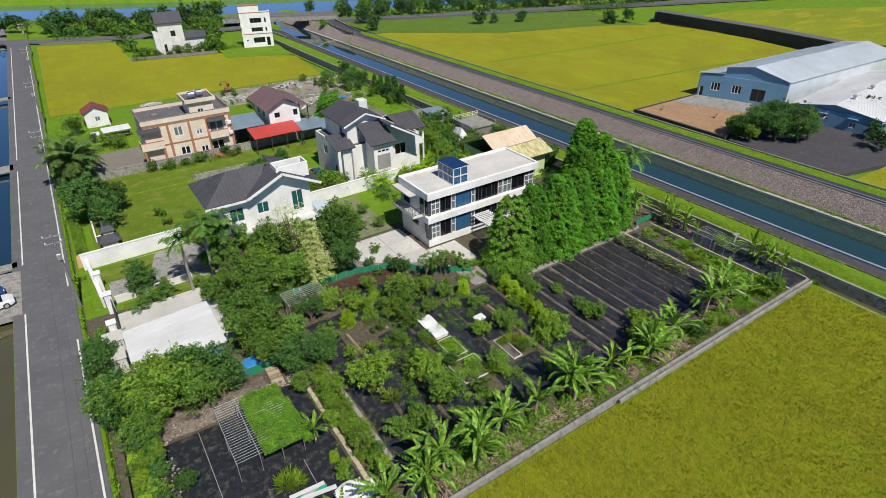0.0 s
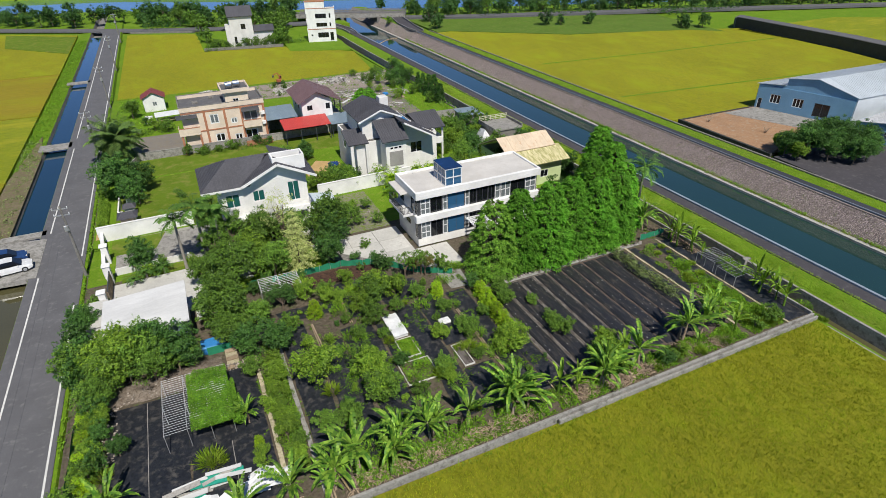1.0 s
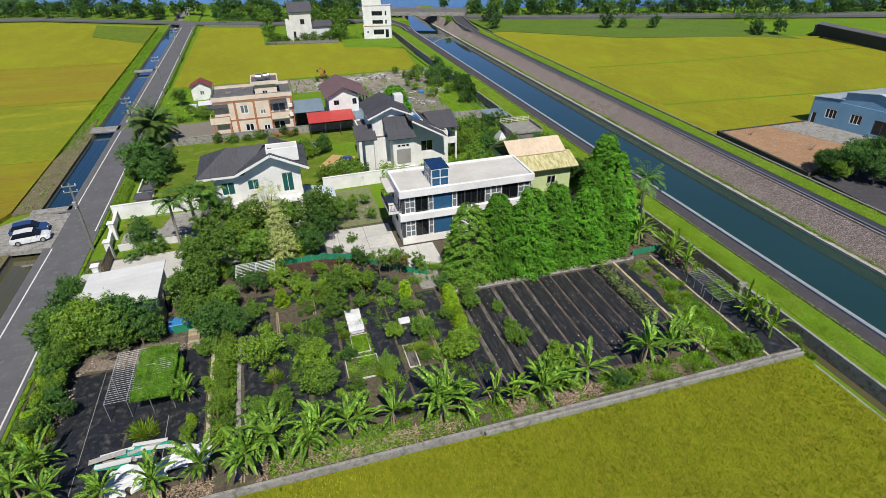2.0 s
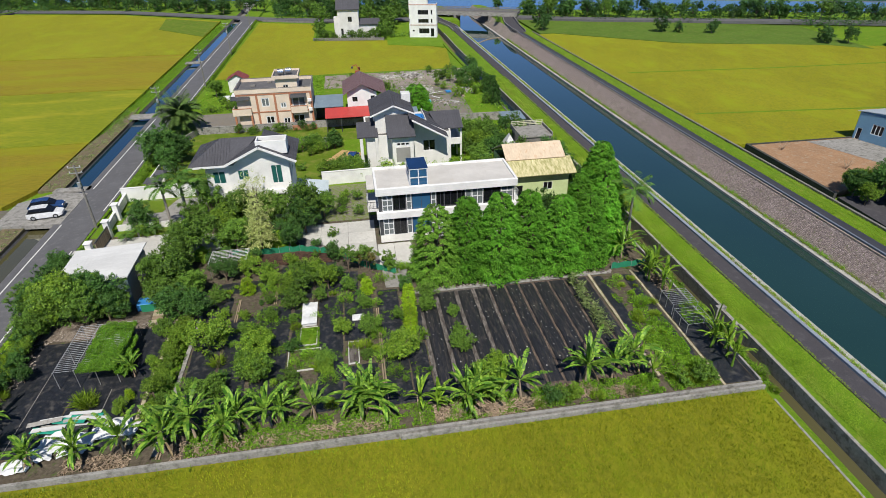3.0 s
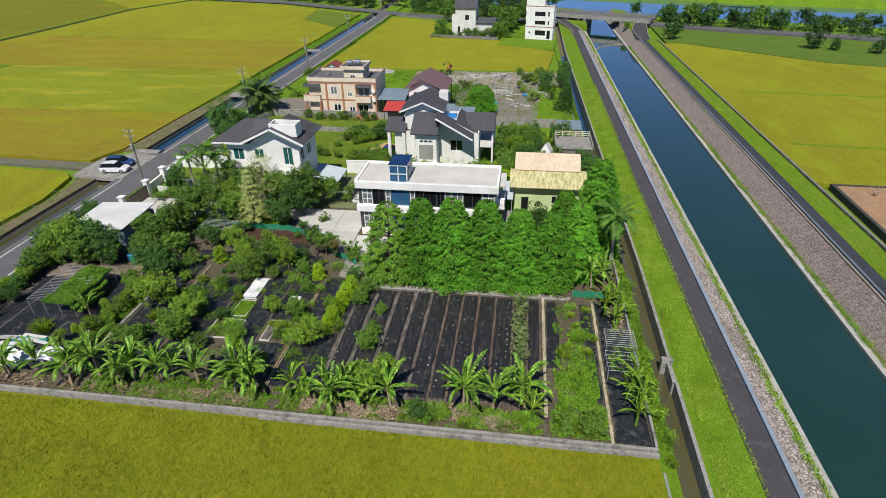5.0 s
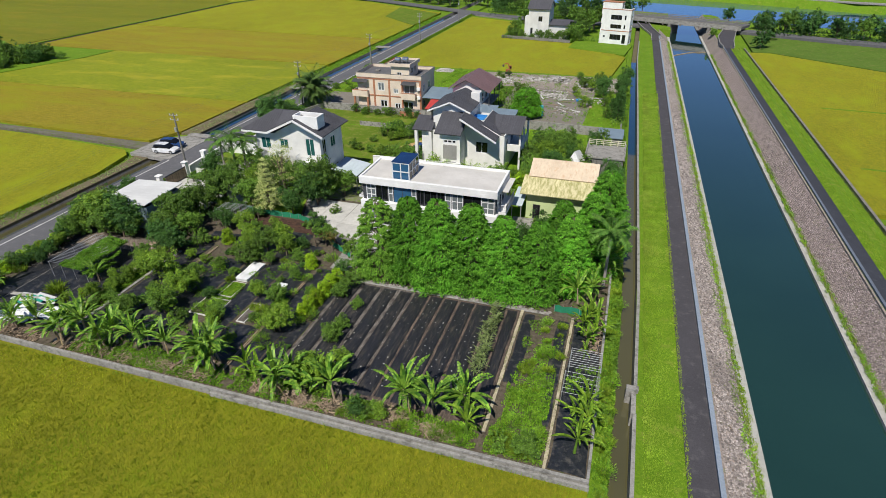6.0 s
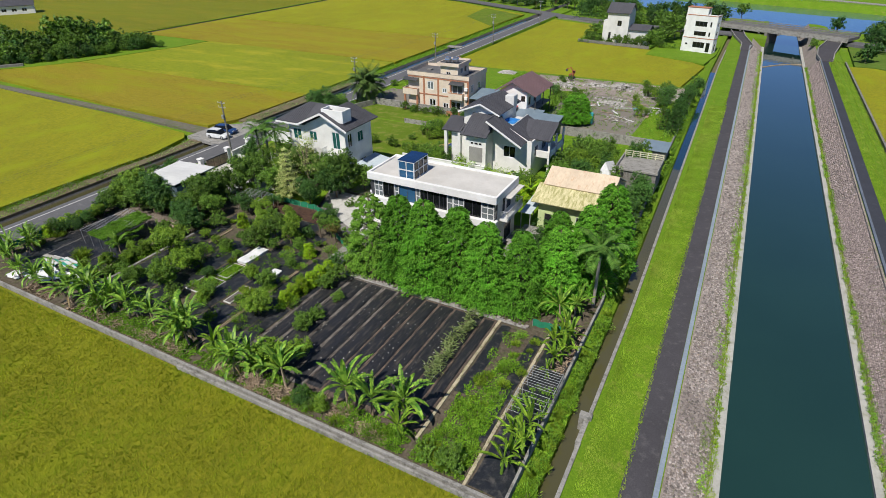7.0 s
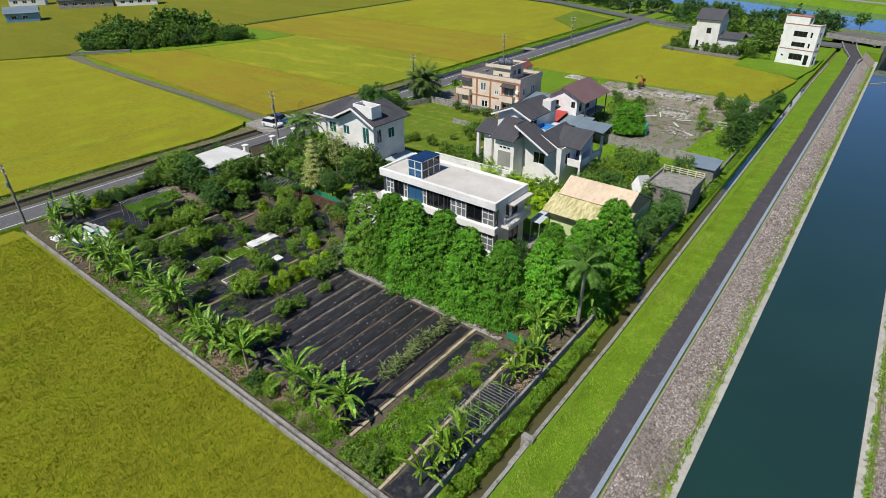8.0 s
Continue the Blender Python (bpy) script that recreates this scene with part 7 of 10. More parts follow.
def tuft(seed, H, R, blades_, L):
    """A tussock of arching blades with a short crown of stems."""
    rng = np.random.default_rng(seed)
    n = blades_
    a = rng.uniform(0, 6.283, n)
    r = R * rng.uniform(0, 1, n) ** 0.6
    lean = rng.uniform(0.1, 0.9, n)
    D = unit(np.c_[np.cos(a) * lean, np.sin(a) * lean, rng.uniform(0.3, 1.0, n)])
    P = np.c_[np.cos(a) * r * 0.7, np.sin(a) * r * 0.7, np.zeros(n)] + D * (H * rng.uniform(0.25, 0.75, n))[:, None]
    N = unit(np.cross(D, rng.normal(0, 1, D.shape)))
    V, F = cards(P, D, N, L * rng.uniform(0.6, 1.3, n), 0.05, 0.05)
    V[:, 2] = np.maximum(V[:, 2], 0.02)
    g = Geo()
    for k in range(5):
        g.tube([(0.1 * math.cos(k * 1.3), 0.1 * math.sin(k * 1.3), -0.05), (0.2 * math.cos(k * 1.3), 0.2 * math.sin(k * 1.3), H * 0.5)], [0.02, 0.008], 5)
    return g, V, F


def palm_maker(seed, H, fronds, L, leaf_mat, trunk_r=0.16, pairs=22, leaflet=0.75, shaft=True, lifts=(-20, 75), bend=(60, 110)):
    def make(name):
        rng = random.Random(seed)
        ob = new(name)
        ORIGIN[ob] = Vector((0, 0, 0))
        lean = rng.uniform(-0.03, 0.03) * H
        part("trunk", Geo().tube([(0, 0, -0.1), (lean * 0.3, 0, H * 0.15), (lean * 0.7, 0, H * 0.6), (lean, 0, H * 0.86 if shaft else H * 0.98)], [trunk_r * 1.35, trunk_r * 1.05, trunk_r, trunk_r * 0.85], 10), M["palm_bark"], ob)
        if shaft:
            part("crownshaft", Geo().tube([(lean, 0, H * 0.85), (lean, 0, H * 0.93), (lean, 0, H)], [trunk_r * 0.95, trunk_r * 0.85, trunk_r * 0.4], 10), M["leaf_mid"], ob)
        for i in range(fronds):
            t = i / max(1, fronds - 1)
            sp, V, F = frond(rng, L * rng.uniform(0.85, 1.1), radians(lifts[0] + (lifts[1] - lifts[0]) * t), radians(rng.uniform(*bend)), pairs, leaflet)
            a = i * 2.4
            ca, sa = math.cos(a), math.sin(a)
            Rz = np.array([[ca, sa, 0], [-sa, ca, 0], [0, 0, 1]])
            o = np.array([lean, 0, H * 0.98])
            q = Geo()
            q.tube(sp[::3], [0.035 * (1 - j / len(sp[::3])) + 0.008 for j in range(len(sp[::3]))], 4, False)
            SV = np.array([tuple(p) for p in q.v])
            tri = np.array([f[:3] for f in q.f] + [(f[0], f[2], f[3]) for f in q.f])
            V2, F2 = merge([(SV, tri), (V, F)])
            fo = new("frond", np_mesh("frond", V2 @ Rz + o, F2, M[leaf_mat]))
            fo.parent = ob
        return ob
    return make


T = tree_maker
KINDS = {
    "cypress": ("cypress_tree", "bright green feathery conical cypress tree in a row", "tree", "cypress row", [T(conifer, "cypress", 11 + i, 10.0, 3.15, 1150, 36, 0.26, 0.34, 0.5) for i in range(4)]),
    "dark_tree": ("broadleaf_tree", "dense dark green broadleaf garden tree", "tree", "garden trees", [T(broadleaf, "leaf_dark", 31 + i, 5.0, 2.4, 100, 78, 0.2, trunk_h=0.12) for i in range(3)]),
    "mid_tree": ("broadleaf_tree", "leafy mid-green broadleaf garden tree", "tree", "garden trees", [T(broadleaf, "leaf_mid", 41 + i, 5.0, 2.4, 100, 78, 0.2, trunk_h=0.1) for i in range(4)]),
    "bright_tree": ("broadleaf_tree", "bright green leafy garden tree", "tree", "garden trees", [T(broadleaf, "leaf_bright", 51 + i, 4.0, 2.1, 100, 86, 0.17, trunk_h=0.08) for i in range(3)]),
    "open_tree": ("young_tree", "slender young tree with sparse mid-green crown", "tree", "garden trees", [T(broadleaf, "leaf_mid", 61 + i, 5.5, 1.7, 34, 90, 0.17, trunk_h=0.3, gap=0.5) for i in range(3)]),
    "pale_conifer": ("variegated_tree", "pale cream-green variegated conical tree", "tree", "", [T(tiered, "leaf_pale", 71, 8.4, 1.9, 10, 0.2)]),
    "round_tree": ("round_tree", "neat dense bright green round-crowned tree in the yard", "tree", "", [T(conifer, "cypress", 73, 6.6, 3.8, 900, 44, 0.3, 0.12, 0.32, 0.1)]),
    "slim_conifer": ("slim_conifer", "slender dark green conifer beside the ditch", "tree", "slender conifers", [T(conifer, "leaf_dark", 77 + i, 5.0, 1.15, 130, 40, 0.3, 0.15, 0.8) for i in range(2)]),
    "pale_tree": ("pale_tree", "airy pale yellowish-green tree before the villa", "tree", "garden trees", [T(broadleaf, "leaf_pale", 75, 8.4, 2.6, 46, 40, 0.15, trunk_h=0.3, gap=0.55)]),
    "bush_mid": ("fruit_bush", "rounded mid-green fruit bush on black weed mat", "bush", "orchard bushes", [T(broadleaf, "leaf_mid", 81 + i, 2.3, 1.22, 66, 76, 0.11, trunk_h=0.05) for i in range(4)]),
    "bush_bright": ("fruit_tree", "rounded bright yellow-green fruit tree on black weed mat", "fruit tree", "orchard bushes", [T(broadleaf, "leaf_bright", 91 + i, 2.3, 1.22, 66, 76, 0.11, trunk_h=0.05) for i in range(4)]),
    "bush_dark": ("fruit_bush", "rounded dark green fruit bush on black weed mat", "bush", "orchard bushes", [T(broadleaf, "leaf_dark", 101 + i, 2.2, 1.2, 66, 76, 0.11, trunk_h=0.05) for i in range(3)]),
    "bush_yellow": ("golden_bush", "trimmed golden yellow-green ornamental bush", "bush", "golden bushes", [T(conifer, "leaf_yellow", 111 + i, 2.1, 0.6, 130, 40, 0.12, 0.05, 0.42, 0.06) for i in range(3)]),
    "bush_red": ("young_tree", "small young tree with reddish new leaves", "tree", "", [T(broadleaf, "leaf_red", 121, 3.2, 1.4, 30, 90, 0.13, trunk_h=0.28)]),
    "shrub": ("shrub", "low leafy green shrub", "shrub", "shrubs", [T(broadleaf, "leaf_mid", 131 + i, 1.4, 1.0, 28, 60, 0.14, trunk_h=0.02) for i in range(3)]),
    "small_mid": ("small_tree", "small leafy mid-green tree among shrubs", "tree", "small trees", [T(broadleaf, "leaf_mid", 231 + i, 5.0, 2.4, 48, 36, 0.29, trunk_h=0.06) for i in range(4)]),
    "small_bright": ("small_tree", "small leafy bright green tree among shrubs", "tree", "small trees", [T(broadleaf, "leaf_bright", 241 + i, 4.4, 2.3, 48, 36, 0.28, trunk_h=0.04) for i in range(4)]),
    "small_dark": ("small_tree", "small dense dark green tree among shrubs", "tree", "small trees", [T(broadleaf, "leaf_dark", 251 + i, 5.0, 2.3, 48, 36, 0.29, trunk_h=0.06) for i in range(3)]),
    "tuft": ("grass_tussock", "tall tussock of rank green grass between beds", "grass", "tussocks", [T(tuft, "blade", 261 + i, 0.9, 0.6, 260, 0.6) for i in range(3)]),
    "grey_bush": ("herb_bush", "straggly grey-green herb bush in the garden", "bush", "herb bushes", [T(tuft, "bank_weed", 271 + i, 1.3, 0.6, 420, 0.3) for i in range(3)]),
    "weeping": ("weeping_conifer", "pale green weeping conifer with hanging sprays", "tree", "", [T(conifer, "weeping", 17, 10.0, 3.5, 680, 80, 0.2, 0.5, 0.42)]),
    "far_tree": ("riverside_tree", "dark green broadleaf tree by the river road", "tree", "riverside trees", [T(broadleaf, "leaf_wood", 141 + i, 7.0, 3.8, 38, 30, 0.64, trunk_h=0.02) for i in range(4)]),
    "far_mid": ("field_tree", "mid-green broadleaf tree among the fields", "tree", "field trees", [T(broadleaf, "leaf_mid", 151 + i, 7.0, 3.8, 38, 30, 0.62, trunk_h=0.0) for i in range(3)]),
    "banana": ("banana_plant", "banana plant with large torn bright green leaves", "banana plant", "banana plants", [banana_maker(161 + i, 4.0, 18, False, 1 + i % 3) for i in range(8)]),
    "banana_dark": ("banana_plant", "young banana plant with broad deep green leaves", "banana plant", "banana plants", [banana_maker(171 + i, 2.6, 9, True) for i in range(2)]),
    "royal_palm": ("royal_palm", "slender royal palm with smooth grey trunk", "palm", "palms", [palm_maker(181 + i, 7.0, 13, 2.4, "palm") for i in range(2)]),
    "date_palm": ("date_palm", "stout date palm with dense grey-green crown", "palm", "", [palm_maker(191, 3.2, 64, 3.6, "date", 0.38, 30, 0.95, False, (-50, 85), (40, 90))]),
    "coconut": ("coconut_palm", "tall palm with drooping green fronds and dry skirt", "palm", "", [palm_maker(195, 8.0, 17, 3.4, "palm", 0.17, 26, 0.85, True, (-35, 80), (50, 95))]),
    "fan_palm": ("ornamental_palm", "low yellowish-green clumping palm", "palm", "low palms", [palm_maker(201 + i, 1.2, 22, 2.0, "leaf_yellow", 0.14, 16, 0.55, False, (0, 85), (50, 100)) for i in range(2)]),
    "low_palm": ("young_palm", "low young palm with arching green fronds", "palm", "low palms", [palm_maker(205, 1.0, 14, 1.5, "palm", 0.12, 14, 0.45, False, (5, 80), (60, 110))]),
}

grow("weeping", -25.6, 21.8, 0.93)
for x, y, h in ((-22.0, 22.2, 9.8), (-18.4, 21.4, 10.3), (-14.8, 22.2, 9.9), (-11.2, 21.4, 9.4), (-7.6, 22.2, 8.9), (-4.6, 24.6, 8.9), (-2.6, 29.2, 9.8), (-1.6, 33.6, 10.6), (-6.0, 29.0, 8.4)):
    grow("cypress", x, y, h / 10.0)
def plant(kind, *spots):
    for x, y, s in spots:
        grow(kind, x, y, s)


plant("mid_tree", (-50.4, 37.2, 1.3), (-45.8, 38, 1.2), (-40.8, 66, 0.75), (-66.4, 70, 0.9), (-64.8, 106.8, 0.85), (-13.8, 53.2, 0.85))
plant("mid_tree", (-8.6, 53.6, 0.8), (-10.2, 63.6, 0.85), (-12, 66.5, 0.7), (-68.7, 21.8, 0.85), (-66.1, 18.8, 0.98), (-62.9, 20.4, 1.15), (-62.3, 18.8, 0.91), (-55.6, 24.0, 1.2), (-55.4, 27.2, 1.1), (-55, 20.7, 0.86), (-52.6, 22.8, 0.77), (-55.6, 41.5, 0.6), (-57, 35.3, 0.6))
plant("mid_tree", (-53.4, 31.0, 1.3), (-49.2, 31.4, 1.1), (-53.7, 44.2, 1.14), (-41.5, 36.4, 1.48), (-38.8, 39.2, 0.85), (-56.4, 33.2, 0.85), (-59.6, 20, 0.75), (-67.1, 17.3, 0.76))
plant("dark_tree", (-65.6, 63.6, 1.45), (-63.4, 65.2, 1.1), (-9.2, 33.4, 0.9), (-10.8, 31.4, 0.75), (-37.4, 66.6, 0.7), (-63.6, 60.8, 1), (-11.2, 56, 0.85), (-6.2, 106, 0.85), (-2, 118, 0.85), (-1.8, 112, 0.8), (-2.4, 106.5, 0.75), (-7.9, 59.4, 0.65), (-1.6, 53.8, 0.9), (-1.4, 50.4, 0.85), (-1, 46.4, 0.8))
plant("dark_tree", (-1.3, 40.8, 0.85), (-60.8, 20.6, 1.15), (-60.2, 19.1, 0.82), (-68.4, 29.8, 0.74), (-68.9, 29, 0.62), (-53.3, 18.8, 0.84), (-51.4, 18.3, 0.82), (-62.9, 41.4, 0.8), (-46.6, 43, 1.19), (-42.9, 31.4, 0.92), (-41.0, 35.1, 1.15), (-66.5, 13.9, 0.42), (-65.2, 11.3, 0.44))
plant("round_tree", (-20.2, 85.2, 0.9))
plant("slim_conifer", (-1.9, 100.5, 0.8), (-2.1, 97.2, 0.9), (-2.2, 93.6, 1.0), (-2.3, 90.2, 1.15), (-2.2, 87.2, 0.9), (-3.6, 89.0, 0.8))
plant("bright_tree", (-15.8, 49.4, 0.7), (-12.4, 60.4, 0.95), (-36.8, 53.2, 0.75), (-33.4, 52.4, 0.75), (-65.0, 20.4, 1.45), (-51, 36.3, 1.29), (-66.8, 15.2, 0.61), (-50.1, 33.5, 0.94), (-53, 29.9, 0.53))
plant("dark_tree", (37.0, 31.5, 0.9), (39.5, 29.5, 1.1), (42.5, 30.5, 1.2), (45.5, 31.0, 1.2), (48.5, 30.5, 1.1), (41.0, 26.5, 1.2), (44.5, 27.5, 1.3), (48.0, 26.5, 1.2), (43.0, 23.5, 1.0), (46.5, 23.5, 1.0))
plant("bright_tree", (38.0, 33.0, 0.9), (36.8, 29.0, 0.8), (40.5, 32.8, 0.9))
plant("open_tree", (-52.6, 37.4, 1.3), (-48.6, 39, 1.1), (-33.5, 24.8, 0.68), (-54.9, 36.2, 1.1), (-35.6, 24.6, 0.7), (-39.2, 39.4, 0.75))
plant("pale_conifer", (-46.2, 31.2, 1))
plant("pale_tree", (-46.6, 36.1, 1.1))
plant("royal_palm", (-58.5, 38.3, 1.0), (-56.0, 37.8, 1.18), (-54.1, 37.8, 1.1))
plant("date_palm", (-66.4, 80.4, 1.35))
plant("coconut", (-0.7, 25.4, 0.92))
plant("fan_palm", (-27.6, 49.6, 1.15), (-20.3, 48.8, 1.25), (-22.6, 49.8, 1.1), (-17.6, 48.4, 1.0), (-13.6, 50.4, 0.9), (-18.9, 47.4, 0.9), (-16.0, 47.2, 0.9), (-24.2, 47.8, 0.9), (-12.8, 47.0, 1.4), (-15.4, 46.2, 1.4), (-10.6, 48.4, 1.2))
plant("low_palm", (-62.9, 38.3, 1), (-61, 38.7, 0.9), (-64.2, 37.4, 0.8), (-28.8, 46.5, 1.1))
plant("bush_bright", (-54.9, 5.6, 0.75), (-24.4, 2.9, 1.5), (-49.2, 12.9, 1.96), (-44.4, 11.4, 1.56), (-52.8, 7, 1.08), (-52.6, 13.7, 1.22), (-46.8, 26.2, 1.31), (-39.1, 23.3, 1.42), (-42.2, 26.5, 0.97), (-36.4, 13.6, 0.71), (-31.7, 9.3, 0.91), (-52.3, 9, 0.77), (-53.6, 11, 0.74), (-48.8, 17.8, 0.66))
plant("bush_bright", (-30.8, 8.5, 1.49), (-22.7, 5.4, 1.1), (-43.8, 22.6, 0.87), (-37.8, 7.5, 0.65), (-46.5, 17.4, 0.59), (-34.4, 5.5, 0.63), (-16.6, 0.9, 0.68), (-24.4, 2.9, 1.3), (-23.2, 3.6, 1.1))
plant("bush_mid", (-27.3, 17.4, 1.1), (-27.5, 15.4, 0.95), (-24.8, 8.4, 0.9), (-24.9, 10.8, 0.75), (-24.9, 14.3, 0.6), (-44.1, 7.7, 1.59), (-41.3, 6.9, 0.81), (-49.5, 21.1, 1), (-43.8, 16.8, 0.81), (-46.4, 15.1, 0.63), (-40.7, 21.8, 1.58), (-41.2, 18.9, 1.23), (-38.7, 19.2, 0.82), (-35.8, 20.7, 0.89))
plant("bush_mid", (-33.7, 12.9, 1.01), (-34.3, 9.1, 0.56), (-37.9, 8.5, 0.97), (-44.1, 19.8, 0.6), (-49.8, 6.9, 0.9), (-47.7, 6.5, 1.04), (-54.1, 16.2, 1.03), (-27.6, 15.9, 0.61), (-25.2, 14, 0.49), (-25.1, 10.5, 0.57), (-25.1, 8.7, 0.65), (-30.7, 14.7, 0.66), (-4.8, 0.9, 0.93), (-41.5, 16, 0.57))
plant("bush_mid", (-33.7, 12.4, 1.01), (-34.2, 17.2, 0.79), (-44.7, 25.5, 0.91))
plant("bush_dark", (-49.6, 25.2, 1.44), (-41.2, 11.3, 0.75), (-37.3, 27.9, 1.17), (-29.6, 19.7, 0.87), (-18.8, 0.9, 0.82), (-37, 23.9, 0.87), (-50.3, 29.9, 0.9), (-48.7, 29.2, 0.75), (-47.4, 8, 0.74))
plant("bush_yellow", (-67.9, 15.7, 0.8), (-67.7, 13.4, 0.85), (-67.8, 11, 0.85), (-67.6, 8.8, 0.8), (-55, 7.6, 0.5), (-46.8, 22.3, 0.99), (-29.3, 18.1, 0.9), (-29.4, 16.6, 0.95), (-29.5, 15.2, 0.9), (-29.6, 13.8, 0.92), (-29.7, 12.4, 0.9), (-29.8, 11.2, 0.8), (-33.7, 20, 0.95))
plant("bush_dark", (-39.6, 31.2, 0.62), (-37.5, 30.0, 0.68), (-36.0, 28.3, 0.6), (-47.0, 29.2, 0.9), (-51.6, 29.0, 1.0))
plant("bush_bright", (-44.6, 24.3, 1.0), (-38.0, 21.6, 1.3), (-42.6, 21.0, 1.25), (-40.2, 23.6, 1.3), (-36.2, 13.2, 0.9), (-44.2, 8.2, 1.3), (-38.4, 8.0, 0.75), (-31.2, 8.2, 1.1), (-52.3, 16.4, 0.85), (-52.4, 14.2, 0.9), (-52.6, 11.4, 0.9), (-52.5, 4.4, 0.8))
plant("bush_mid", (-44.3, 12.2, 1.25), (-48.0, 6.4, 1.0), (-25.4, 9.2, 0.85), (-27.6, 15.4, 0.8))
plant("small_dark", (-69.0, 26.5, 0.8), (-68.8, 23.6, 0.85), (-68.2, 20.6, 0.8), (-64.4, 19.9, 0.8))
plant("bush_red", (-33.2, 24.4, 1), (-34.4, 25, 0.8))
plant("shrub", (-31.2, 24.6, 1.6), (-50.2, 57.2, 1), (-46.2, 58, 1.1), (-42.6, 57.4, 1), (-39, 56, 1.2), (-35.6, 54.6, 1.5), (-30.8, 51.9, 1.3), (-24.2, 49.8, 1.2), (-14.6, 47.6, 1.2), (-58, 60.2, 1), (-53.6, 78, 1.1), (-50.6, 78.2, 1), (-47.8, 78.4, 1.2), (-45, 78.6, 0.7))
plant("shrub", (-68, 15, 1), (-67.6, 12.6, 0.9), (-67.8, 9.8, 1), (-68, 34.4, 1.1), (-37.6, 33.8, 0.9), (-39.6, 29, 0.7), (-36.4, 40.2, 1), (-35.8, 43.6, 0.8), (-69, 30.6, 1.2), (-68.6, 95, 1.2), (-67.8, 99, 1), (-17.8, 1, 0.95), (-4.6, 0.9, 1.2), (-7, 0.8, 1))
plant("shrub", (-57.5, 57, 0.9), (-54.4, 57.4, 0.9), (-44.4, 62.6, 0.9))
plant("banana", (-53.6, 1.4, 0.85), (-50.6, 1.0, 0.95), (-50.0, 2.0, 0.8), (-48.4, 2.0, 1.05), (-45.6, 1.4, 0.85), (-45.0, 2.2, 0.95), (-42.4, 2.1, 0.9), (-41.6, 2.7, 0.7), (-38.9, 2.2, 0.8), (-34.9, 2.0, 1.05), (-34.1, 2.6, 0.95), (-33.4, 1.8, 0.85))
plant("banana", (-26.3, 1.2, 1.0), (-25.2, 1.9, 0.95), (-21.3, 1.7, 0.95), (-15.2, 2.4, 1.1), (-12.7, 2.4, 0.9), (-10.6, 3.4, 0.95), (-65.6, 5.6, 0.8), (-66.6, 3.8, 0.8), (-64.6, 2.6, 0.75), (-60.4, 1.4, 0.7), (-3, 21.6, 0.9), (-0.7, 28, 1.0), (-55.4, 10.3, 0.6), (-2, 23.2, 0.8), (-57.0, 1.4, 0.75))
plant("banana_dark", (-1.6, 18.4, 1.1), (-1, 17.4, 1.2), (-0.9, 15.2, 1.1), (-1.4, 14.6, 0.9), (-2.1, 16.4, 1.1), (-1.9, 17.6, 1.0), (-0.8, 6.2, 1.15), (-0.4, 4.4, 1.1), (-1.6, 4.8, 0.9), (-0.9, 3.2, 0.9), (-28.4, 1.6, 1), (-30.2, 1.9, 1.1), (-22.9, 2.3, 1.15), (-9.4, 1.2, 1.1))
plant("banana_dark", (-1.2, 2, 1.05), (-1.1, 5.2, 1.05), (-9.9, 2.9, 0.9), (-28.6, 1.2, 0.8), (0, 30.5, 1), (-1.6, 12.9, 0.7))


rr = random.Random(5)
for i in range(26):
    grow(rr.choice(("bush_mid", "bush_bright", "bush_dark", "shrub")), rr.uniform(-52.5, -28.5), rr.uniform(3.0, 24.0), rr.uniform(0.22, 0.42))
for x, y, s in ((-58.8, 7.6, 1.3), (-58.2, 7.2, 1.0), (-5.2, 0.9, 1.3), (-6.6, 1.2, 1.1), (-66.6, 6.8, 1.2), (-66.4, 9.4, 1.0)):
    grow("tuft", x, y, s)
for i in range(46):
    grow(rr.choice(("tuft", "grey_bush")), rr.uniform(-53, -28.5), rr.uniform(2.6, 25.0), rr.uniform(0.5, 1.15))
for i in range(26):
    grow(rr.choice(("tuft", "grey_bush", "tuft")), rr.uniform(-7.4, -3.6), rr.uniform(0.5, 17.5), rr.uniform(0.4, 0.9))
for i in range(16):
    grow(rr.choice(("tuft", "grey_bush")), rr.uniform(-28, -8), rr.uniform(0.2, 2.2), rr.uniform(0.5, 1.0))
for i in range(34):
    grow(rr.choice(("tuft", "grey_bush", "tuft")), rr.uniform(0.3, 1.3), rr.uniform(-1, 26), rr.uniform(0.4, 0.95), z=-0.65)
for i in range(12):
    grow(rr.choice(("bush_mid", "bush_bright")), rr.uniform(-53.0, -51.8), 4.0 + i * 1.1, rr.uniform(0.4, 0.75))

def thicket(*plots):
    for x0, x1, y0, y1, n, a, b in plots:
        for i in range(n):
            grow(rr.choice(("small_mid", "small_bright", "small_bright", "small_dark", "small_mid")), rr.uniform(x0, x1), rr.uniform(y0, y1), rr.uniform(a, b))


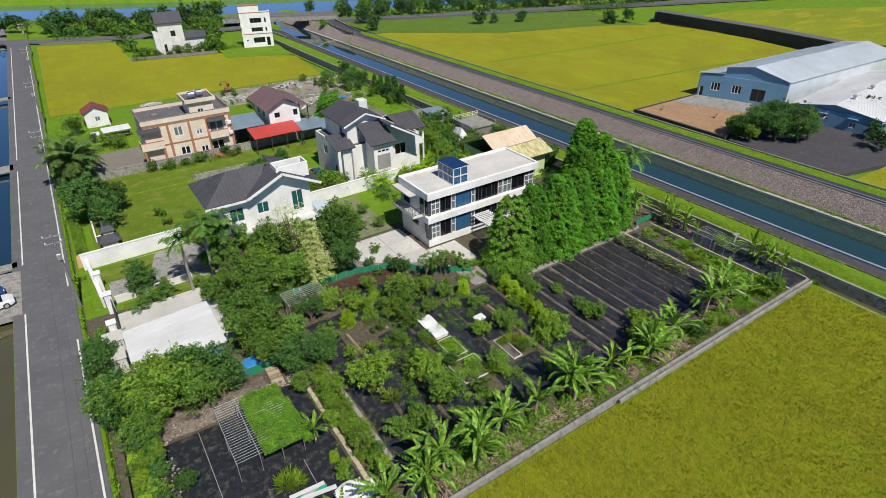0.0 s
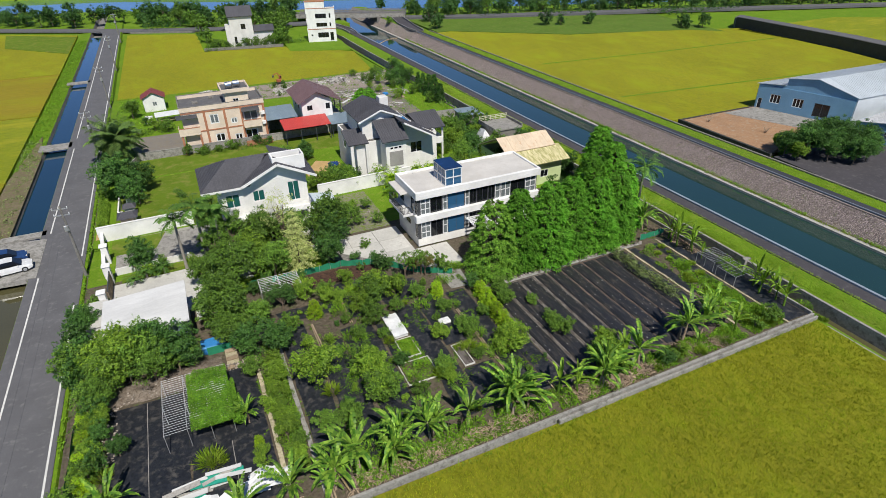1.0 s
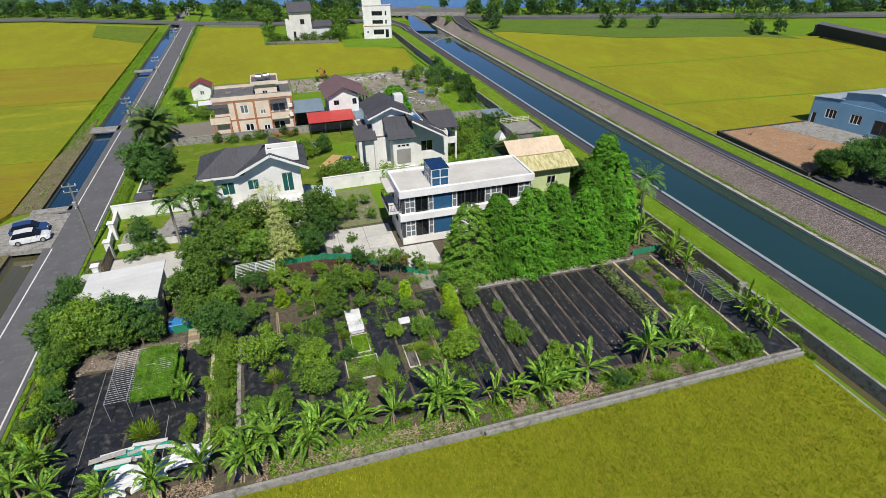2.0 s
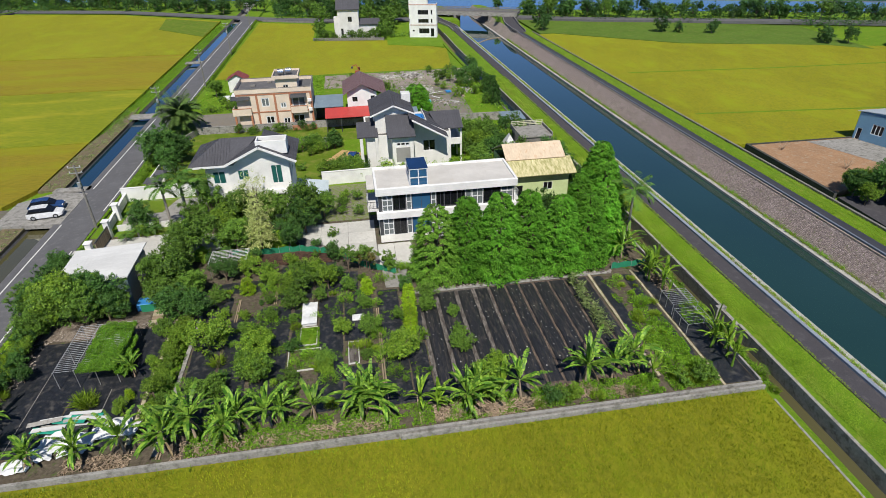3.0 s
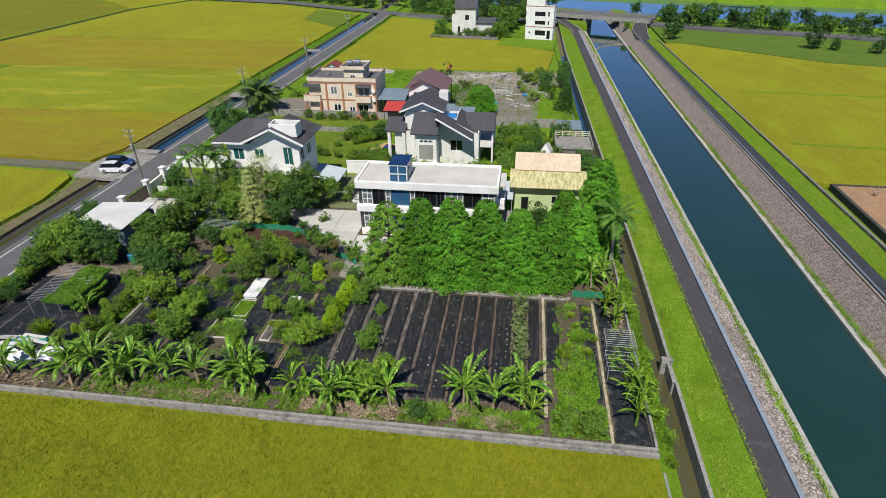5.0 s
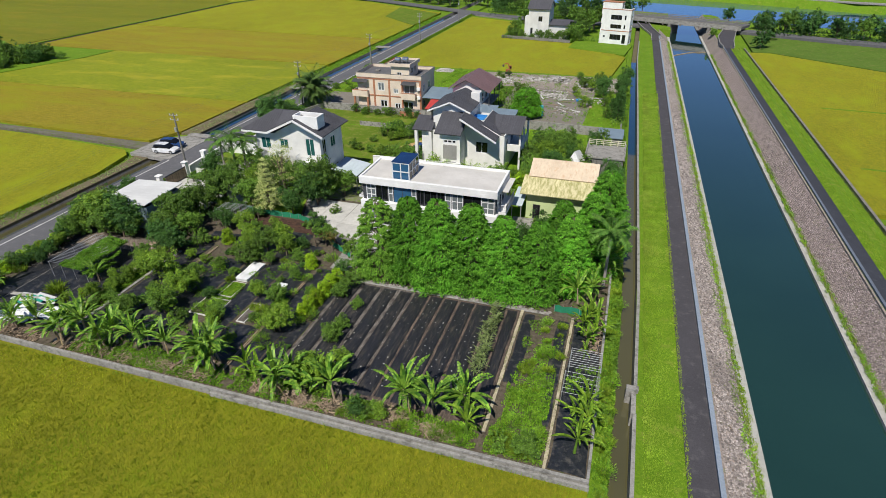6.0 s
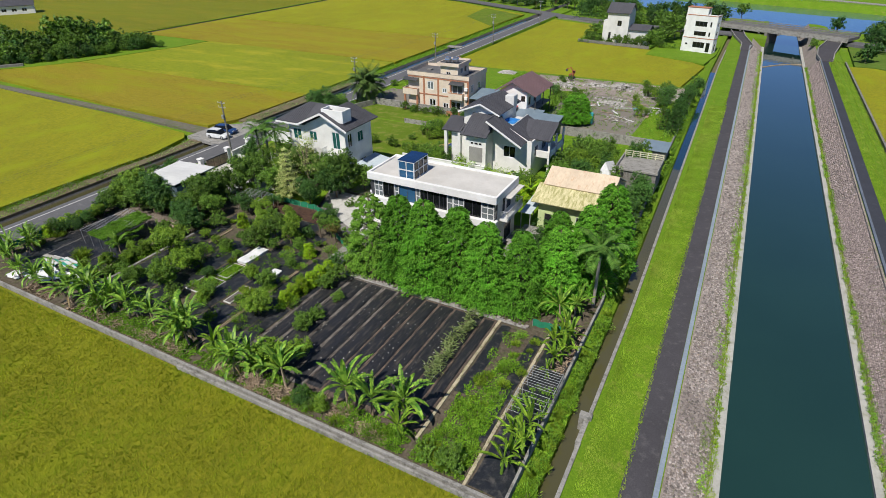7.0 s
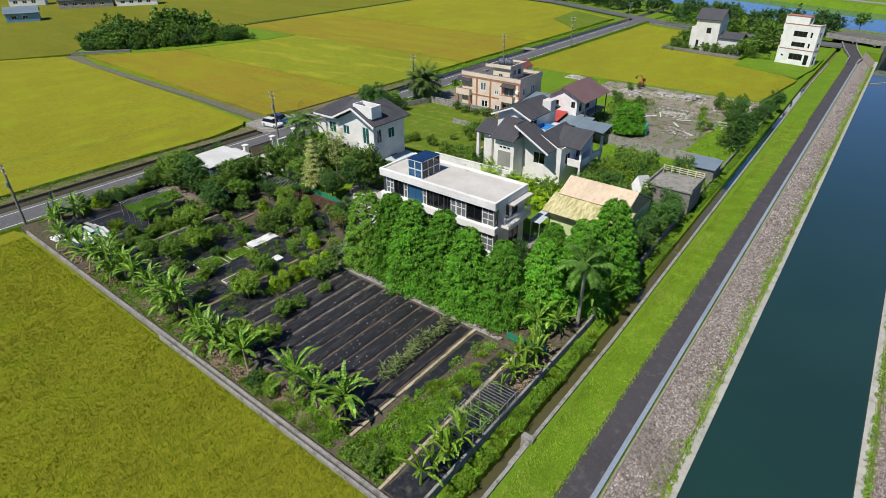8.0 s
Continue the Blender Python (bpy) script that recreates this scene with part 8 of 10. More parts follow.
thicket((-38.5, -29, 51.8, 54.2, 9, 0.5, 0.85), (-24.2, -13.5, 46.0, 51.0, 20, 0.4, 0.8), (-14, -5, 46.5, 57, 18, 0.5, 0.95), (-15.5, -9.6, 57, 68, 12, 0.5, 0.9), (-15, -3, 62, 71, 16, 0.6, 0.95), (-2.4, -0.8, 40, 56, 7, 0.5, 0.8), (-52, -35, 55, 60, 9, 0.25, 0.45), (-46, -36, 63.5, 68, 9, 0.4, 0.7), (-57, -53, 24, 33, 4, 0.4, 0.6), (-69.0, -65.8, 14, 24, 6, 0.4, 0.6))
thicket((-36.5, -33, 38.5, 46, 5, 0.3, 0.5), (-65.5, -57, 38, 43, 6, 0.35, 0.55), (-66, -58, 93, 100, 5, 0.4, 0.7), (-68.5, -64, 64, 72, 6, 0.5, 0.9), (-31, -24, 85, 106, 8, 0.3, 0.6), (-13, -2.2, 88, 121, 22, 0.3, 0.7), (-36, -24, 106, 120, 6, 0.25, 0.4), (-56, -40, 77.2, 78.6, 7, 0.3, 0.5), (-36, -31, 52, 57, 6, 0.5, 0.8), (-69.0, -66.6, 1.5, 13, 9, 0.3, 0.55))

# far trees: along the river road, the wood in the fields, by the factory
rr = random.Random(77)
for i in range(74):
    x = -330 + i * 4.45 + rr.uniform(-1.5, 1.5)
    yb = float(np.interp(x, [-400, -133, -76, -36, 0], [352, 272, 241, 220, 215]))
    for row in range(3 if x > -64 else 2):
        if -84 < x < -62 and row == 0:
            continue
        grow("far_mid" if rr.random() < 0.25 else "far_tree", x + rr.uniform(-2, 2), yb + 3 + row * 7.5 + rr.uniform(-2, 3), rr.uniform(0.7, 1.3) * (0.8 if row == 0 else 1.0))
for i in range(48):
    x = 40 + i * 4.4 + rr.uniform(-2, 2)
    yb = float(np.interp(x, [33, 60, 90, 125, 200, 420], [203, 190, 180, 168, 140, 60]))
    for row in range(2):
        grow("far_mid" if rr.random() < 0.25 else "far_tree", x + rr.uniform(-2, 2), yb + 7 + row * 8 + rr.uniform(-2, 2), rr.uniform(0.6, 1.15))
for x, y, s in ((-42, 176, 0.6), (-40, 173.6, 0.5), (-37.5, 172.6, 0.42), (-34.5, 171.6, 0.36), (-31.6, 171.4, 0.5), (-28.8, 171.0, 0.55), (-26, 170.8, 0.5), (-23.8, 170, 0.55), (-22, 173, 0.8), (-20.5, 176, 0.9), (-24, 176.5, 0.7), (-18.5, 172, 0.45), (-19, 181, 1.1), (-20, 188, 1.2), (-17, 193, 1.1), (-43, 187, 0.8), (-16, 200, 1.2), (-24, 206, 1.1), (-33, 207, 1.1), (-43, 204, 1.0), (-13, 206, 1.0),
                (40, 189, 1.0), (36.3, 173.5, 0.9), (24.5, 191, 0.5), (32, 222, 0.9), (0.7, 248, 0.9), (75, 160, 0.9), (80, 158, 0.6), (90, 154, 0.75), (120, 128, 0.8), (114, 130, 0.7), (116, 134, 0.7),
                (51, 14, 0.6), (56, 17, 0.55), (68, 24, 0.7)):
    grow("far_tree" if x > 30 else "far_mid", x, y, s, z=-0.2)
WOOD = [(-193, 61), (-186, 66), (-181, 74), (-177, 83), (-172, 95), (-167, 106)]
for i in range(84):
    t = (i + rr.random()) / 84
    k = min(4, int(t * 5))
    u = t * 5 - k
    fx, fy = WOOD[k][0] + (WOOD[k + 1][0] - WOOD[k][0]) * u, WOOD[k][1] + (WOOD[k + 1][1] - WOOD[k][1]) * u
    back = rr.uniform(0, 1) ** 0.8 * (9 + 16 * math.sin(math.pi * min(1, t * 1.1)))
    big = 0.7 + 0.28 * math.sin(math.pi * t) + (0.65 if 0.62 < t < 0.78 and back > 9 else 0.25 if 0.2 < t < 0.4 else 0)
    grow("far_mid" if i % 3 else "far_tree", fx - back * 0.93, fy + back * 0.25, big * rr.uniform(0.7, 1.25) * (0.7 if back < 3 else 1.0), z=-0.6)
for i in range(70):
    t = rr.random()
    k = min(4, int(t * 5))
    u = t * 5 - k
    grow(rr.choice(("small_mid", "small_dark", "small_dark")), WOOD[k][0] + (WOOD[k + 1][0] - WOOD[k][0]) * u + rr.uniform(-3, 1.5), WOOD[k][1] + (WOOD[k + 1][1] - WOOD[k][1]) * u + rr.uniform(-1, 1), rr.uniform(0.35, 0.95), z=-0.6)


# ---------------------------------------------------------------- garden walls, beds and paths
g = Geo()
g.box(-66.6, -0.55, -0.8, 0.1, -0.3, 0.32, 0.02)
setting("wall_south", g, M["concrete"], "weathered concrete garden wall beside the paddy", "wall")
g = Geo()
g.box(-32.0, -0.95, -0.8, 0.15, -0.74, 0.24, 0.02)
setting("wall_south_outer", g, M["concrete"], "low weathered concrete outer wall", "wall")
g = Geo()
g.box(-0.12, -0.28, -0.8, 0.1, 27.0, 0.45, 0.02)
setting("wall_east", g, M["concrete"], "concrete garden wall beside the ditch", "wall")
g = Geo()
g.prism([(-0.2, 27), (0.06, 27), (sx(0.06, 60), 60), (sx(-0.2, 60), 60)], -0.8, 0.5).prism([(sx(-0.2, 60), 60), (sx(0.06, 60), 60), (sx(0.06, 122), 122), (sx(-0.2, 122), 122)], -0.8, 0.25)
setting("wall_east_back", g, M["old_concrete"], "stained concrete wall along the ditch", "wall")
# stone edge under the trees
rng2 = random.Random(9)
edge = setting("edge_stones", Geo().box(-28.6, 18.75, 0.0, -5.6, 19.15, 0.16, 0.03), M["concrete"], "rough stone edging under the trees", "edging")
for i in range(60):
    part("stone", Geo().blob((-28.3 + i * 0.385, 19.0 + rng2.uniform(-0.15, 0.3), 0.17), rng2.uniform(0.13, 0.26), rng2), M["stone"], edge)


def bed_mesh(x0, x1, y0, y1, h, rng_, n=14):
    """A long bed drawn over with mat: rounded shoulders, a slightly uneven back."""
    prof = [(0.0, 0.0), (0.07, 0.7), (0.2, 1.0), (0.5, 1.05), (0.8, 1.0), (0.93, 0.7), (1.0, 0.0)]
    q = Geo()
    pts, faces = [], []
    for j in range(n + 1):
        y = y0 + (y1 - y0) * j / n
        k = 0.0 if j in (0, n) else rng_.uniform(0.82, 1.12)
        for u, v in prof:
            pts.append((x0 + (x1 - x0) * u + rng_.uniform(-0.04, 0.04), y, 0.015 + h * v * k))
    m = len(prof)
    for j in range(n):
        for i in range(m - 1):
            faces.append((j * m + i, j * m + i + 1, (j + 1) * m + i + 1, (j + 1) * m + i))
    q.add(pts, faces)
    return q


setting("ground_furrows", Geo().prism([(-28.4, 2.4), (-20.2, 2.4), (-20.2, 18.7), (-28.4, 18.7)], 0.0, 0.012), M["furrow"], "dusty soil furrows between beds", "ground")
setting("ground_furrows_brown", Geo().prism([(-20.2, 2.4), (-8.6, 2.4), (-8.6, 18.7), (-20.2, 18.7)], 0.0, 0.012), surf("brown_furrow", (0.085, 0.062, 0.048), (0.20, 0.15, 0.12), 5, 0.5, 0.95, 0.6, 0.04, worn=(0.05, 0.04, 0.036), worn_at=0.5, stretch=(1.5, 0.35, 1)), "brown soil furrows between beds", "ground")
seams = [-28.2, -26.3, -24.0, -22.05, -20.25, -18.4, -16.8, -15.1, -13.3, -11.4, -9.95, -8.65]
collars = Geo()
for x0, x1 in zip(seams, seams[1:]):
    w = 0.4 if x0 < -20.3 else 0.24
    solid("planting_bed", bed_mesh(x0 + w / 2, x1 - w / 2, 2.7 + rng2.uniform(0, 0.6), 18.5, 0.2, rng2), M["fabric"], "long raised bed covered with black weed mat", "garden bed", "raised beds", "", True)
    if x0 < -10:
        for row in (0.3, 0.7):
            y = 4.2
            while y < 18.0:
                x = x0 + (x1 - x0) * row + rng2.uniform(-0.05, 0.05)
                rng2.random() < 0.68 and collars.blob((x + rng2.uniform(-0.1, 0.1), y, 0.21), rng2.uniform(0.03, 0.085), rng2, 0.35, 5)
                y += rng2.uniform(0.75, 1.0)
solid("planting_holes", collars, M["pale_concrete"], "white planting holes burnt into black mat", "planting hole", "", "stuff")


def mat_sheet(x0, x1, y0, y1, z=0.03, skew=0.0):
    """A mat laid over uneven soil."""
    n, m = max(2, int((y1 - y0) / 1.2)), max(2, int((x1 - x0) / 0.9))
    pts, faces = [], []
    for j in range(n + 1):
        for i in range(m + 1):
            e = 0 if 0 < i < m and 0 < j < n else 1
            pts.append((x0 + (x1 - x0) * i / m + skew * j / n + e * rng2.uniform(-0.1, 0.1), y0 + (y1 - y0) * j / n + e * rng2.uniform(-0.1, 0.1), z + (0 if e else rng2.uniform(-0.0, 0.07))))
    for j in range(n):
        for i in range(m):
            a = j * (m + 1) + i
            faces.append((a, a + 1, a + m + 2, a + m + 1))
    q = Geo()
    q.add(pts, faces)
    return q


for x0, x1, y0, y1 in ((-66.2, -60.2, 2.4, 16.6), (-60.1, -54.0, 2.4, 17.6), (-50.9, -48.3, 2.6, 21.5), (-48.0, -45.3, 2.4, 17.5), (-45.0, -41.9, 2.8, 19.0), (-41.6, -40.7, 4.5, 19.5),
                       (-38.9, -36.5, 3.0, 19.8), (-36.3, -33.3, 3.2, 8.3), (-36.3, -33.3, 12.0, 20.3), (-32.7, -30.4, 2.8, 20.2), (-30.3, -28.5, 2.5, 10.6), (-28.9, -28.4, 10.8, 18.6),
                       (-2.9, -0.25, 0.0, 18.4), (-4.6, -3.5, 4.0, 18.2), (-8.0, -6.9, 8.0, 18.4), (-50.5, -44.0, 22.4, 24.6), (-43.5, -37.2, 25.2, 27.2), (-43.6, -39.8, 20.2, 24.4), (-39.4, -34.6, 20.8, 24.6), (-52.6, -51.2, 19.2, 24.0)):
    solid("weed_mat", mat_sheet(x0, x1, y0, y1), M["mat"], "black woven weed mat pinned over soil", "weed mat", "weed mats", "", True)

for x, y0, y1 in ((-63.2, 2.6, 16.4), (-57.0, 2.6, 9.0)):
    solid("mat_seam", Geo().box(x, y0, 0.09, x + 0.05, y1, 0.125, 0.01), M["rubble"], "pale dusty seam between weed mats", "mat seam", "mat seams")

# narrow concrete and timber strips
M["mossy"] = surf("mossy_kerb", (0.38, 0.32, 0.21), (0.54, 0.48, 0.35), 5, 0.6, 0.9, 0.4, 0.02, worn=(0.2, 0.2, 0.09), worn_at=0.56, vary=0.15)
for x0, x1, y0, y1, m_, nm in ((-53.85, -53.5, 2.2, 18.6, "mossy", "garden_path"), (-51.45, -51.1, 0.6, 18.8, "concrete", "garden_path"), (-8.45, -8.2, 2.0, 18.9, "mossy", "garden_path"),
                               (-3.32, -3.08, -0.25, 18.9, "mossy", "garden_path")):
    pth = setting(nm, Geo().box(x0, y0, -0.05, x1, y1, 0.06), M["concrete"], "narrow strip of concrete kerb pieces", "path")
    k = int((y1 - y0) / 1.05)
    for i in range(k):
        a = y0 + (y1 - y0) * i / k
        part("kerb_piece", Geo().box(x0 + rng2.uniform(-0.04, 0.02), a + 0.02, 0.0, x1 + rng2.uniform(-0.02, 0.04), a + (y1 - y0) / k - 0.02, 0.11 + rng2.uniform(0, 0.04), 0.015), M[m_], pth)
for x, y0, y1 in ((-32.9, 0.2, 16.8), (-47.6, 17.0, 21.0), (-43.8, 19.5, 23.5), (-30.2, 0.2, 3.4), (-51.0, 0.2, 2.6)):
    for k in range(2):
        solid("timber_board", Geo().beam((x + 0.22 * k, y0, 0.1), (x + 0.22 * k + rng2.uniform(-0.1, 0.1), y1, 0.1), 0.12, 0.07), M["timber"], "weathered timber edging board on the ground", "board", "edging boards")

# white sheet and small frames in the orchard
ws = Geo()
pts, faces = [], []
for j in range(9):
    for i in range(5):
        pts.append((-40.65 + 1.55 * i / 4 + rng2.uniform(-0.03, 0.03), 15.0 + 3.8 * j / 8 + rng2.uniform(-0.05, 0.05), 0.35 + 0.12 * math.sin(j * 1.3) * 0.4 + rng2.uniform(0, 0.06)))
for j in range(8):
    for i in range(4):
        a = j * 5 + i
        faces.append((a, a + 1, a + 6, a + 5))
ws.add(pts, faces)
ws.add([(-40.6, 15.1, 0), (-39.15, 15.1, 0), (-39.15, 18.7, 0), (-40.6, 18.7, 0), (-40.6, 15.1, 0.33), (-39.15, 15.1, 0.33), (-39.15, 18.7, 0.33), (-40.6, 18.7, 0.33)], [(0, 1, 5, 4), (1, 2, 6, 5), (2, 3, 7, 6), (3, 0, 4, 7)])
solid("plastic_cover", ws, M["white_sheet"], "crumpled white plastic sheet over a low bed", "plastic cover")
solid("plastic_cover", Geo().box(-35.5, 15.0, 0.05, -34.3, 15.9, 0.3, 0.06), M["white_sheet"], "small white plastic sheet over a crate", "plastic cover")


def bed_frame(x0, x1, y0, y1, m_, label):
    t = thing("bed_frame", ((x0 + x1) / 2, (y0 + y1) / 2, 0), label, "bed frame", "bed frames")
    for a in ((x0, y0, x1, y0 + 0.09), (x0, y1 - 0.09, x1, y1), (x0, y0 + 0.09, x0 + 0.09, y1 - 0.09), (x1 - 0.09, y0 + 0.09, x1, y1 - 0.09)):
        part("edge_board", Geo().box(a[0], a[1], 0.0, a[2], a[3], rng2.uniform(0.13, 0.19), 0.01), M["pale_concrete"], t)
    part("soil_fill", Geo().box(x0 + 0.1, y0 + 0.1, 0, x1 - 0.1, y1 - 0.1, 0.11), M[m_], t)


bed_frame(-36.0, -34.95, 8.5, 11.7, "furrow", "empty soil bed edged with white boards")
bed_frame(-40.7, -39.0, 11.9, 14.8, "grass", "grassy bed edged with white boards")
bed_frame(-41.7, -38.6, 8.4, 11.4, "soil", "weedy soil bed edged with white boards")

# trellis with its vine, lattice frames
def lattice(name, x0, x1, y0, y1, h, step, label, vine=None):
    t = thing(name, ((x0 + x1) / 2, (y0 + y1) / 2, 0), label, "trellis", "trellises")
    for x in np.linspace(x0, x1, max(2, int((x1 - x0) / 1.7) + 1)):
        for y in (y0, (y0 + y1) / 2, y1):
            part("post", Geo().tube([(x, y, 0), (x, y, h)], 0.03, 6), M["steel"], t)
        part("long_rail", Geo().tube([(x, y0 - 0.1, h), (x, y1 + 0.1, h)], 0.028, 6), M["steel"], t)
    k = int((y1 - y0) / step)
    for i in range(k + 1):
        y = y0 + (y1 - y0) * i / k
        part("cross_rail", Geo().tube([(x0 - 0.05, y, h + 0.03), (x1 + 0.05, y, h + 0.03)], 0.018, 5), M["steel"], t)
    return t


lattice("trellis", -61.6, -56.5, 9.8, 16.4, 2.0, 0.27, "galvanised tube trellis half covered by a vine")
lattice("trellis", -51.4, -47.2, 26.0, 28.6, 2.2, 0.3, "old galvanised lattice frame between bushes")
lattice("trellis", -2.7, 0.0, 10.2, 12.7, 1.3, 0.3, "low galvanised frame above the wall")
lattice("trellis", -2.9, -0.2, 7.0, 9.6, 1.2, 0.5, "low galvanised frame with climbing plants")


def leaf_carpet(name, boxes, density, size, mat_, label, cat, h=0.3, seed=1, kind="stuff", gaps=-0.3, upright=0.4):
    """Low leaves spread over some plots."""
    r = np.random.default_rng(seed)
    out = []
    for x0, x1, y0, y1, z in boxes:
        n = int((x1 - x0) * (y1 - y0) * density)
        P = np.c_[r.uniform(x0, x1, n), r.uniform(y0, y1, n), np.zeros(n)]
        f = np.array([noise.noise(Vector((p[0] * 0.55, p[1] * 0.55, seed))) + 0.6 * noise.noise(Vector((p[0] * 1.9, p[1] * 1.9, seed + 3.0))) for p in P])
        keep = f > gaps
        P, f = P[keep], f[keep]
        hh = np.clip(0.3 + 1.3 * (f - gaps) ** 1.4, 0.2, 2.2)
        P[:, 2] = z + hh * h * r.uniform(0.1, 1.0, len(P))
        N = unit(np.array([0, 0, 1.0]) + r.normal(0, 0.55, P.shape))
        D = unit(np.cross(N, r.normal(0, 1, P.shape)))
        tall = r.random(len(P)) < upright
        D = np.where(tall[:, None], unit(np.array([0, 0, 1.0]) + r.normal(0, 0.45, P.shape)), D)
        N = np.where(tall[:, None], unit(np.cross(D, r.normal(0, 1, P.shape))), N)
        out.append(cards(P, D, N, size * np.where(tall, 1.7, 1.0) * r.uniform(0.6, 1.4, len(P)), size * np.where(tall, 0.22, 0.5) * r.uniform(0.6, 1.4, len(P))))
    V, F = merge(out)
    return tagged(new(name, np_mesh(name, V, F, M[mat_])), label, cat, "", kind)


M["vine"] = leafy("vine_leaves", (0.07, 0.21, 0.012), (0.19, 0.37, 0.025), None, 0.15)
leaf_carpet("vine_cover", [(-59.6, -56.3, 9.4, 16.2, 1.85), (-56.5, -55.9, 9.4, 14.6, 1.3), (-56.3, -55.7, 9.8, 13.4, 0.7)], 1000, 0.135, "vine", "bright green vine spread over a trellis", "vine", 0.3, 3, "stuff", -0.9, 0.0)
leaf_carpet("vine_cover", [(-2.7, 0.1, 7.2, 10.8, 1.0)], 90, 0.17, "weed", "climbing plants over a low frame", "vine", 0.5, 4)
leaf_carpet("weeds", [(-7.2, -3.7, 0.3, 9.5, 0.0), (-53.4, -51.5, 6.0, 15.5, 0.0), (-28.3, -8.6, 0.0, 2.4, 0.0), (-49.0, -29.0, 0.0, 2.6, 0.0), (-8.0, -3.4, 0.0, 3.0, 0.0), (-41.5, -38.8, 8.5, 14.5, 0.0)], 200, 0.18, "weed", "rank green weeds between garden beds", "weeds", 0.34, 5, "stuff", -0.3)
leaf_carpet("weeds", [(-7.6, -3.7, 0.8, 9.0, 0.0), (-6.0, -4.6, 9.0, 13.5, 0.0)], 130, 0.18, "weed", "dense bright weeds over an abandoned bed", "weeds", 0.42, 15, "stuff", -0.25)
leaf_carpet("weeds", [(-7.4, -3.7, 0.8, 17.5, 0.0)], 80, 0.2, "bank_weed", "pale mixed weeds over an abandoned bed", "weeds", 0.36, 16, "stuff", 0.05)
leaf_carpet("weeds", [(-69.2, -66.4, 1.0, 17.0, 0.0), (-69.3, -66.0, 17.0, 36.0, 0.0), (-54.5, -28.6, 2.6, 24.6, 0.0), (-31.0, -2.0, 19.2, 24.5, 0.0)], 110, 0.16, "weed", "scattered weeds and grass in the garden", "weeds", 0.3, 6, "stuff", 0.3)
leaf_carpet("bank_weeds", [(0.15, 1.5, -1.0, 25.0, -0.6), (-0.3, 1.0, 25, 50, -0.6), (-0.9, 0.4, 50, 75, -0.6), (-1.5, -0.1, 75, 110, -0.6)], 170, 0.24, "bank_weed", "rank mixed weeds on the ditch bank", "weeds", 0.42, 7, "stuff", -0.4)
leaf_carpet("weeds", [(-22, -1.0, 66, 76, 0.0), (-10, -1, 80, 106, 0.0), (-14, -1, 45, 66, 0.0), (-30, -13, 45.5, 50.5, 0), (-68, -58, 97, 124, 0), (-68, -65.5, 76, 97, 0), (-46, -40, 92, 122, 0)], 7, 0.3, "weed", "weeds over rough ground", "weeds", 0.4, 8)
leaf_carpet("lane_weeds", [(-69.8, -69.3, -20, 130, -0.05), (-83.3, -79.9, -60, 26, -0.4), (-83.4, -79.8, 84, 215, -0.45)], 14, 0.32, "weed", "weeds along the lane and ditch", "weeds", 0.45, 9)

leaf_carpet("lane_weeds", [(-83.2, -79.9, -60, 44, -0.4), (-83.4, -79.9, 58, 100, -0.4)], 16, 0.3, "maize", "dry brownish weeds on the ditch bank", "weeds", 0.5, 19, "stuff", -0.05)

leaf_carpet("weeds", [(-46, -2.8, 107.5, 122.2, 0.05), (-26.5, -8.4, 83, 107, 0.05)], 16, 0.28, "weed", "green weeds growing through rubble", "weeds", 0.5, 27, "stuff", 0.12)

# maize row
r3 = np.random.default_rng(12)
P, D, N = [], [], []
for i in range(60):
    x, y = -10.7 + r3.normal(0, 0.35), 8.0 + 10.0 * i / 60
    h = r3.uniform(0.9, 1.5)
    for k in range(12):
        a = r3.uniform(0, 6.28)
        d = np.array([math.cos(a), math.sin(a), r3.uniform(-0.3, 0.9)])
        P.append(np.array([x, y, h * r3.uniform(0.2, 1.0)]) + d * 0.25)
        D.append(d / np.linalg.norm(d))
        N.append(np.array([0, 0, 1.0]) + r3.normal(0, 0.3, 3))
V, F = cards(np.array(P), np.array(D), unit(np.array(N)), r3.uniform(0.4, 0.8, len(P)), 0.07)
tagged(new("maize_row", np_mesh("maize_row", V, F, M["maize"])), "row of dry greyish-green tall stalks", "crop", "", "stuff")


def lumps(name, boxes, n, size, mat_, label, cat, seed):
    r = random.Random(seed)
    q = Geo()
    for x0, x1, y0, y1, h in boxes:
        for i in range(n):
            u, v = r.uniform(-1, 1), r.uniform(-1, 1)
            z = h * max(0, 1 - u * u - v * v)
            q.blob(((x0 + x1) / 2 + u * (x1 - x0) / 2, (y0 + y1) / 2 + v * (y1 - y0) / 2, z), r.uniform(0.5, 1.3) * size, r, r.uniform(0.3, 0.6), 5)
    return solid(name, q, M[mat_], label, cat, "", "stuff")


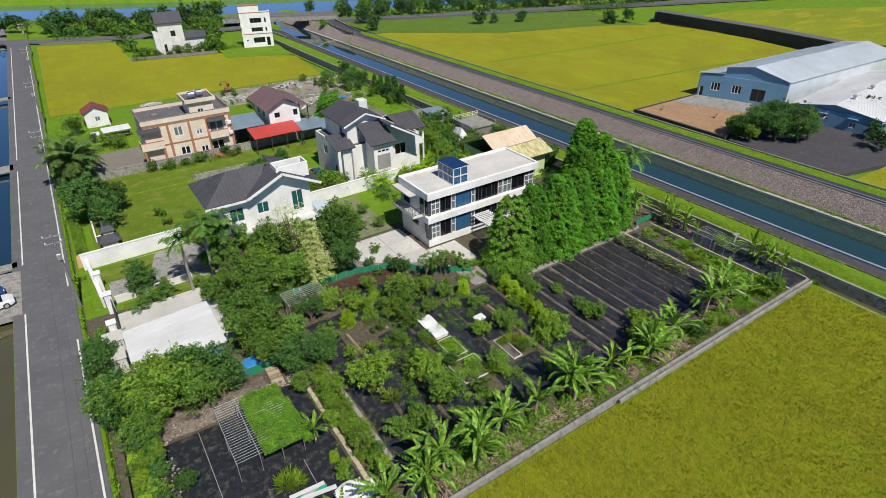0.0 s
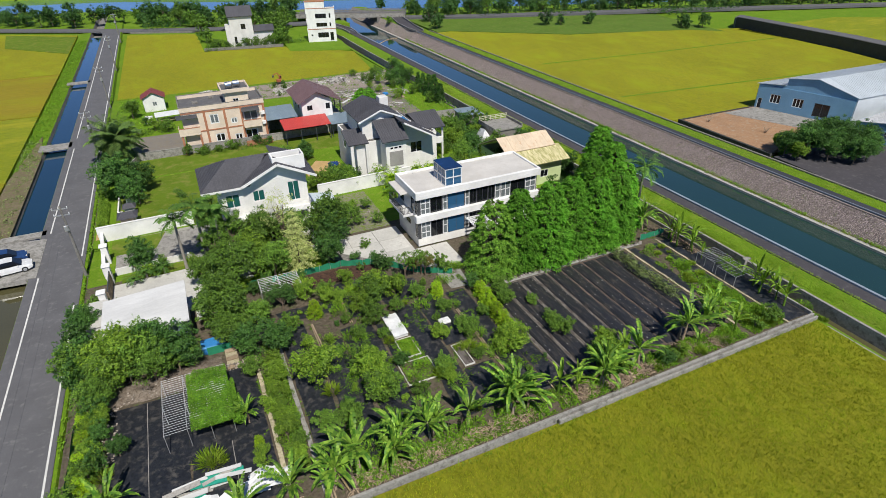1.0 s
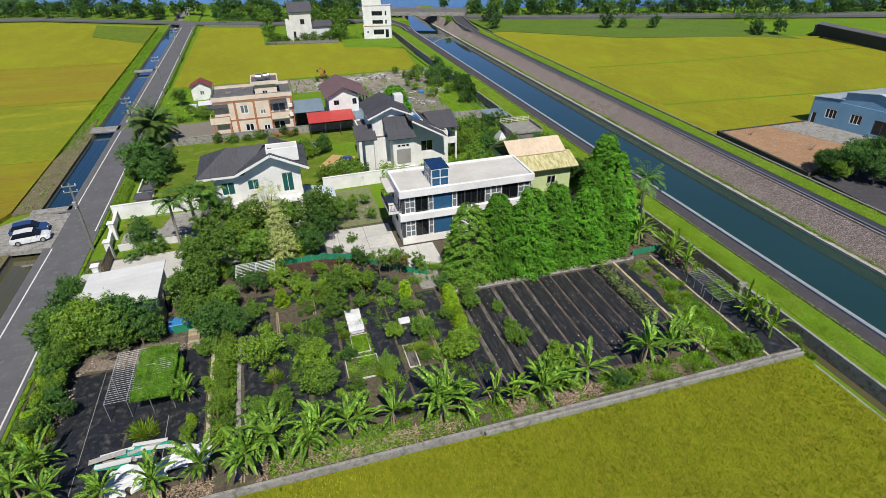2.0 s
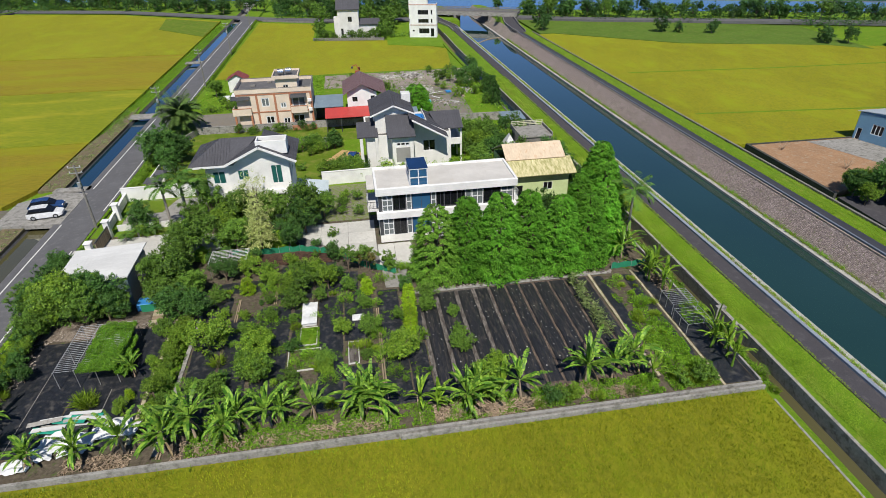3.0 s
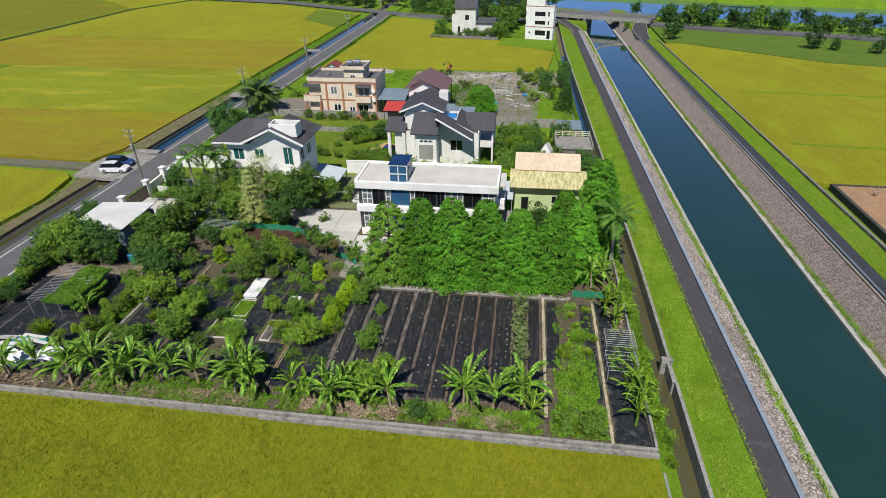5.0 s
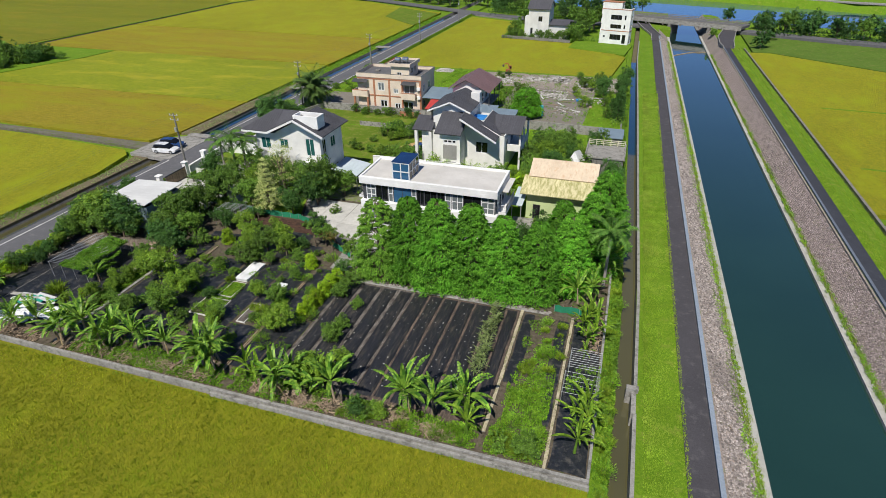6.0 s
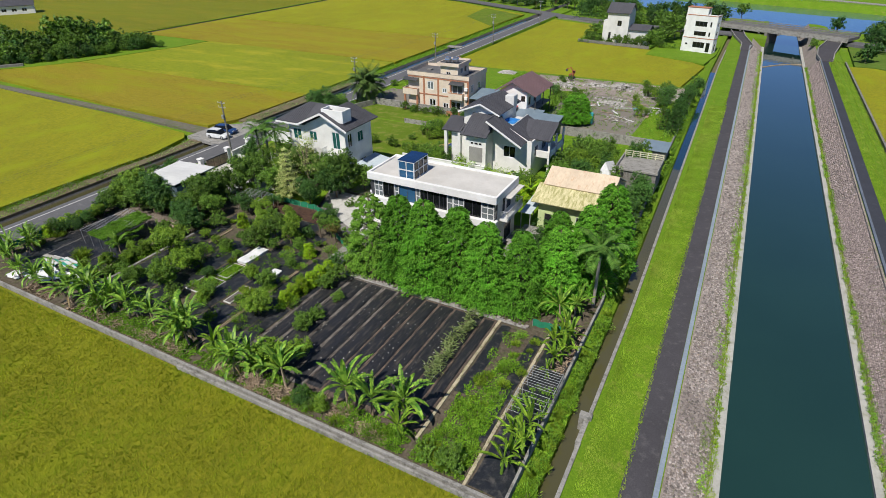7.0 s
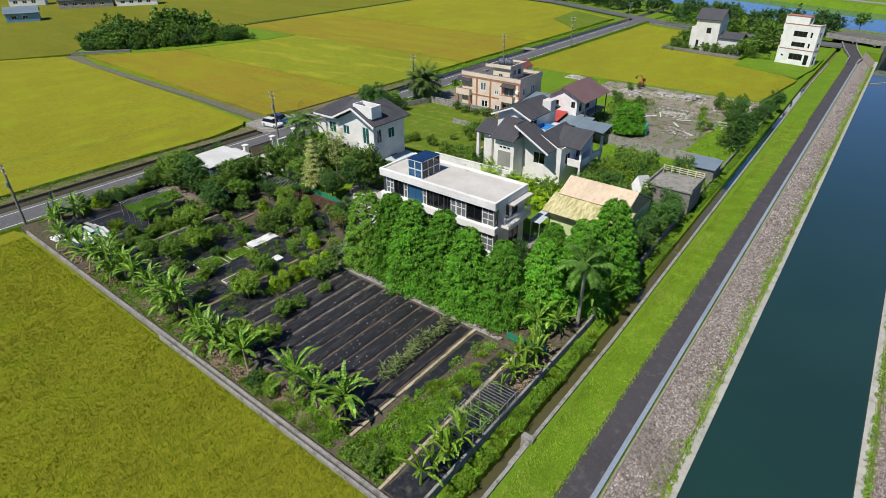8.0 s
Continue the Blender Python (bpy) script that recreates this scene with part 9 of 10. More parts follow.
def litter(name, boxes, n, L, mat_, label, seed):
    """Heaps of long dry leaves."""
    r = np.random.default_rng(seed)
    out = []
    for x0, x1, y0, y1, h in boxes:
        u = r.uniform(-1, 1, (n, 2))
        P = np.c_[(x0 + x1) / 2 + u[:, 0] * (x1 - x0) / 2, (y0 + y1) / 2 + u[:, 1] * (y1 - y0) / 2, 0.04 + h * np.maximum(0, 1 - (u ** 2).sum(1)) * r.uniform(0.5, 1, n)]
        D = unit(np.c_[r.normal(0, 1, (n, 2)), r.normal(0, 0.25, n)])
        N = unit(np.array([0, 0, 1.0]) + r.normal(0, 0.4, P.shape))
        out.append(cards(P, D, N, L * r.uniform(0.5, 1.4, n), 0.09))
    V, F = merge(out)
    return tagged(new(name, np_mesh(name, V, F, M[mat_])), label, "leaf litter", "", "stuff")


litter("leaf_litter", [(-27.5, -19.5, 0.1, 1.6, 0.25), (-13.8, -10.2, 0.2, 1.6, 0.45), (-58, -53, 0.0, 1.4, 0.2), (-50, -41, 0.0, 1.6, 0.2), (-41, -33, 0.0, 1.6, 0.2), (-29, -26.6, 0.3, 2.0, 0.4), (-24.6, -22.4, 0.0, 1.4, 0.4), (-17.5, -14.5, 0.8, 2.4, 0.3), (-1.8, -0.3, 14, 21, 0.2)], 420, 0.6, "straw", "heaps of dry brown banana leaves", 21)
M["heap_stone"] = surf("earthy_rubble", (0.17, 0.14, 0.115), (0.42, 0.37, 0.32), 6, 0.6, 0.95, 0.6, 0.04, island=0.5)


def soil_heap(x0, x1, y0, y1, h, seed):
    """A long low bank of earth with a ragged crest."""
    n, m = int((x1 - x0) / 0.3), int((y1 - y0) / 0.3)
    pts, faces = [], []
    for j in range(m + 1):
        for i in range(n + 1):
            u, v = 2 * i / n - 1, 2 * j / m - 1
            x, y = x0 + (x1 - x0) * i / n, y0 + (y1 - y0) * j / m
            k = max(0.0, 1 - u ** 6) * max(0.0, 1 - v * v)
            pts.append((x, y + 0.3 * noise.noise(Vector((x * 0.5, seed, 0))), 0.0 if k == 0 else 0.02 + h * k * (0.75 + 0.7 * noise.noise(Vector((x * 1.3, y * 1.3, seed))))))
    for j in range(m):
        for i in range(n):
            a = j * (n + 1) + i
            faces.append((a, a + 1, a + n + 2, a + n + 1))
    q = Geo()
    q.add(pts, faces)
    return q


M["heap"] = surf("grey_brown_spoil", (0.12, 0.095, 0.075), (0.30, 0.255, 0.21), 5, 0.7, 0.95, 0.9, 0.06, spec=0.15, worn=(0.09, 0.065, 0.045), worn_at=0.56)
solid("spoil_bank", soil_heap(-66.6, -56.6, 17.0, 20.2, 0.55, 1), M["heap"], "bank of grey-brown earth and rubble beside the plot", "earth bank", "", "", True)
lumps("rubble_edge", [(-66.4, -56.8, 17.2, 19.8, 0.5), (-66.4, -61.0, 17.0, 18.6, 0.3), (-58.0, -54.0, 17.6, 18.8, 0.2), (-66.8, -65.2, 10, 17, 0.15)], 130, 0.1, "heap_stone", "rubble and soil edging of the plot", "rubble", 22)
for i in range(13):
    a = rng2.uniform(-0.25, 0.25)
    x, y, z = -59.0 + rng2.uniform(-2.0, 2.2), 5.2 + rng2.uniform(-0.6, 0.8), 0.1 + 0.045 * i
    solid("board", Geo().beam((x - 1.3 * math.cos(a), y - 1.3 * math.sin(a), z), (x + 1.3 * math.cos(a), y + 1.3 * math.sin(a), z), 0.62 if i in (2, 5, 7, 8) else rng2.uniform(0.2, 0.5), 0.05), M["teal"] if i in (2, 5, 7, 8) else M["rubble"] if i % 2 else M["shed_roof"], "teal painted board on a pile" if i in (2, 5, 7) else "grey weathered board on a pile", "board", "board pile")
for x, y in ((-57.4, 3.3), (-56.0, 3.7), (-58.8, 2.8), (-57.8, 2.4), (-54.4, 3.8), (-60.2, 2.2), (-61.6, 1.4), (-59.6, 3.6), (-55.2, 4.4)):
    q = Geo()
    pts, faces = [], []
    for j in range(6):
        for i in range(6):
            pts.append((x + (i - 2.5) * 0.42 + rng2.uniform(-0.12, 0.12), y + (j - 2.5) * 0.28 + rng2.uniform(-0.1, 0.1), 0.08 + rng2.uniform(0, 0.45) * (1 - abs(i - 2.5) / 3)))
    for j in range(5):
        for i in range(5):
            faces.append((j * 6 + i, j * 6 + i + 1, j * 6 + i + 7, j * 6 + i + 6))
    q.add(pts, faces)
    solid("plastic_sheeting", q, M["white_sheet"], "crumpled heap of white plastic sheeting", "plastic sheeting", "plastic heap")
# steps and blue box
st = thing("garden_steps", (-55.6, 19.2, 0), "brick-edged garden steps of pale slabs", "steps")
for i in range(5):
    part("step", Geo().box(-56.2, 17.9 + 0.5 * i, -0.05, -55.1, 18.36 + 0.5 * i, 0.1 + 0.1 * i, 0.015), M["mossy"] if i % 2 else M["timber"], st)
tank = thing("water_tub", (-56.6, 21.4, 0), "blue tarpaulin-lined tub in a green net frame", "tub")
part("liner", Geo().box(-58.2, 20.9, 0.0, -55.9, 22.4, 0.85, 0.06), M["blue_tarp"], tank)
part("net", Geo().box(-57.7, 20.75, 0.0, -55.2, 20.8, 0.9).box(-55.2, 20.8, 0.0, -55.15, 22.2, 1.1), M["green_net"], tank)
# green net fence along the north of the orchard
for x0, y0, x1, y1 in ((-54.6, 31.2, -48.0, 30.7), (-48.0, 30.7, -41.6, 30.7), (-41.6, 30.7, -37.4, 29.2), (-37.4, 29.2, -33.8, 25.4), (-33.8, 25.4, -30.2, 23.3), (-68.8, 3.0, -68.5, 18.0), (-5.2, 19.6, -1.0, 19.8)):
    fence = thing("net_fence", ((x0 + x1) / 2, (y0 + y1) / 2, 0), "low green shade-net fence on thin posts", "fence", "net fences")
    k = 5
    for i in range(k + 1):
        x, y = x0 + (x1 - x0) * i / k, y0 + (y1 - y0) * i / k
        part("post", Geo().tube([(x, y, 0), (x, y, 0.95)], 0.025, 6), M["steel"], fence)
    q = Geo()
    pts, faces = [], []
    for i in range(25):
        u = i / 24
        x, y = x0 + (x1 - x0) * u, y0 + (y1 - y0) * u + 0.05 * math.sin(i * 1.1)
        pts += [(x, y, 0.02), (x, y, 0.8 + 0.07 * math.sin(i * 0.8)), (x, y + 0.012, 0.8 + 0.07 * math.sin(i * 0.8)), (x, y + 0.012, 0.02)]
    for i in range(24):
        for a in range(4):
            faces.append((4 * i + a, 4 * i + (a + 1) % 4, 4 * i + 4 + (a + 1) % 4, 4 * i + 4 + a))
    q.add(pts, faces)
    part("net", q, M["green_net"], fence)


# ---------------------------------------------------------------- plots, walls and paving round the houses
def plot(name, pts, m_, label, z=0.02, cat="ground"):
    return setting(name, Geo().prism(pts, -0.8 if z <= 0 else -0.05, z), M[m_], label, cat)


plot("ground_north_plots", [(-69.3, 39.0), (-0.5, 39.0), (-2.2, 123.4), (-69.3, 123.4)], "grass", "rough grass between houses", 0.012)
plot("ground_villa_lawn", [(-66.8, 51.0), (-40.0, 50.8), (-34.5, 55.0), (-36.0, 70.3), (-66.8, 70.3)], "lawn", "mown villa lawn", 0.03)
plot("ground_strip_lawn", [(-66.0, 71.0), (-24.0, 71.0), (-24.0, 79.2), (-66.0, 79.2)], "lawn", "yellowish strip of lawn", 0.035)
plot("ground_dirt_drive", [(-38.4, 56.2), (-33.2, 56.8), (-32.4, 63.4), (-36.0, 65.6), (-38.8, 61.0)], "ochre", "ochre dirt drive", 0.05)
plot("ground_dirt_corner", [(-69.0, 51.2), (-62.6, 51.2), (-63.4, 54.2), (-69.0, 54.8)], "ochre", "ochre dirt behind a white wall", 0.05)
plot("pavement_court", [(-66.4, 40.6), (-54.2, 40.6), (-54.2, 49.8), (-66.4, 49.8)], "concrete", "grey paved parking court", 0.05, "pavement")
plot("ground_court_lawn", [(-67.0, 45.6), (-61.8, 45.4), (-60.6, 49.6), (-67.0, 49.8)], "lawn", "small clipped lawn", 0.07)
plot("ground_lawn_strip", [(-65.6, 38.3), (-56.6, 38.6), (-56.6, 40.4), (-65.6, 40.0)], "lawn", "narrow lawn strip", 0.06)
plot("pavement_drive", [(-66.6, 33.0), (-66.6, 38.2), (-56.4, 38.5), (-51.5, 36.4), (-51.5, 33.0), (-57.6, 31.2), (-58.2, 29.4), (-66.6, 29.4)], "pale_concrete", "pale concrete drive inside the gate", 0.06, "pavement")
plot("ground_under_trees", [(-55.5, 30.8), (-41.6, 30.8), (-44.0, 37.2), (-53.0, 36.8)], "grass", "shaded grass under the trees", 0.03)
plot("ground_mulch", [(-49.0, 28.3), (-41.2, 27.4), (-37.6, 27.2), (-37.9, 29.3), (-41.4, 30.4), (-49.0, 30.5)], "mulch", "dark reddish-brown mulch bed", 0.05)
plot("ground_pink_yard", [(-68.4, 80.2), (-55.7, 80.0), (-55.7, 92.5), (-68.0, 92.8)], "yard", "grey gravel forecourt", 0.05)
plot("ground_rear_yard", [(-27.5, 82.5), (-8.5, 82.0), (-8.0, 107.5), (-27.0, 108.0)], "yard", "grey gravel yard with junk", 0.05)
plot("ground_rubble_strip", [(-40.0, 108.5), (-2.6, 107.5), (-2.6, 122.4), (-40.0, 121.5)], "gravel", "rubble-strewn strip beside the field", 0.06)
plot("ground_house_side", [(-13.6, 30.6), (-10.8, 30.6), (-10.8, 39.8), (-13.6, 39.8)], "concrete", "concrete passage beside the house", 0.05)
plot("pavement_gate_path", [(-31.6, 20.6), (-29.3, 20.4), (-28.8, 24.7), (-31.8, 24.8)], "concrete", "concrete path by the garden gate", 0.05, "pavement")
plot("ground_side_garden", [(-41.0, 38.0), (-32.4, 38.0), (-32.4, 50.0), (-41.0, 50.0)], "patchy", "side garden of bare gravel and patchy lawn", 0.03)
plot("ground_tower_plot", [(-20.5, 160.0), (-3.2, 152.5), (-1.5, 168), (-1.5, 183), (-19.0, 186)], "grass", "rough grass round the white house", 0.0)
plot("ground_grey_house_plot", [(-45.0, 172.6), (-21.0, 168.0), (-19.5, 207), (-44.6, 209)], "grass", "overgrown plot round the grey house", 0.0)
plot("ground_factory_meadow", [(33.4, 167), (38, 167), (71.5, 141), (112.5, 127), (121.2, 119), (127, 160), (90, 176), (60, 186), (34, 198)], "meadow", "dull green grass below the river road", -0.1)


def wall_run(name, pts, z1, t, m_, label, cap=None):
    g = Geo()
    for (xa, ya), (xb, yb) in zip(pts, pts[1:]):
        wall(g, (xa, ya), (xb, yb), -0.05, z1, t)
    w = setting(name, g, M[m_], label, "wall")
    if cap:
        g = Geo()
        for (xa, ya), (xb, yb) in zip(pts, pts[1:]):
            g.beam((xa, ya + t / 2, z1 + 0.04), (xb, yb + t / 2, z1 + 0.04), t + 0.1, 0.08)
        part("coping", g, M[cap], w)


wall_run("wall_villa_west", [(-68.4, 50.2), (-56.8, 50.4)], 2.1, 0.22, "white", "white rendered garden wall", "white")
wall_run("wall_villa_east", [(-39.2, 50.6), (-24.2, 51.0)], 2.1, 0.22, "white", "white rendered boundary wall", "white")
wall_run("wall_lawn", [(-51.0, 70.6), (-36.4, 70.4)], 0.9, 0.18, "concrete", "low concrete lawn wall")
wall_run("wall_strip", [(-63.8, 79.4), (-57.0, 79.3), (-24.2, 79.0)], 1.35, 0.2, "concrete", "grey concrete boundary wall", "concrete")
wall_run("wall_rear", [(-23.4, 77.6), (-14.8, 77.0), (-1.6, 76.4)], 1.7, 0.2, "concrete", "grey concrete boundary wall")
wall_run("wall_lane", [(-63.8, 79.4), (-66.6, 71.0)], 1.2, 0.2, "concrete", "grey concrete wall beside the lane")
wall_run("wall_gate_low", [(-67.4, 27.5), (-67.0, 33.0)], 1.4, 0.3, "pale_concrete", "pale wall beside the gate", "white")
wall_run("wall_gate_north", [(-67.2, 40.4), (-67.9, 50.2)], 1.3, 0.25, "grey_wall", "low pale wall along the lane", "white")
wall_run("wall_court", [(-66.2, 40.5), (-58.0, 40.7)], 0.9, 0.2, "grey_wall", "low pale wall of the parking court")
wall_run("wall_tower_plot", [(-44.8, 172.4), (-21.0, 167.8)], 0.8, 0.3, "old_concrete", "low stained wall of the overgrown plot")
wall_run("wall_field_north", [(-66.5, 219), (-45, 209.5)], 0.5, 0.4, "old_concrete", "low concrete wall along the road")

gate = thing("entrance_gate", (-67, 37, 0), "white gate pillars with dark sliding gate", "gate")
for x, y, h in ((-67.0, 33.6, 2.2), (-66.7, 39.0, 2.4), (-67.2, 44.2, 2.4)):
    pl = part("pillar", Geo().box(x - 0.34, y - 0.34, 0, x + 0.34, y + 0.34, h, 0.03), M["white"], gate)
    part("cap", Geo().box(x - 0.46, y - 0.46, h, x + 0.46, y + 0.46, h + 0.14, 0.04), M["white"], pl)
leaf_ = part("gate_leaf", Geo().box(-66.55, 34.2, 0.1, -66.45, 38.9, 0.25).box(-66.55, 34.2, 1.75, -66.45, 38.9, 1.9), M["dark_trim"], gate)
for i in range(24):
    part("slat", Geo().box(-66.53, 34.22 + 0.195 * i, 0.25, -66.47, 34.36 + 0.195 * i, 1.75), M["timber"], leaf_)
for x0, x1, y0, y1, h in ((-68.0, -66.4, 30.6, 32.2, 1.9), (-68.2, -66.6, 27.8, 29.6, 1.7)):
    bx = thing("gate_hut", ((x0 + x1) / 2, (y0 + y1) / 2, 0), "low white-capped concrete block beside the gate", "gate block", "gate blocks")
    part("body", Geo().box(x0, y0, 0, x1, y1, h, 0.03), M["grey_wall"], bx)
    part("cap", Geo().box(x0 - 0.1, y0 - 0.1, h, x1 + 0.1, y1 + 0.1, h + 0.12, 0.03), M["pale_concrete"], bx)
g = thing("drive_steps", (-57.4, 28.6, 0), "broad pale concrete steps beside the shed", "steps")
for i in range(4):
    part("step", Geo().box(-58.2, 27.0 + 0.95 * i, -0.02, -56.0, 27.9 + 0.95 * i, 0.12 + 0.17 * i, 0.015), M["pale_concrete"], g)
# undergrowth below the riverside trees
for i, (x0, x1, y0, y1) in enumerate(((-300, -200, 300, 318), (-200, -133, 275, 296), (-133, -84, 262, 270), (-62, -44, 222, 240), (-44, -24, 216, 234), (-24, -6, 214, 230), (42, 62, 194, 206), (62, 92, 186, 196), (92, 128, 175, 186), (128, 200, 152, 165))):
    leaf_carpet("undergrowth", [(x0, x1, y0, y1, 0.0)], 2.2, 0.8, "leaf_wood", "dark undergrowth below the riverside trees", "undergrowth", 2.2, 200 + i, "stuff", -0.6, 0.1)
# hedge by the lane
leaf_carpet("hedge", [(-69.0, -67.6, 54.5, 67.0, 0.1)], 260, 0.16, "leaf_bright", "clipped bright green hedge along the lane", "hedge", 1.3, 31, "")
leaf_carpet("shrubbery", [(-57.0, -54.0, 22.5, 29.0, 0.1), (-14.0, -5.0, 46.5, 56.0, 0.1), (-24.5, -14.5, 45.8, 50.4, 0.1), (-38.0, -28.2, 51.4, 53.6, 0.1), (-13.5, -5.5, 57.5, 66.0, 0.1), (-69, -66.8, 18.5, 27.5, 0.1)], 60, 0.24, "leaf_mid", "mixed green shrubbery between the trees", "shrubbery", 1.7, 32)
leaf_carpet("shrubbery", [(-44.5, -2.2, 171, 175, 0.1), (-44, -20, 173, 178, 0), (-3.2, -1.0, 84, 122, 0.0), (-1.2, -0.2, 52, 76, 0.0), (-31, -23, 84, 107, 0)], 9, 0.5, "leaf_mid", "scrub along plot edges", "shrubbery", 1.3, 33)
leaf_carpet("flower_border", [(-53.5, -43.0, 76.6, 79.2, 0.1), (-66.0, -57.0, 93.0, 97.0, 0.1)], 20, 0.3, "leaf_mid", "leafy border along the wall", "border", 0.9, 34)


# ---------------------------------------------------------------- grass of the banks
def blades(name, boxes, density, h, mat_, label, seed, skewed=True):
    r = np.random.default_rng(seed)
    out = []
    for x0, x1, y0, y1, z in boxes:
        n = int((x1 - x0) * (y1 - y0) * density)
        y = r.uniform(y0, y1, n)
        x = r.uniform(x0, x1, n) - (0.0125 * (y - 50) if skewed else 0)
        a = r.uniform(0, 6.28, n)
        hh = h * r.uniform(0.4, 1.2, n)
        le = hh * r.uniform(0.2, 0.9, n)
        w = 0.032
        V = np.stack([np.c_[x - np.sin(a) * w, y + np.cos(a) * w, np.full(n, z)], np.c_[x + np.sin(a) * w, y - np.cos(a) * w, np.full(n, z)], np.c_[x + np.cos(a) * le, y + np.sin(a) * le, z + hh]], 1).reshape(-1, 3)
        out.append((V, np.arange(len(V)).reshape(-1, 3)))
    V, F = merge(out)
    return tagged(new(name, np_mesh(name, V, F, M[mat_])), label, "grass", "", "stuff")


blades("verge_grass", [(3.2, 6.3, -25, 110, 0.05), (6.2, 6.45, -25, 110, 0.19)], 190, 0.14, "blade", "rough bright green verge grass", 41)
blades("far_verge_grass", [(28.4, 29.8, 0, 170, 0.68), (29.8, 31.2, 0, 170, 0.48), (31.2, 32.3, 0, 170, 0.3)], 70, 0.2, "blade", "bright green grass on the far bank", 42)
blades("ledge_weeds", [(11.75, 12.3, -30, 190, -2.22), (23.7, 24.2, -10, 170, -2.22)], 90, 0.35, "blade", "weeds along the canal ledges", 43)
blades("paddy_margin", [(-66.5, 0.0, -1.25, -0.95, -0.3)], 40, 0.5, "blade", "grassy margin of the paddy", 44, False)
for seed, x0, x1, n, y0, y1, rmax, z, mat_, lab in (
        (45, 11.9, 12.4, 700, -30, 190, 0.34, -2.2, "blade", "tufts of weeds rooted in the canal ledge"),
        (47, 11.2, 12.2, 1700, -30, 190, 0.3, -1.95, "bank_weed", "low weeds over the foot of the stone bank"),
        (48, 10.9, 12.0, 1300, -30, 190, 0.24, -1.8, "maize", "dry brownish weeds over the foot of the stone bank"),
        (46, 23.6, 24.9, 1700, -5, 170, 0.34, -2.0, "bank_weed", "weeds over the foot of the far stone bank"),
        (49, 5.8, 6.5, 520, -25, 120, 0.16, 0.14, "blade", "grass creeping over the edge of the path"),
        (50, 3.3, 3.8, 300, -25, 120, 0.3, 0.06, "blade", "tufts of long grass along the ditch wall")):
    r = np.random.default_rng(seed)
    C = np.c_[r.uniform(x0, x1, n), r.uniform(y0, y1, n), np.full(n, z)]
    C = C[np.array([noise.noise(Vector((0.4 * c[0], 0.22 * c[1], seed))) > -0.15 for c in C])]
    if seed in (47, 48):
        C[:, 2] = np.maximum(-2.2, -2.25 + (11.95 - C[:, 0]) * 0.76)
    C[:, 0] -= 0.0125 * (C[:, 1] - 50)
    V, F = ball_leaves(C, r.uniform(0.3, 1.0, len(C)) * rmax, 30, r, 0.14, 0.055)
    tagged(new("ledge_tufts" if seed < 49 else "edge_grass", np_mesh("tufts", V, F, M[mat_])), lab, "weeds", "", "stuff")


# ---------------------------------------------------------------- stone pitching of the canal banks
def pitch(seed, xa, za, xb, zb, y0, y1, step, size):
    r = random.Random(seed)
    out = []
    n = int(math.hypot(xb - xa, zb - za) / step)
    y = y0
    while y < y1:
        for i in range(n):
            t = (i + r.uniform(0.2, 0.8)) / n
            yy = y + r.uniform(-0.4, 0.4) * step
            out.append((sx(xa + (xb - xa) * t, yy), yy, za + (zb - za) * t + 0.02, size * r.uniform(0.6, 1.25)))
        y += step
    return out, r


bank = setting("bank_stone_west", strip(8.75, 8.95, -100, 196, -0.4, 0.1), M["gravel"], "stone-pitched canal bank", "canal bank")
spots, r = pitch(51, 8.95, 0.0, 11.9, -2.25, -14, 55, 0.205, 0.12)
more, r = pitch(53, 8.95, 0.0, 11.9, -2.25, 55, 190, 0.31, 0.18)
spots += more
shapes = []
for k in range(12):
    q = Geo()
    q.blob((0, 0, 0), 1.0, r, 0.7, 6)
    shapes.append(mesh_of("stone", q.v, q.f, M["stone"]))
near_, rest = 0, Geo()
for x, y, z, s in spots:
    if 14 < y < 20 and near_ < 300:
        o = new("stone", shapes[near_ % 12])
        o.matrix_basis = pose(x, y, z, r.uniform(-20, 20), r.uniform(-20, 20), r.uniform(0, 360)) @ Matrix.Scale(s, 4)
        o.parent = bank
        near_ += 1
    else:
        rest.blob((x + 0.28 * s, y, z - 0.25 * s), s, r, 0.6, 5 if y < 30 else 4)
o = new("stones", mesh_of("stones", rest.v, rest.f, M["stone"], False, False))
o.parent = bank
tagged(o, "", "", "", "stuff")
bank2 = setting("bank_stone_east", strip(26.2, 26.42, -60, 168, 0.2, 0.72), M["gravel"], "stone-pitched far canal bank", "canal bank")
spots, r = pitch(52, 24.1, -2.15, 26.3, 0.6, -4, 70, 0.185, 0.125)
more, r = pitch(54, 24.1, -2.15, 26.3, 0.6, 70, 168, 0.3, 0.18)
spots += more
rest = Geo()
for x, y, z, s in spots:
    rest.blob((x + 0.26 * s, y, z - 0.2 * s), s, r, 0.6, 5 if y < 15 else 4)
o = new("stones", mesh_of("stones", rest.v, rest.f, M["dark_stone"], False, False))
o.parent = bank2
tagged(o, "", "", "", "stuff")
for y in (24.0, 47.0, 70.0, 95.0, 120.0):
    g = Geo()
    g.slab([(sx(24.6, y), y, -2.0), (sx(24.6, y), y + 0.5, -2.0), (sx(26.35, y), y + 0.5, 0.78), (sx(26.35, y), y, 0.78)], 0.3)
    setting("bank_rib", g, M["concrete"], "concrete rib in the pitched bank", "canal bank")


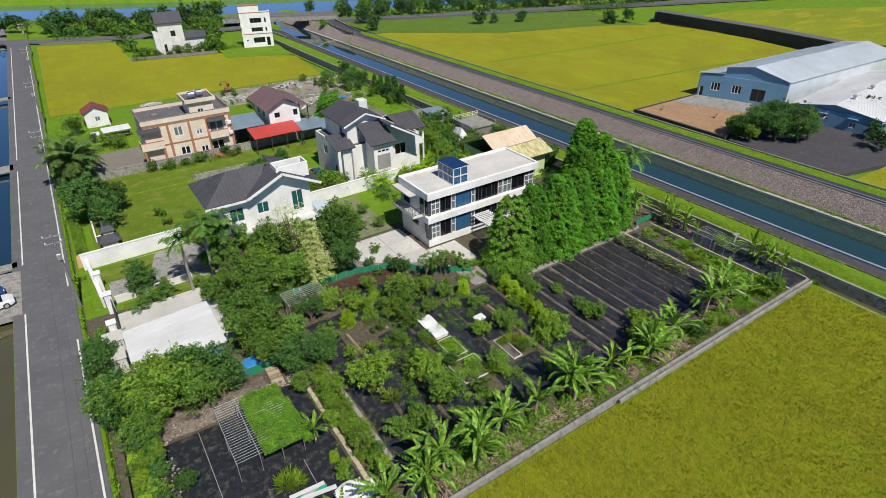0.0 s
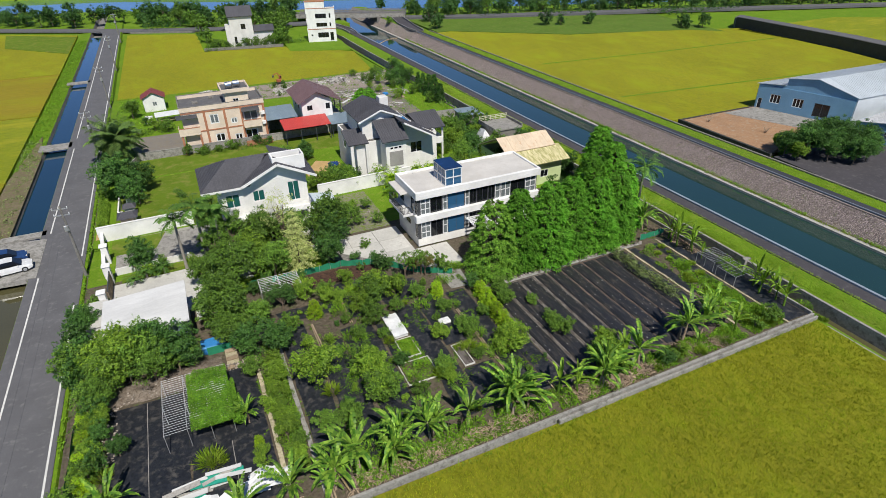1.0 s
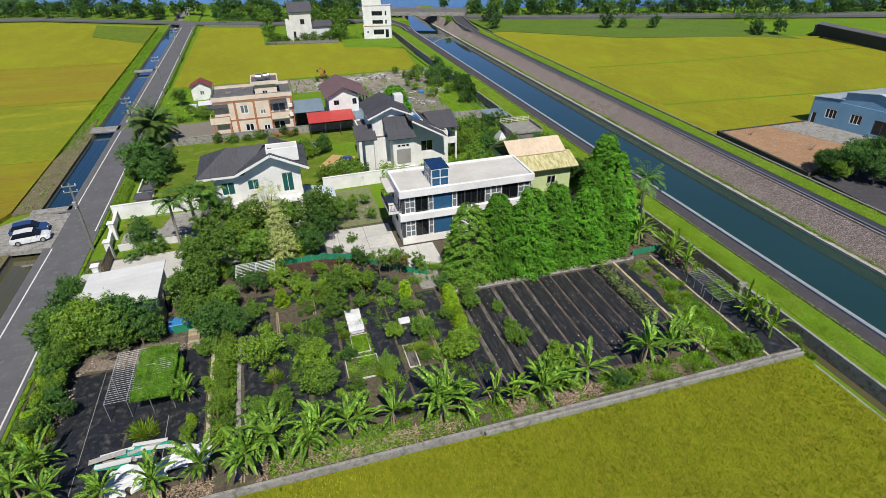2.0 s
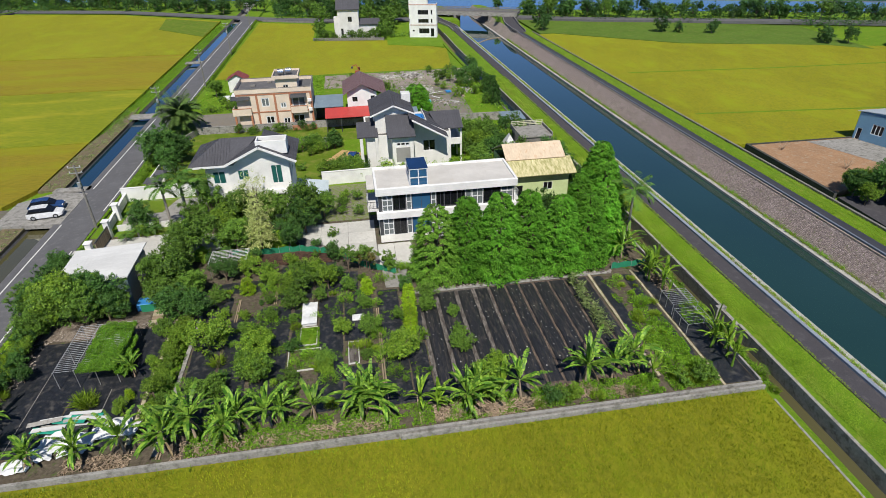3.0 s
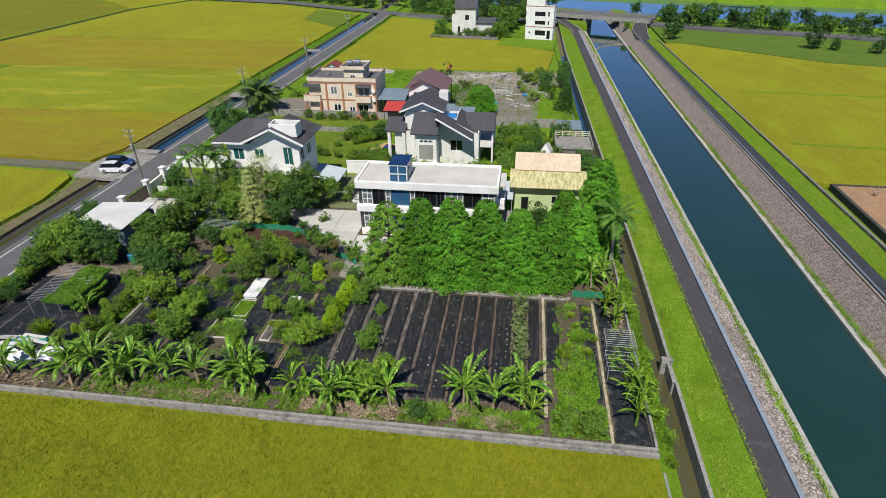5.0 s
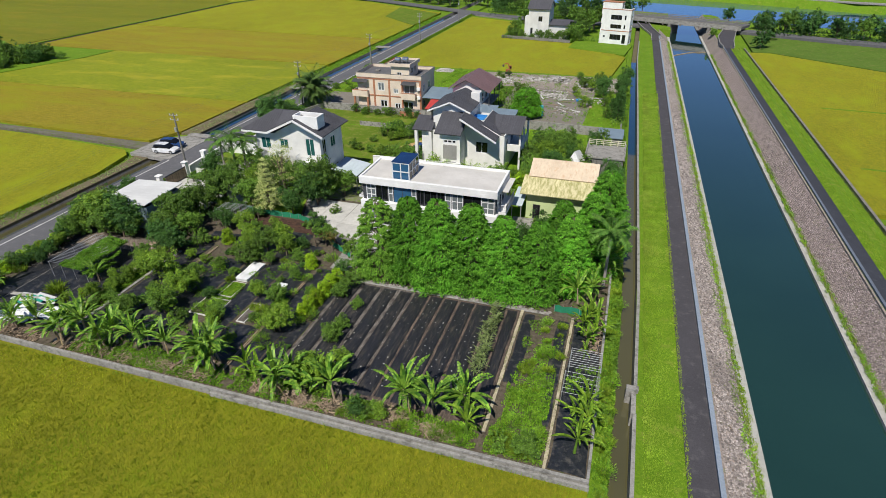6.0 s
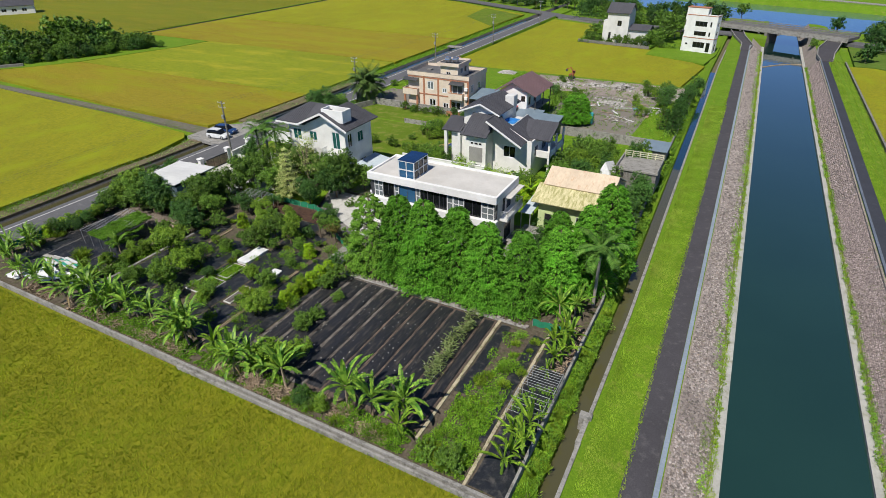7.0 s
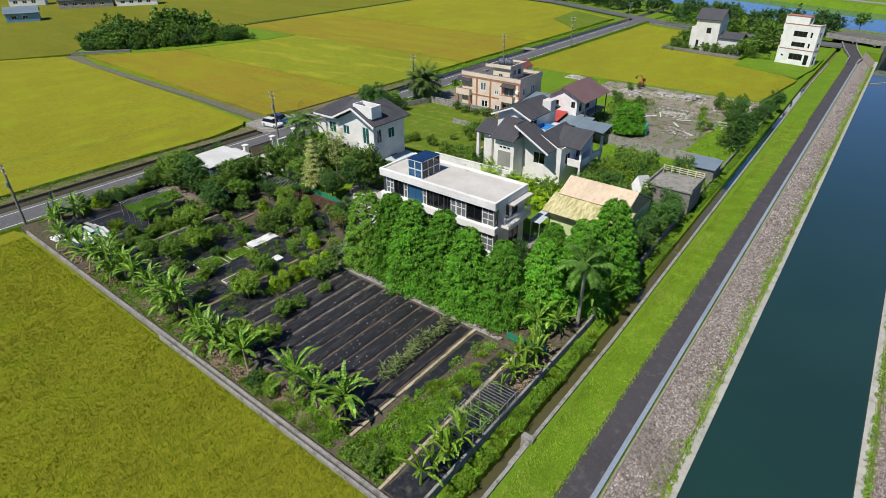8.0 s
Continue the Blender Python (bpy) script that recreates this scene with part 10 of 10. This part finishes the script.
# ---------------------------------------------------------------- rubble, junk, excavator
lumps("rubble_heap", [(-21, -14.5, 114, 118.5, 1.0), (-13, -4, 110, 118.5, 0.5), (-34, -28, 111, 117, 0.4), (-51, -46.5, 118.5, 121.5, 0.5), (-20, -14, 100, 104, 0.4), (-27, -21, 114.5, 118, 0.5), (-12, -5, 112, 117, 0.7)], 190, 0.34, "rubble", "heaps of pale broken concrete", "rubble", 61)
lumps("rubble_heap", [(-16, -10, 88, 94, 0.35), (-9, -5, 97, 103, 0.4), (-22, -14, 102, 107, 0.35)], 70, 0.28, "rubble", "scattered rubble and debris", "rubble", 62)
lumps("garden_stones", [(-38.5, -33.5, 39.5, 45.5, 0.1), (-12.5, -10, 50, 55, 0.3)], 60, 0.24, "stone", "loose garden stones", "stones", 63)
for i in range(16):
    x, y, a = rng2.uniform(-24, -6), rng2.uniform(88, 106), rng2.uniform(0, 3.1)
    L = rng2.uniform(0.8, 1.8)
    solid("plank", Geo().beam((x - L * math.cos(a), y - L * math.sin(a), 0.15), (x + L * math.cos(a), y + L * math.sin(a), 0.2), rng2.uniform(0.15, 0.6), 0.06), M["timber"] if i % 3 else M["shed_roof"], "loose plank lying in the gravel yard", "plank", "loose planks")
solid("tarpaulin", Geo().blob((-18.0, 87.0, 0.6), 1.1, rng2, 0.5, 8), M["blue_tarp"], "blue tarpaulin thrown over a heap", "tarpaulin")
solid("tarpaulin", Geo().blob((-11.0, 99.0, 0.35), 0.8, rng2, 0.45, 8), M["blue_tarp"], "blue tarpaulin thrown over a heap", "tarpaulin")
solid("tarpaulin", Geo().box(-17.9, 85.6, 0.0, -16.9, 86.3, 2.3, 0.12), M["pool_blue"], "turquoise sheet hung over an upright crate", "tarpaulin")
tent = Geo()
tent.add([(-9.4, 55.8, 0), (-5.2, 55.4, 0), (-5.0, 60.4, 0), (-9.2, 60.6, 0), (-7.6, 56.8, 3.9), (-7.0, 59.4, 3.3)], [(0, 1, 4), (1, 2, 5, 4), (2, 3, 5), (3, 0, 4, 5), (3, 2, 1, 0)])
solid("white_tent", tent, M["white_sheet"], "white plastic sheet draped like a tent", "tent")
ex = thing("excavator", (-31.0, 121.5, 0), "small rust-red tracked excavator with raised boom", "excavator")
for y in (120.9, 122.1):
    part("track", Geo().box(-32.2, y - 0.25, 0.05, -29.8, y + 0.25, 0.65, 0.15), M["tyre"], ex)
part("body", Geo().box(-32.0, 120.8, 0.7, -30.4, 122.2, 1.5, 0.1), M["excavator"], ex)
cab = part("cab", Geo().box(-30.9, 121.5, 1.5, -30.0, 122.3, 2.5, 0.08), M["excavator"], ex)
part("cab_window", Geo().box(-30.85, 121.46, 1.7, -30.1, 121.49, 2.35), M["dark_glass"], cab)
part("boom", Geo().beam((-30.4, 121.2, 1.3), (-31.4, 121.2, 3.3), 0.25, 0.3).beam((-31.4, 121.2, 3.3), (-33.0, 121.2, 2.9), 0.2, 0.22), M["excavator"], ex)
part("bucket", Geo().box(-33.4, 120.9, 2.2, -32.7, 121.5, 2.8, 0.08), M["dark_trim"], ex)
ex.location, ex.scale = (-31.4, 120.6, 0), (0.68, 0.68, 0.85)


# ---------------------------------------------------------------- cars
def car(x, y, turn, paint, label, L=4.4, Wd=1.8, H=1.6):
    m = pose(x, y, 0.12, 0, 0, turn)
    t = new("car")
    ORIGIN[t] = Vector((0, 0, 0))
    tagged(t, label, "car")

    def loft(secs, name, mat_, parent, lab=""):
        q = Geo()
        pts, faces = [], []
        for px, w, z0, z1, w2 in secs:
            pts += [(px, -w, z0), (px, w, z0), (px, w, z0 + (z1 - z0) * 0.55), (px, w2, z1), (px, -w2, z1), (px, -w, z0 + (z1 - z0) * 0.55)]
        k = len(secs)
        for i in range(k - 1):
            for a in range(6):
                faces.append((6 * i + a, 6 * i + (a + 1) % 6, 6 * i + 6 + (a + 1) % 6, 6 * i + 6 + a))
        faces += [tuple(reversed(range(6))), tuple(range(6 * k - 6, 6 * k))]
        q.add(pts, faces)
        return part(name, q, M[mat_], parent, lab)

    h, w = L / 2, Wd / 2
    loft([(-h, w * 0.8, 0.4, 0.85, w * 0.75), (-h + 0.25, w * 0.97, 0.28, 0.98, w * 0.9), (-h * 0.35, w, 0.24, 1.0, w * 0.93), (h * 0.3, w, 0.24, 0.98, w * 0.92), (h - 0.35, w * 0.95, 0.26, 0.84, w * 0.85), (h, w * 0.78, 0.38, 0.7, w * 0.7)], "body", paint, t)
    loft([(-h + 0.2, w * 0.85, 0.94, 1.0, w * 0.8), (-h + 0.65, w * 0.88, 0.94, H - 0.06, w * 0.72), (-0.1, w * 0.88, 0.94, H, w * 0.74), (0.55, w * 0.87, 0.94, H - 0.08, w * 0.7), (1.25, w * 0.85, 0.92, 0.97, w * 0.8)], "cabin_glass", "dark_glass", t)
    q = Geo()
    q.slab([(-h + 0.62, -w * 0.7, H - 0.03), (-h + 0.62, w * 0.7, H - 0.03), (-0.1, w * 0.72, H + 0.03), (-0.1, -w * 0.72, H + 0.03)], 0.05)
    q.slab([(-0.1, -w * 0.72, H + 0.03), (-0.1, w * 0.72, H + 0.03), (0.5, w * 0.68, H - 0.05), (0.5, -w * 0.68, H - 0.05)], 0.05)
    part("roof", q, M[paint], t)
    for px in (-h * 0.62, h * 0.62):
        for s in (-1, 1):
            wh = part("wheel", Geo().tube([(px, s * (w - 0.2), 0.32), (px, s * (w + 0.01), 0.32)], 0.33, 16), M["tyre"], t)
            part("rim", Geo().tube([(px, s * (w + 0.005), 0.32), (px, s * (w + 0.03), 0.32)], 0.2, 12), M["steel"], wh)
    for s in (-1, 1):
        part("headlight", Geo().box(h - 0.22, s * w * 0.62 - 0.16, 0.6, h - 0.02, s * w * 0.62 + 0.16, 0.74, 0.03), M["white_trim"], t)
        part("tail_light", Geo().box(-h - 0.005, s * w * 0.62 - 0.14, 0.66, -h + 0.1, s * w * 0.62 + 0.14, 0.84, 0.03), M["red_metal"], t)
        part("mirror", Geo().box(0.75, s * (w + 0.02) - 0.1, 0.92, 0.9, s * (w + 0.02) + 0.1, 1.05, 0.03), M[paint], t)
    t.matrix_basis = m
    return t


car(-77.7, 47.0, 8, "car_white", "white SUV parked on the culvert slab", 4.5, 1.85, 1.65)
car(-78.6, 49.6, 10, "car_blue", "dark blue car parked beside a white one", 4.5, 1.85, 1.6)
car(-34.2, 59.8, 80, "car_blue", "dark blue car parked on the dirt drive", 4.2, 1.75, 1.5)
car(-50.2, 34.6, 15, "car_silver", "silver car parked under trees")


# ---------------------------------------------------------------- poles and cables
def pole(x, y, h, arm=1.6):
    t = thing("utility_pole", (x, y, 0), "grey concrete utility pole with crossarm", "pole", "utility poles")
    part("shaft", Geo().tube([(x, y, -0.3), (x + 0.05, y, h * 0.5), (x + 0.08, y, h)], [0.19, 0.15, 0.11], 10), M["old_concrete"], t)
    for z in (h - 0.35, h - 1.1):
        c = part("crossarm", Geo().beam((x - arm / 2, y, z), (x + arm / 2, y, z), 0.1, 0.1), M["steel"], t)
        for u in (-0.45, 0.0, 0.45):
            part("insulator", Geo().tube([(x + u * arm, y, z + 0.05), (x + u * arm, y, z + 0.18), (x + u * arm, y, z + 0.27)], [0.05, 0.075, 0.03], 8), M["white_trim"], c)
    part("transformer_box", Geo().box(x - 0.22, y - 0.35, h - 3.0, x + 0.22, y - 0.12, h - 2.3, 0.03), M["steel"], t)


POLES = [(-69.55, 0.4, 8.5), (-69.55, 42.2, 9.2), (-69.55, 80.5, 9.5), (-69.55, 118.0, 9.0), (-69.5, 158.0, 9.0), (-69.4, 204.0, 9.0)]
for p in POLES:
    pole(*p)
solid("pole_stub", Geo().tube([(-69.4, 4.3, -0.2), (-69.35, 4.3, 3.6)], [0.15, 0.12], 10), M["old_concrete"], "short dark concrete pole beside the lane", "pole")
for (xa, ya, ha), (xb, yb, hb) in zip(POLES, POLES[1:]):
    for u in (-0.7, 0.0, 0.7):
        pts = []
        for i in range(13):
            t = i / 12
            pts.append((xa + (xb - xa) * t + u, ya + (yb - ya) * t, ha - 0.1 + (hb - ha) * t - 1.0 * 4 * t * (1 - t) * 0.6))
        solid("cable", Geo().tube(pts, 0.008, 4, False), M["dark_trim"], "thin dark overhead cable between poles", "cable", "overhead cables")
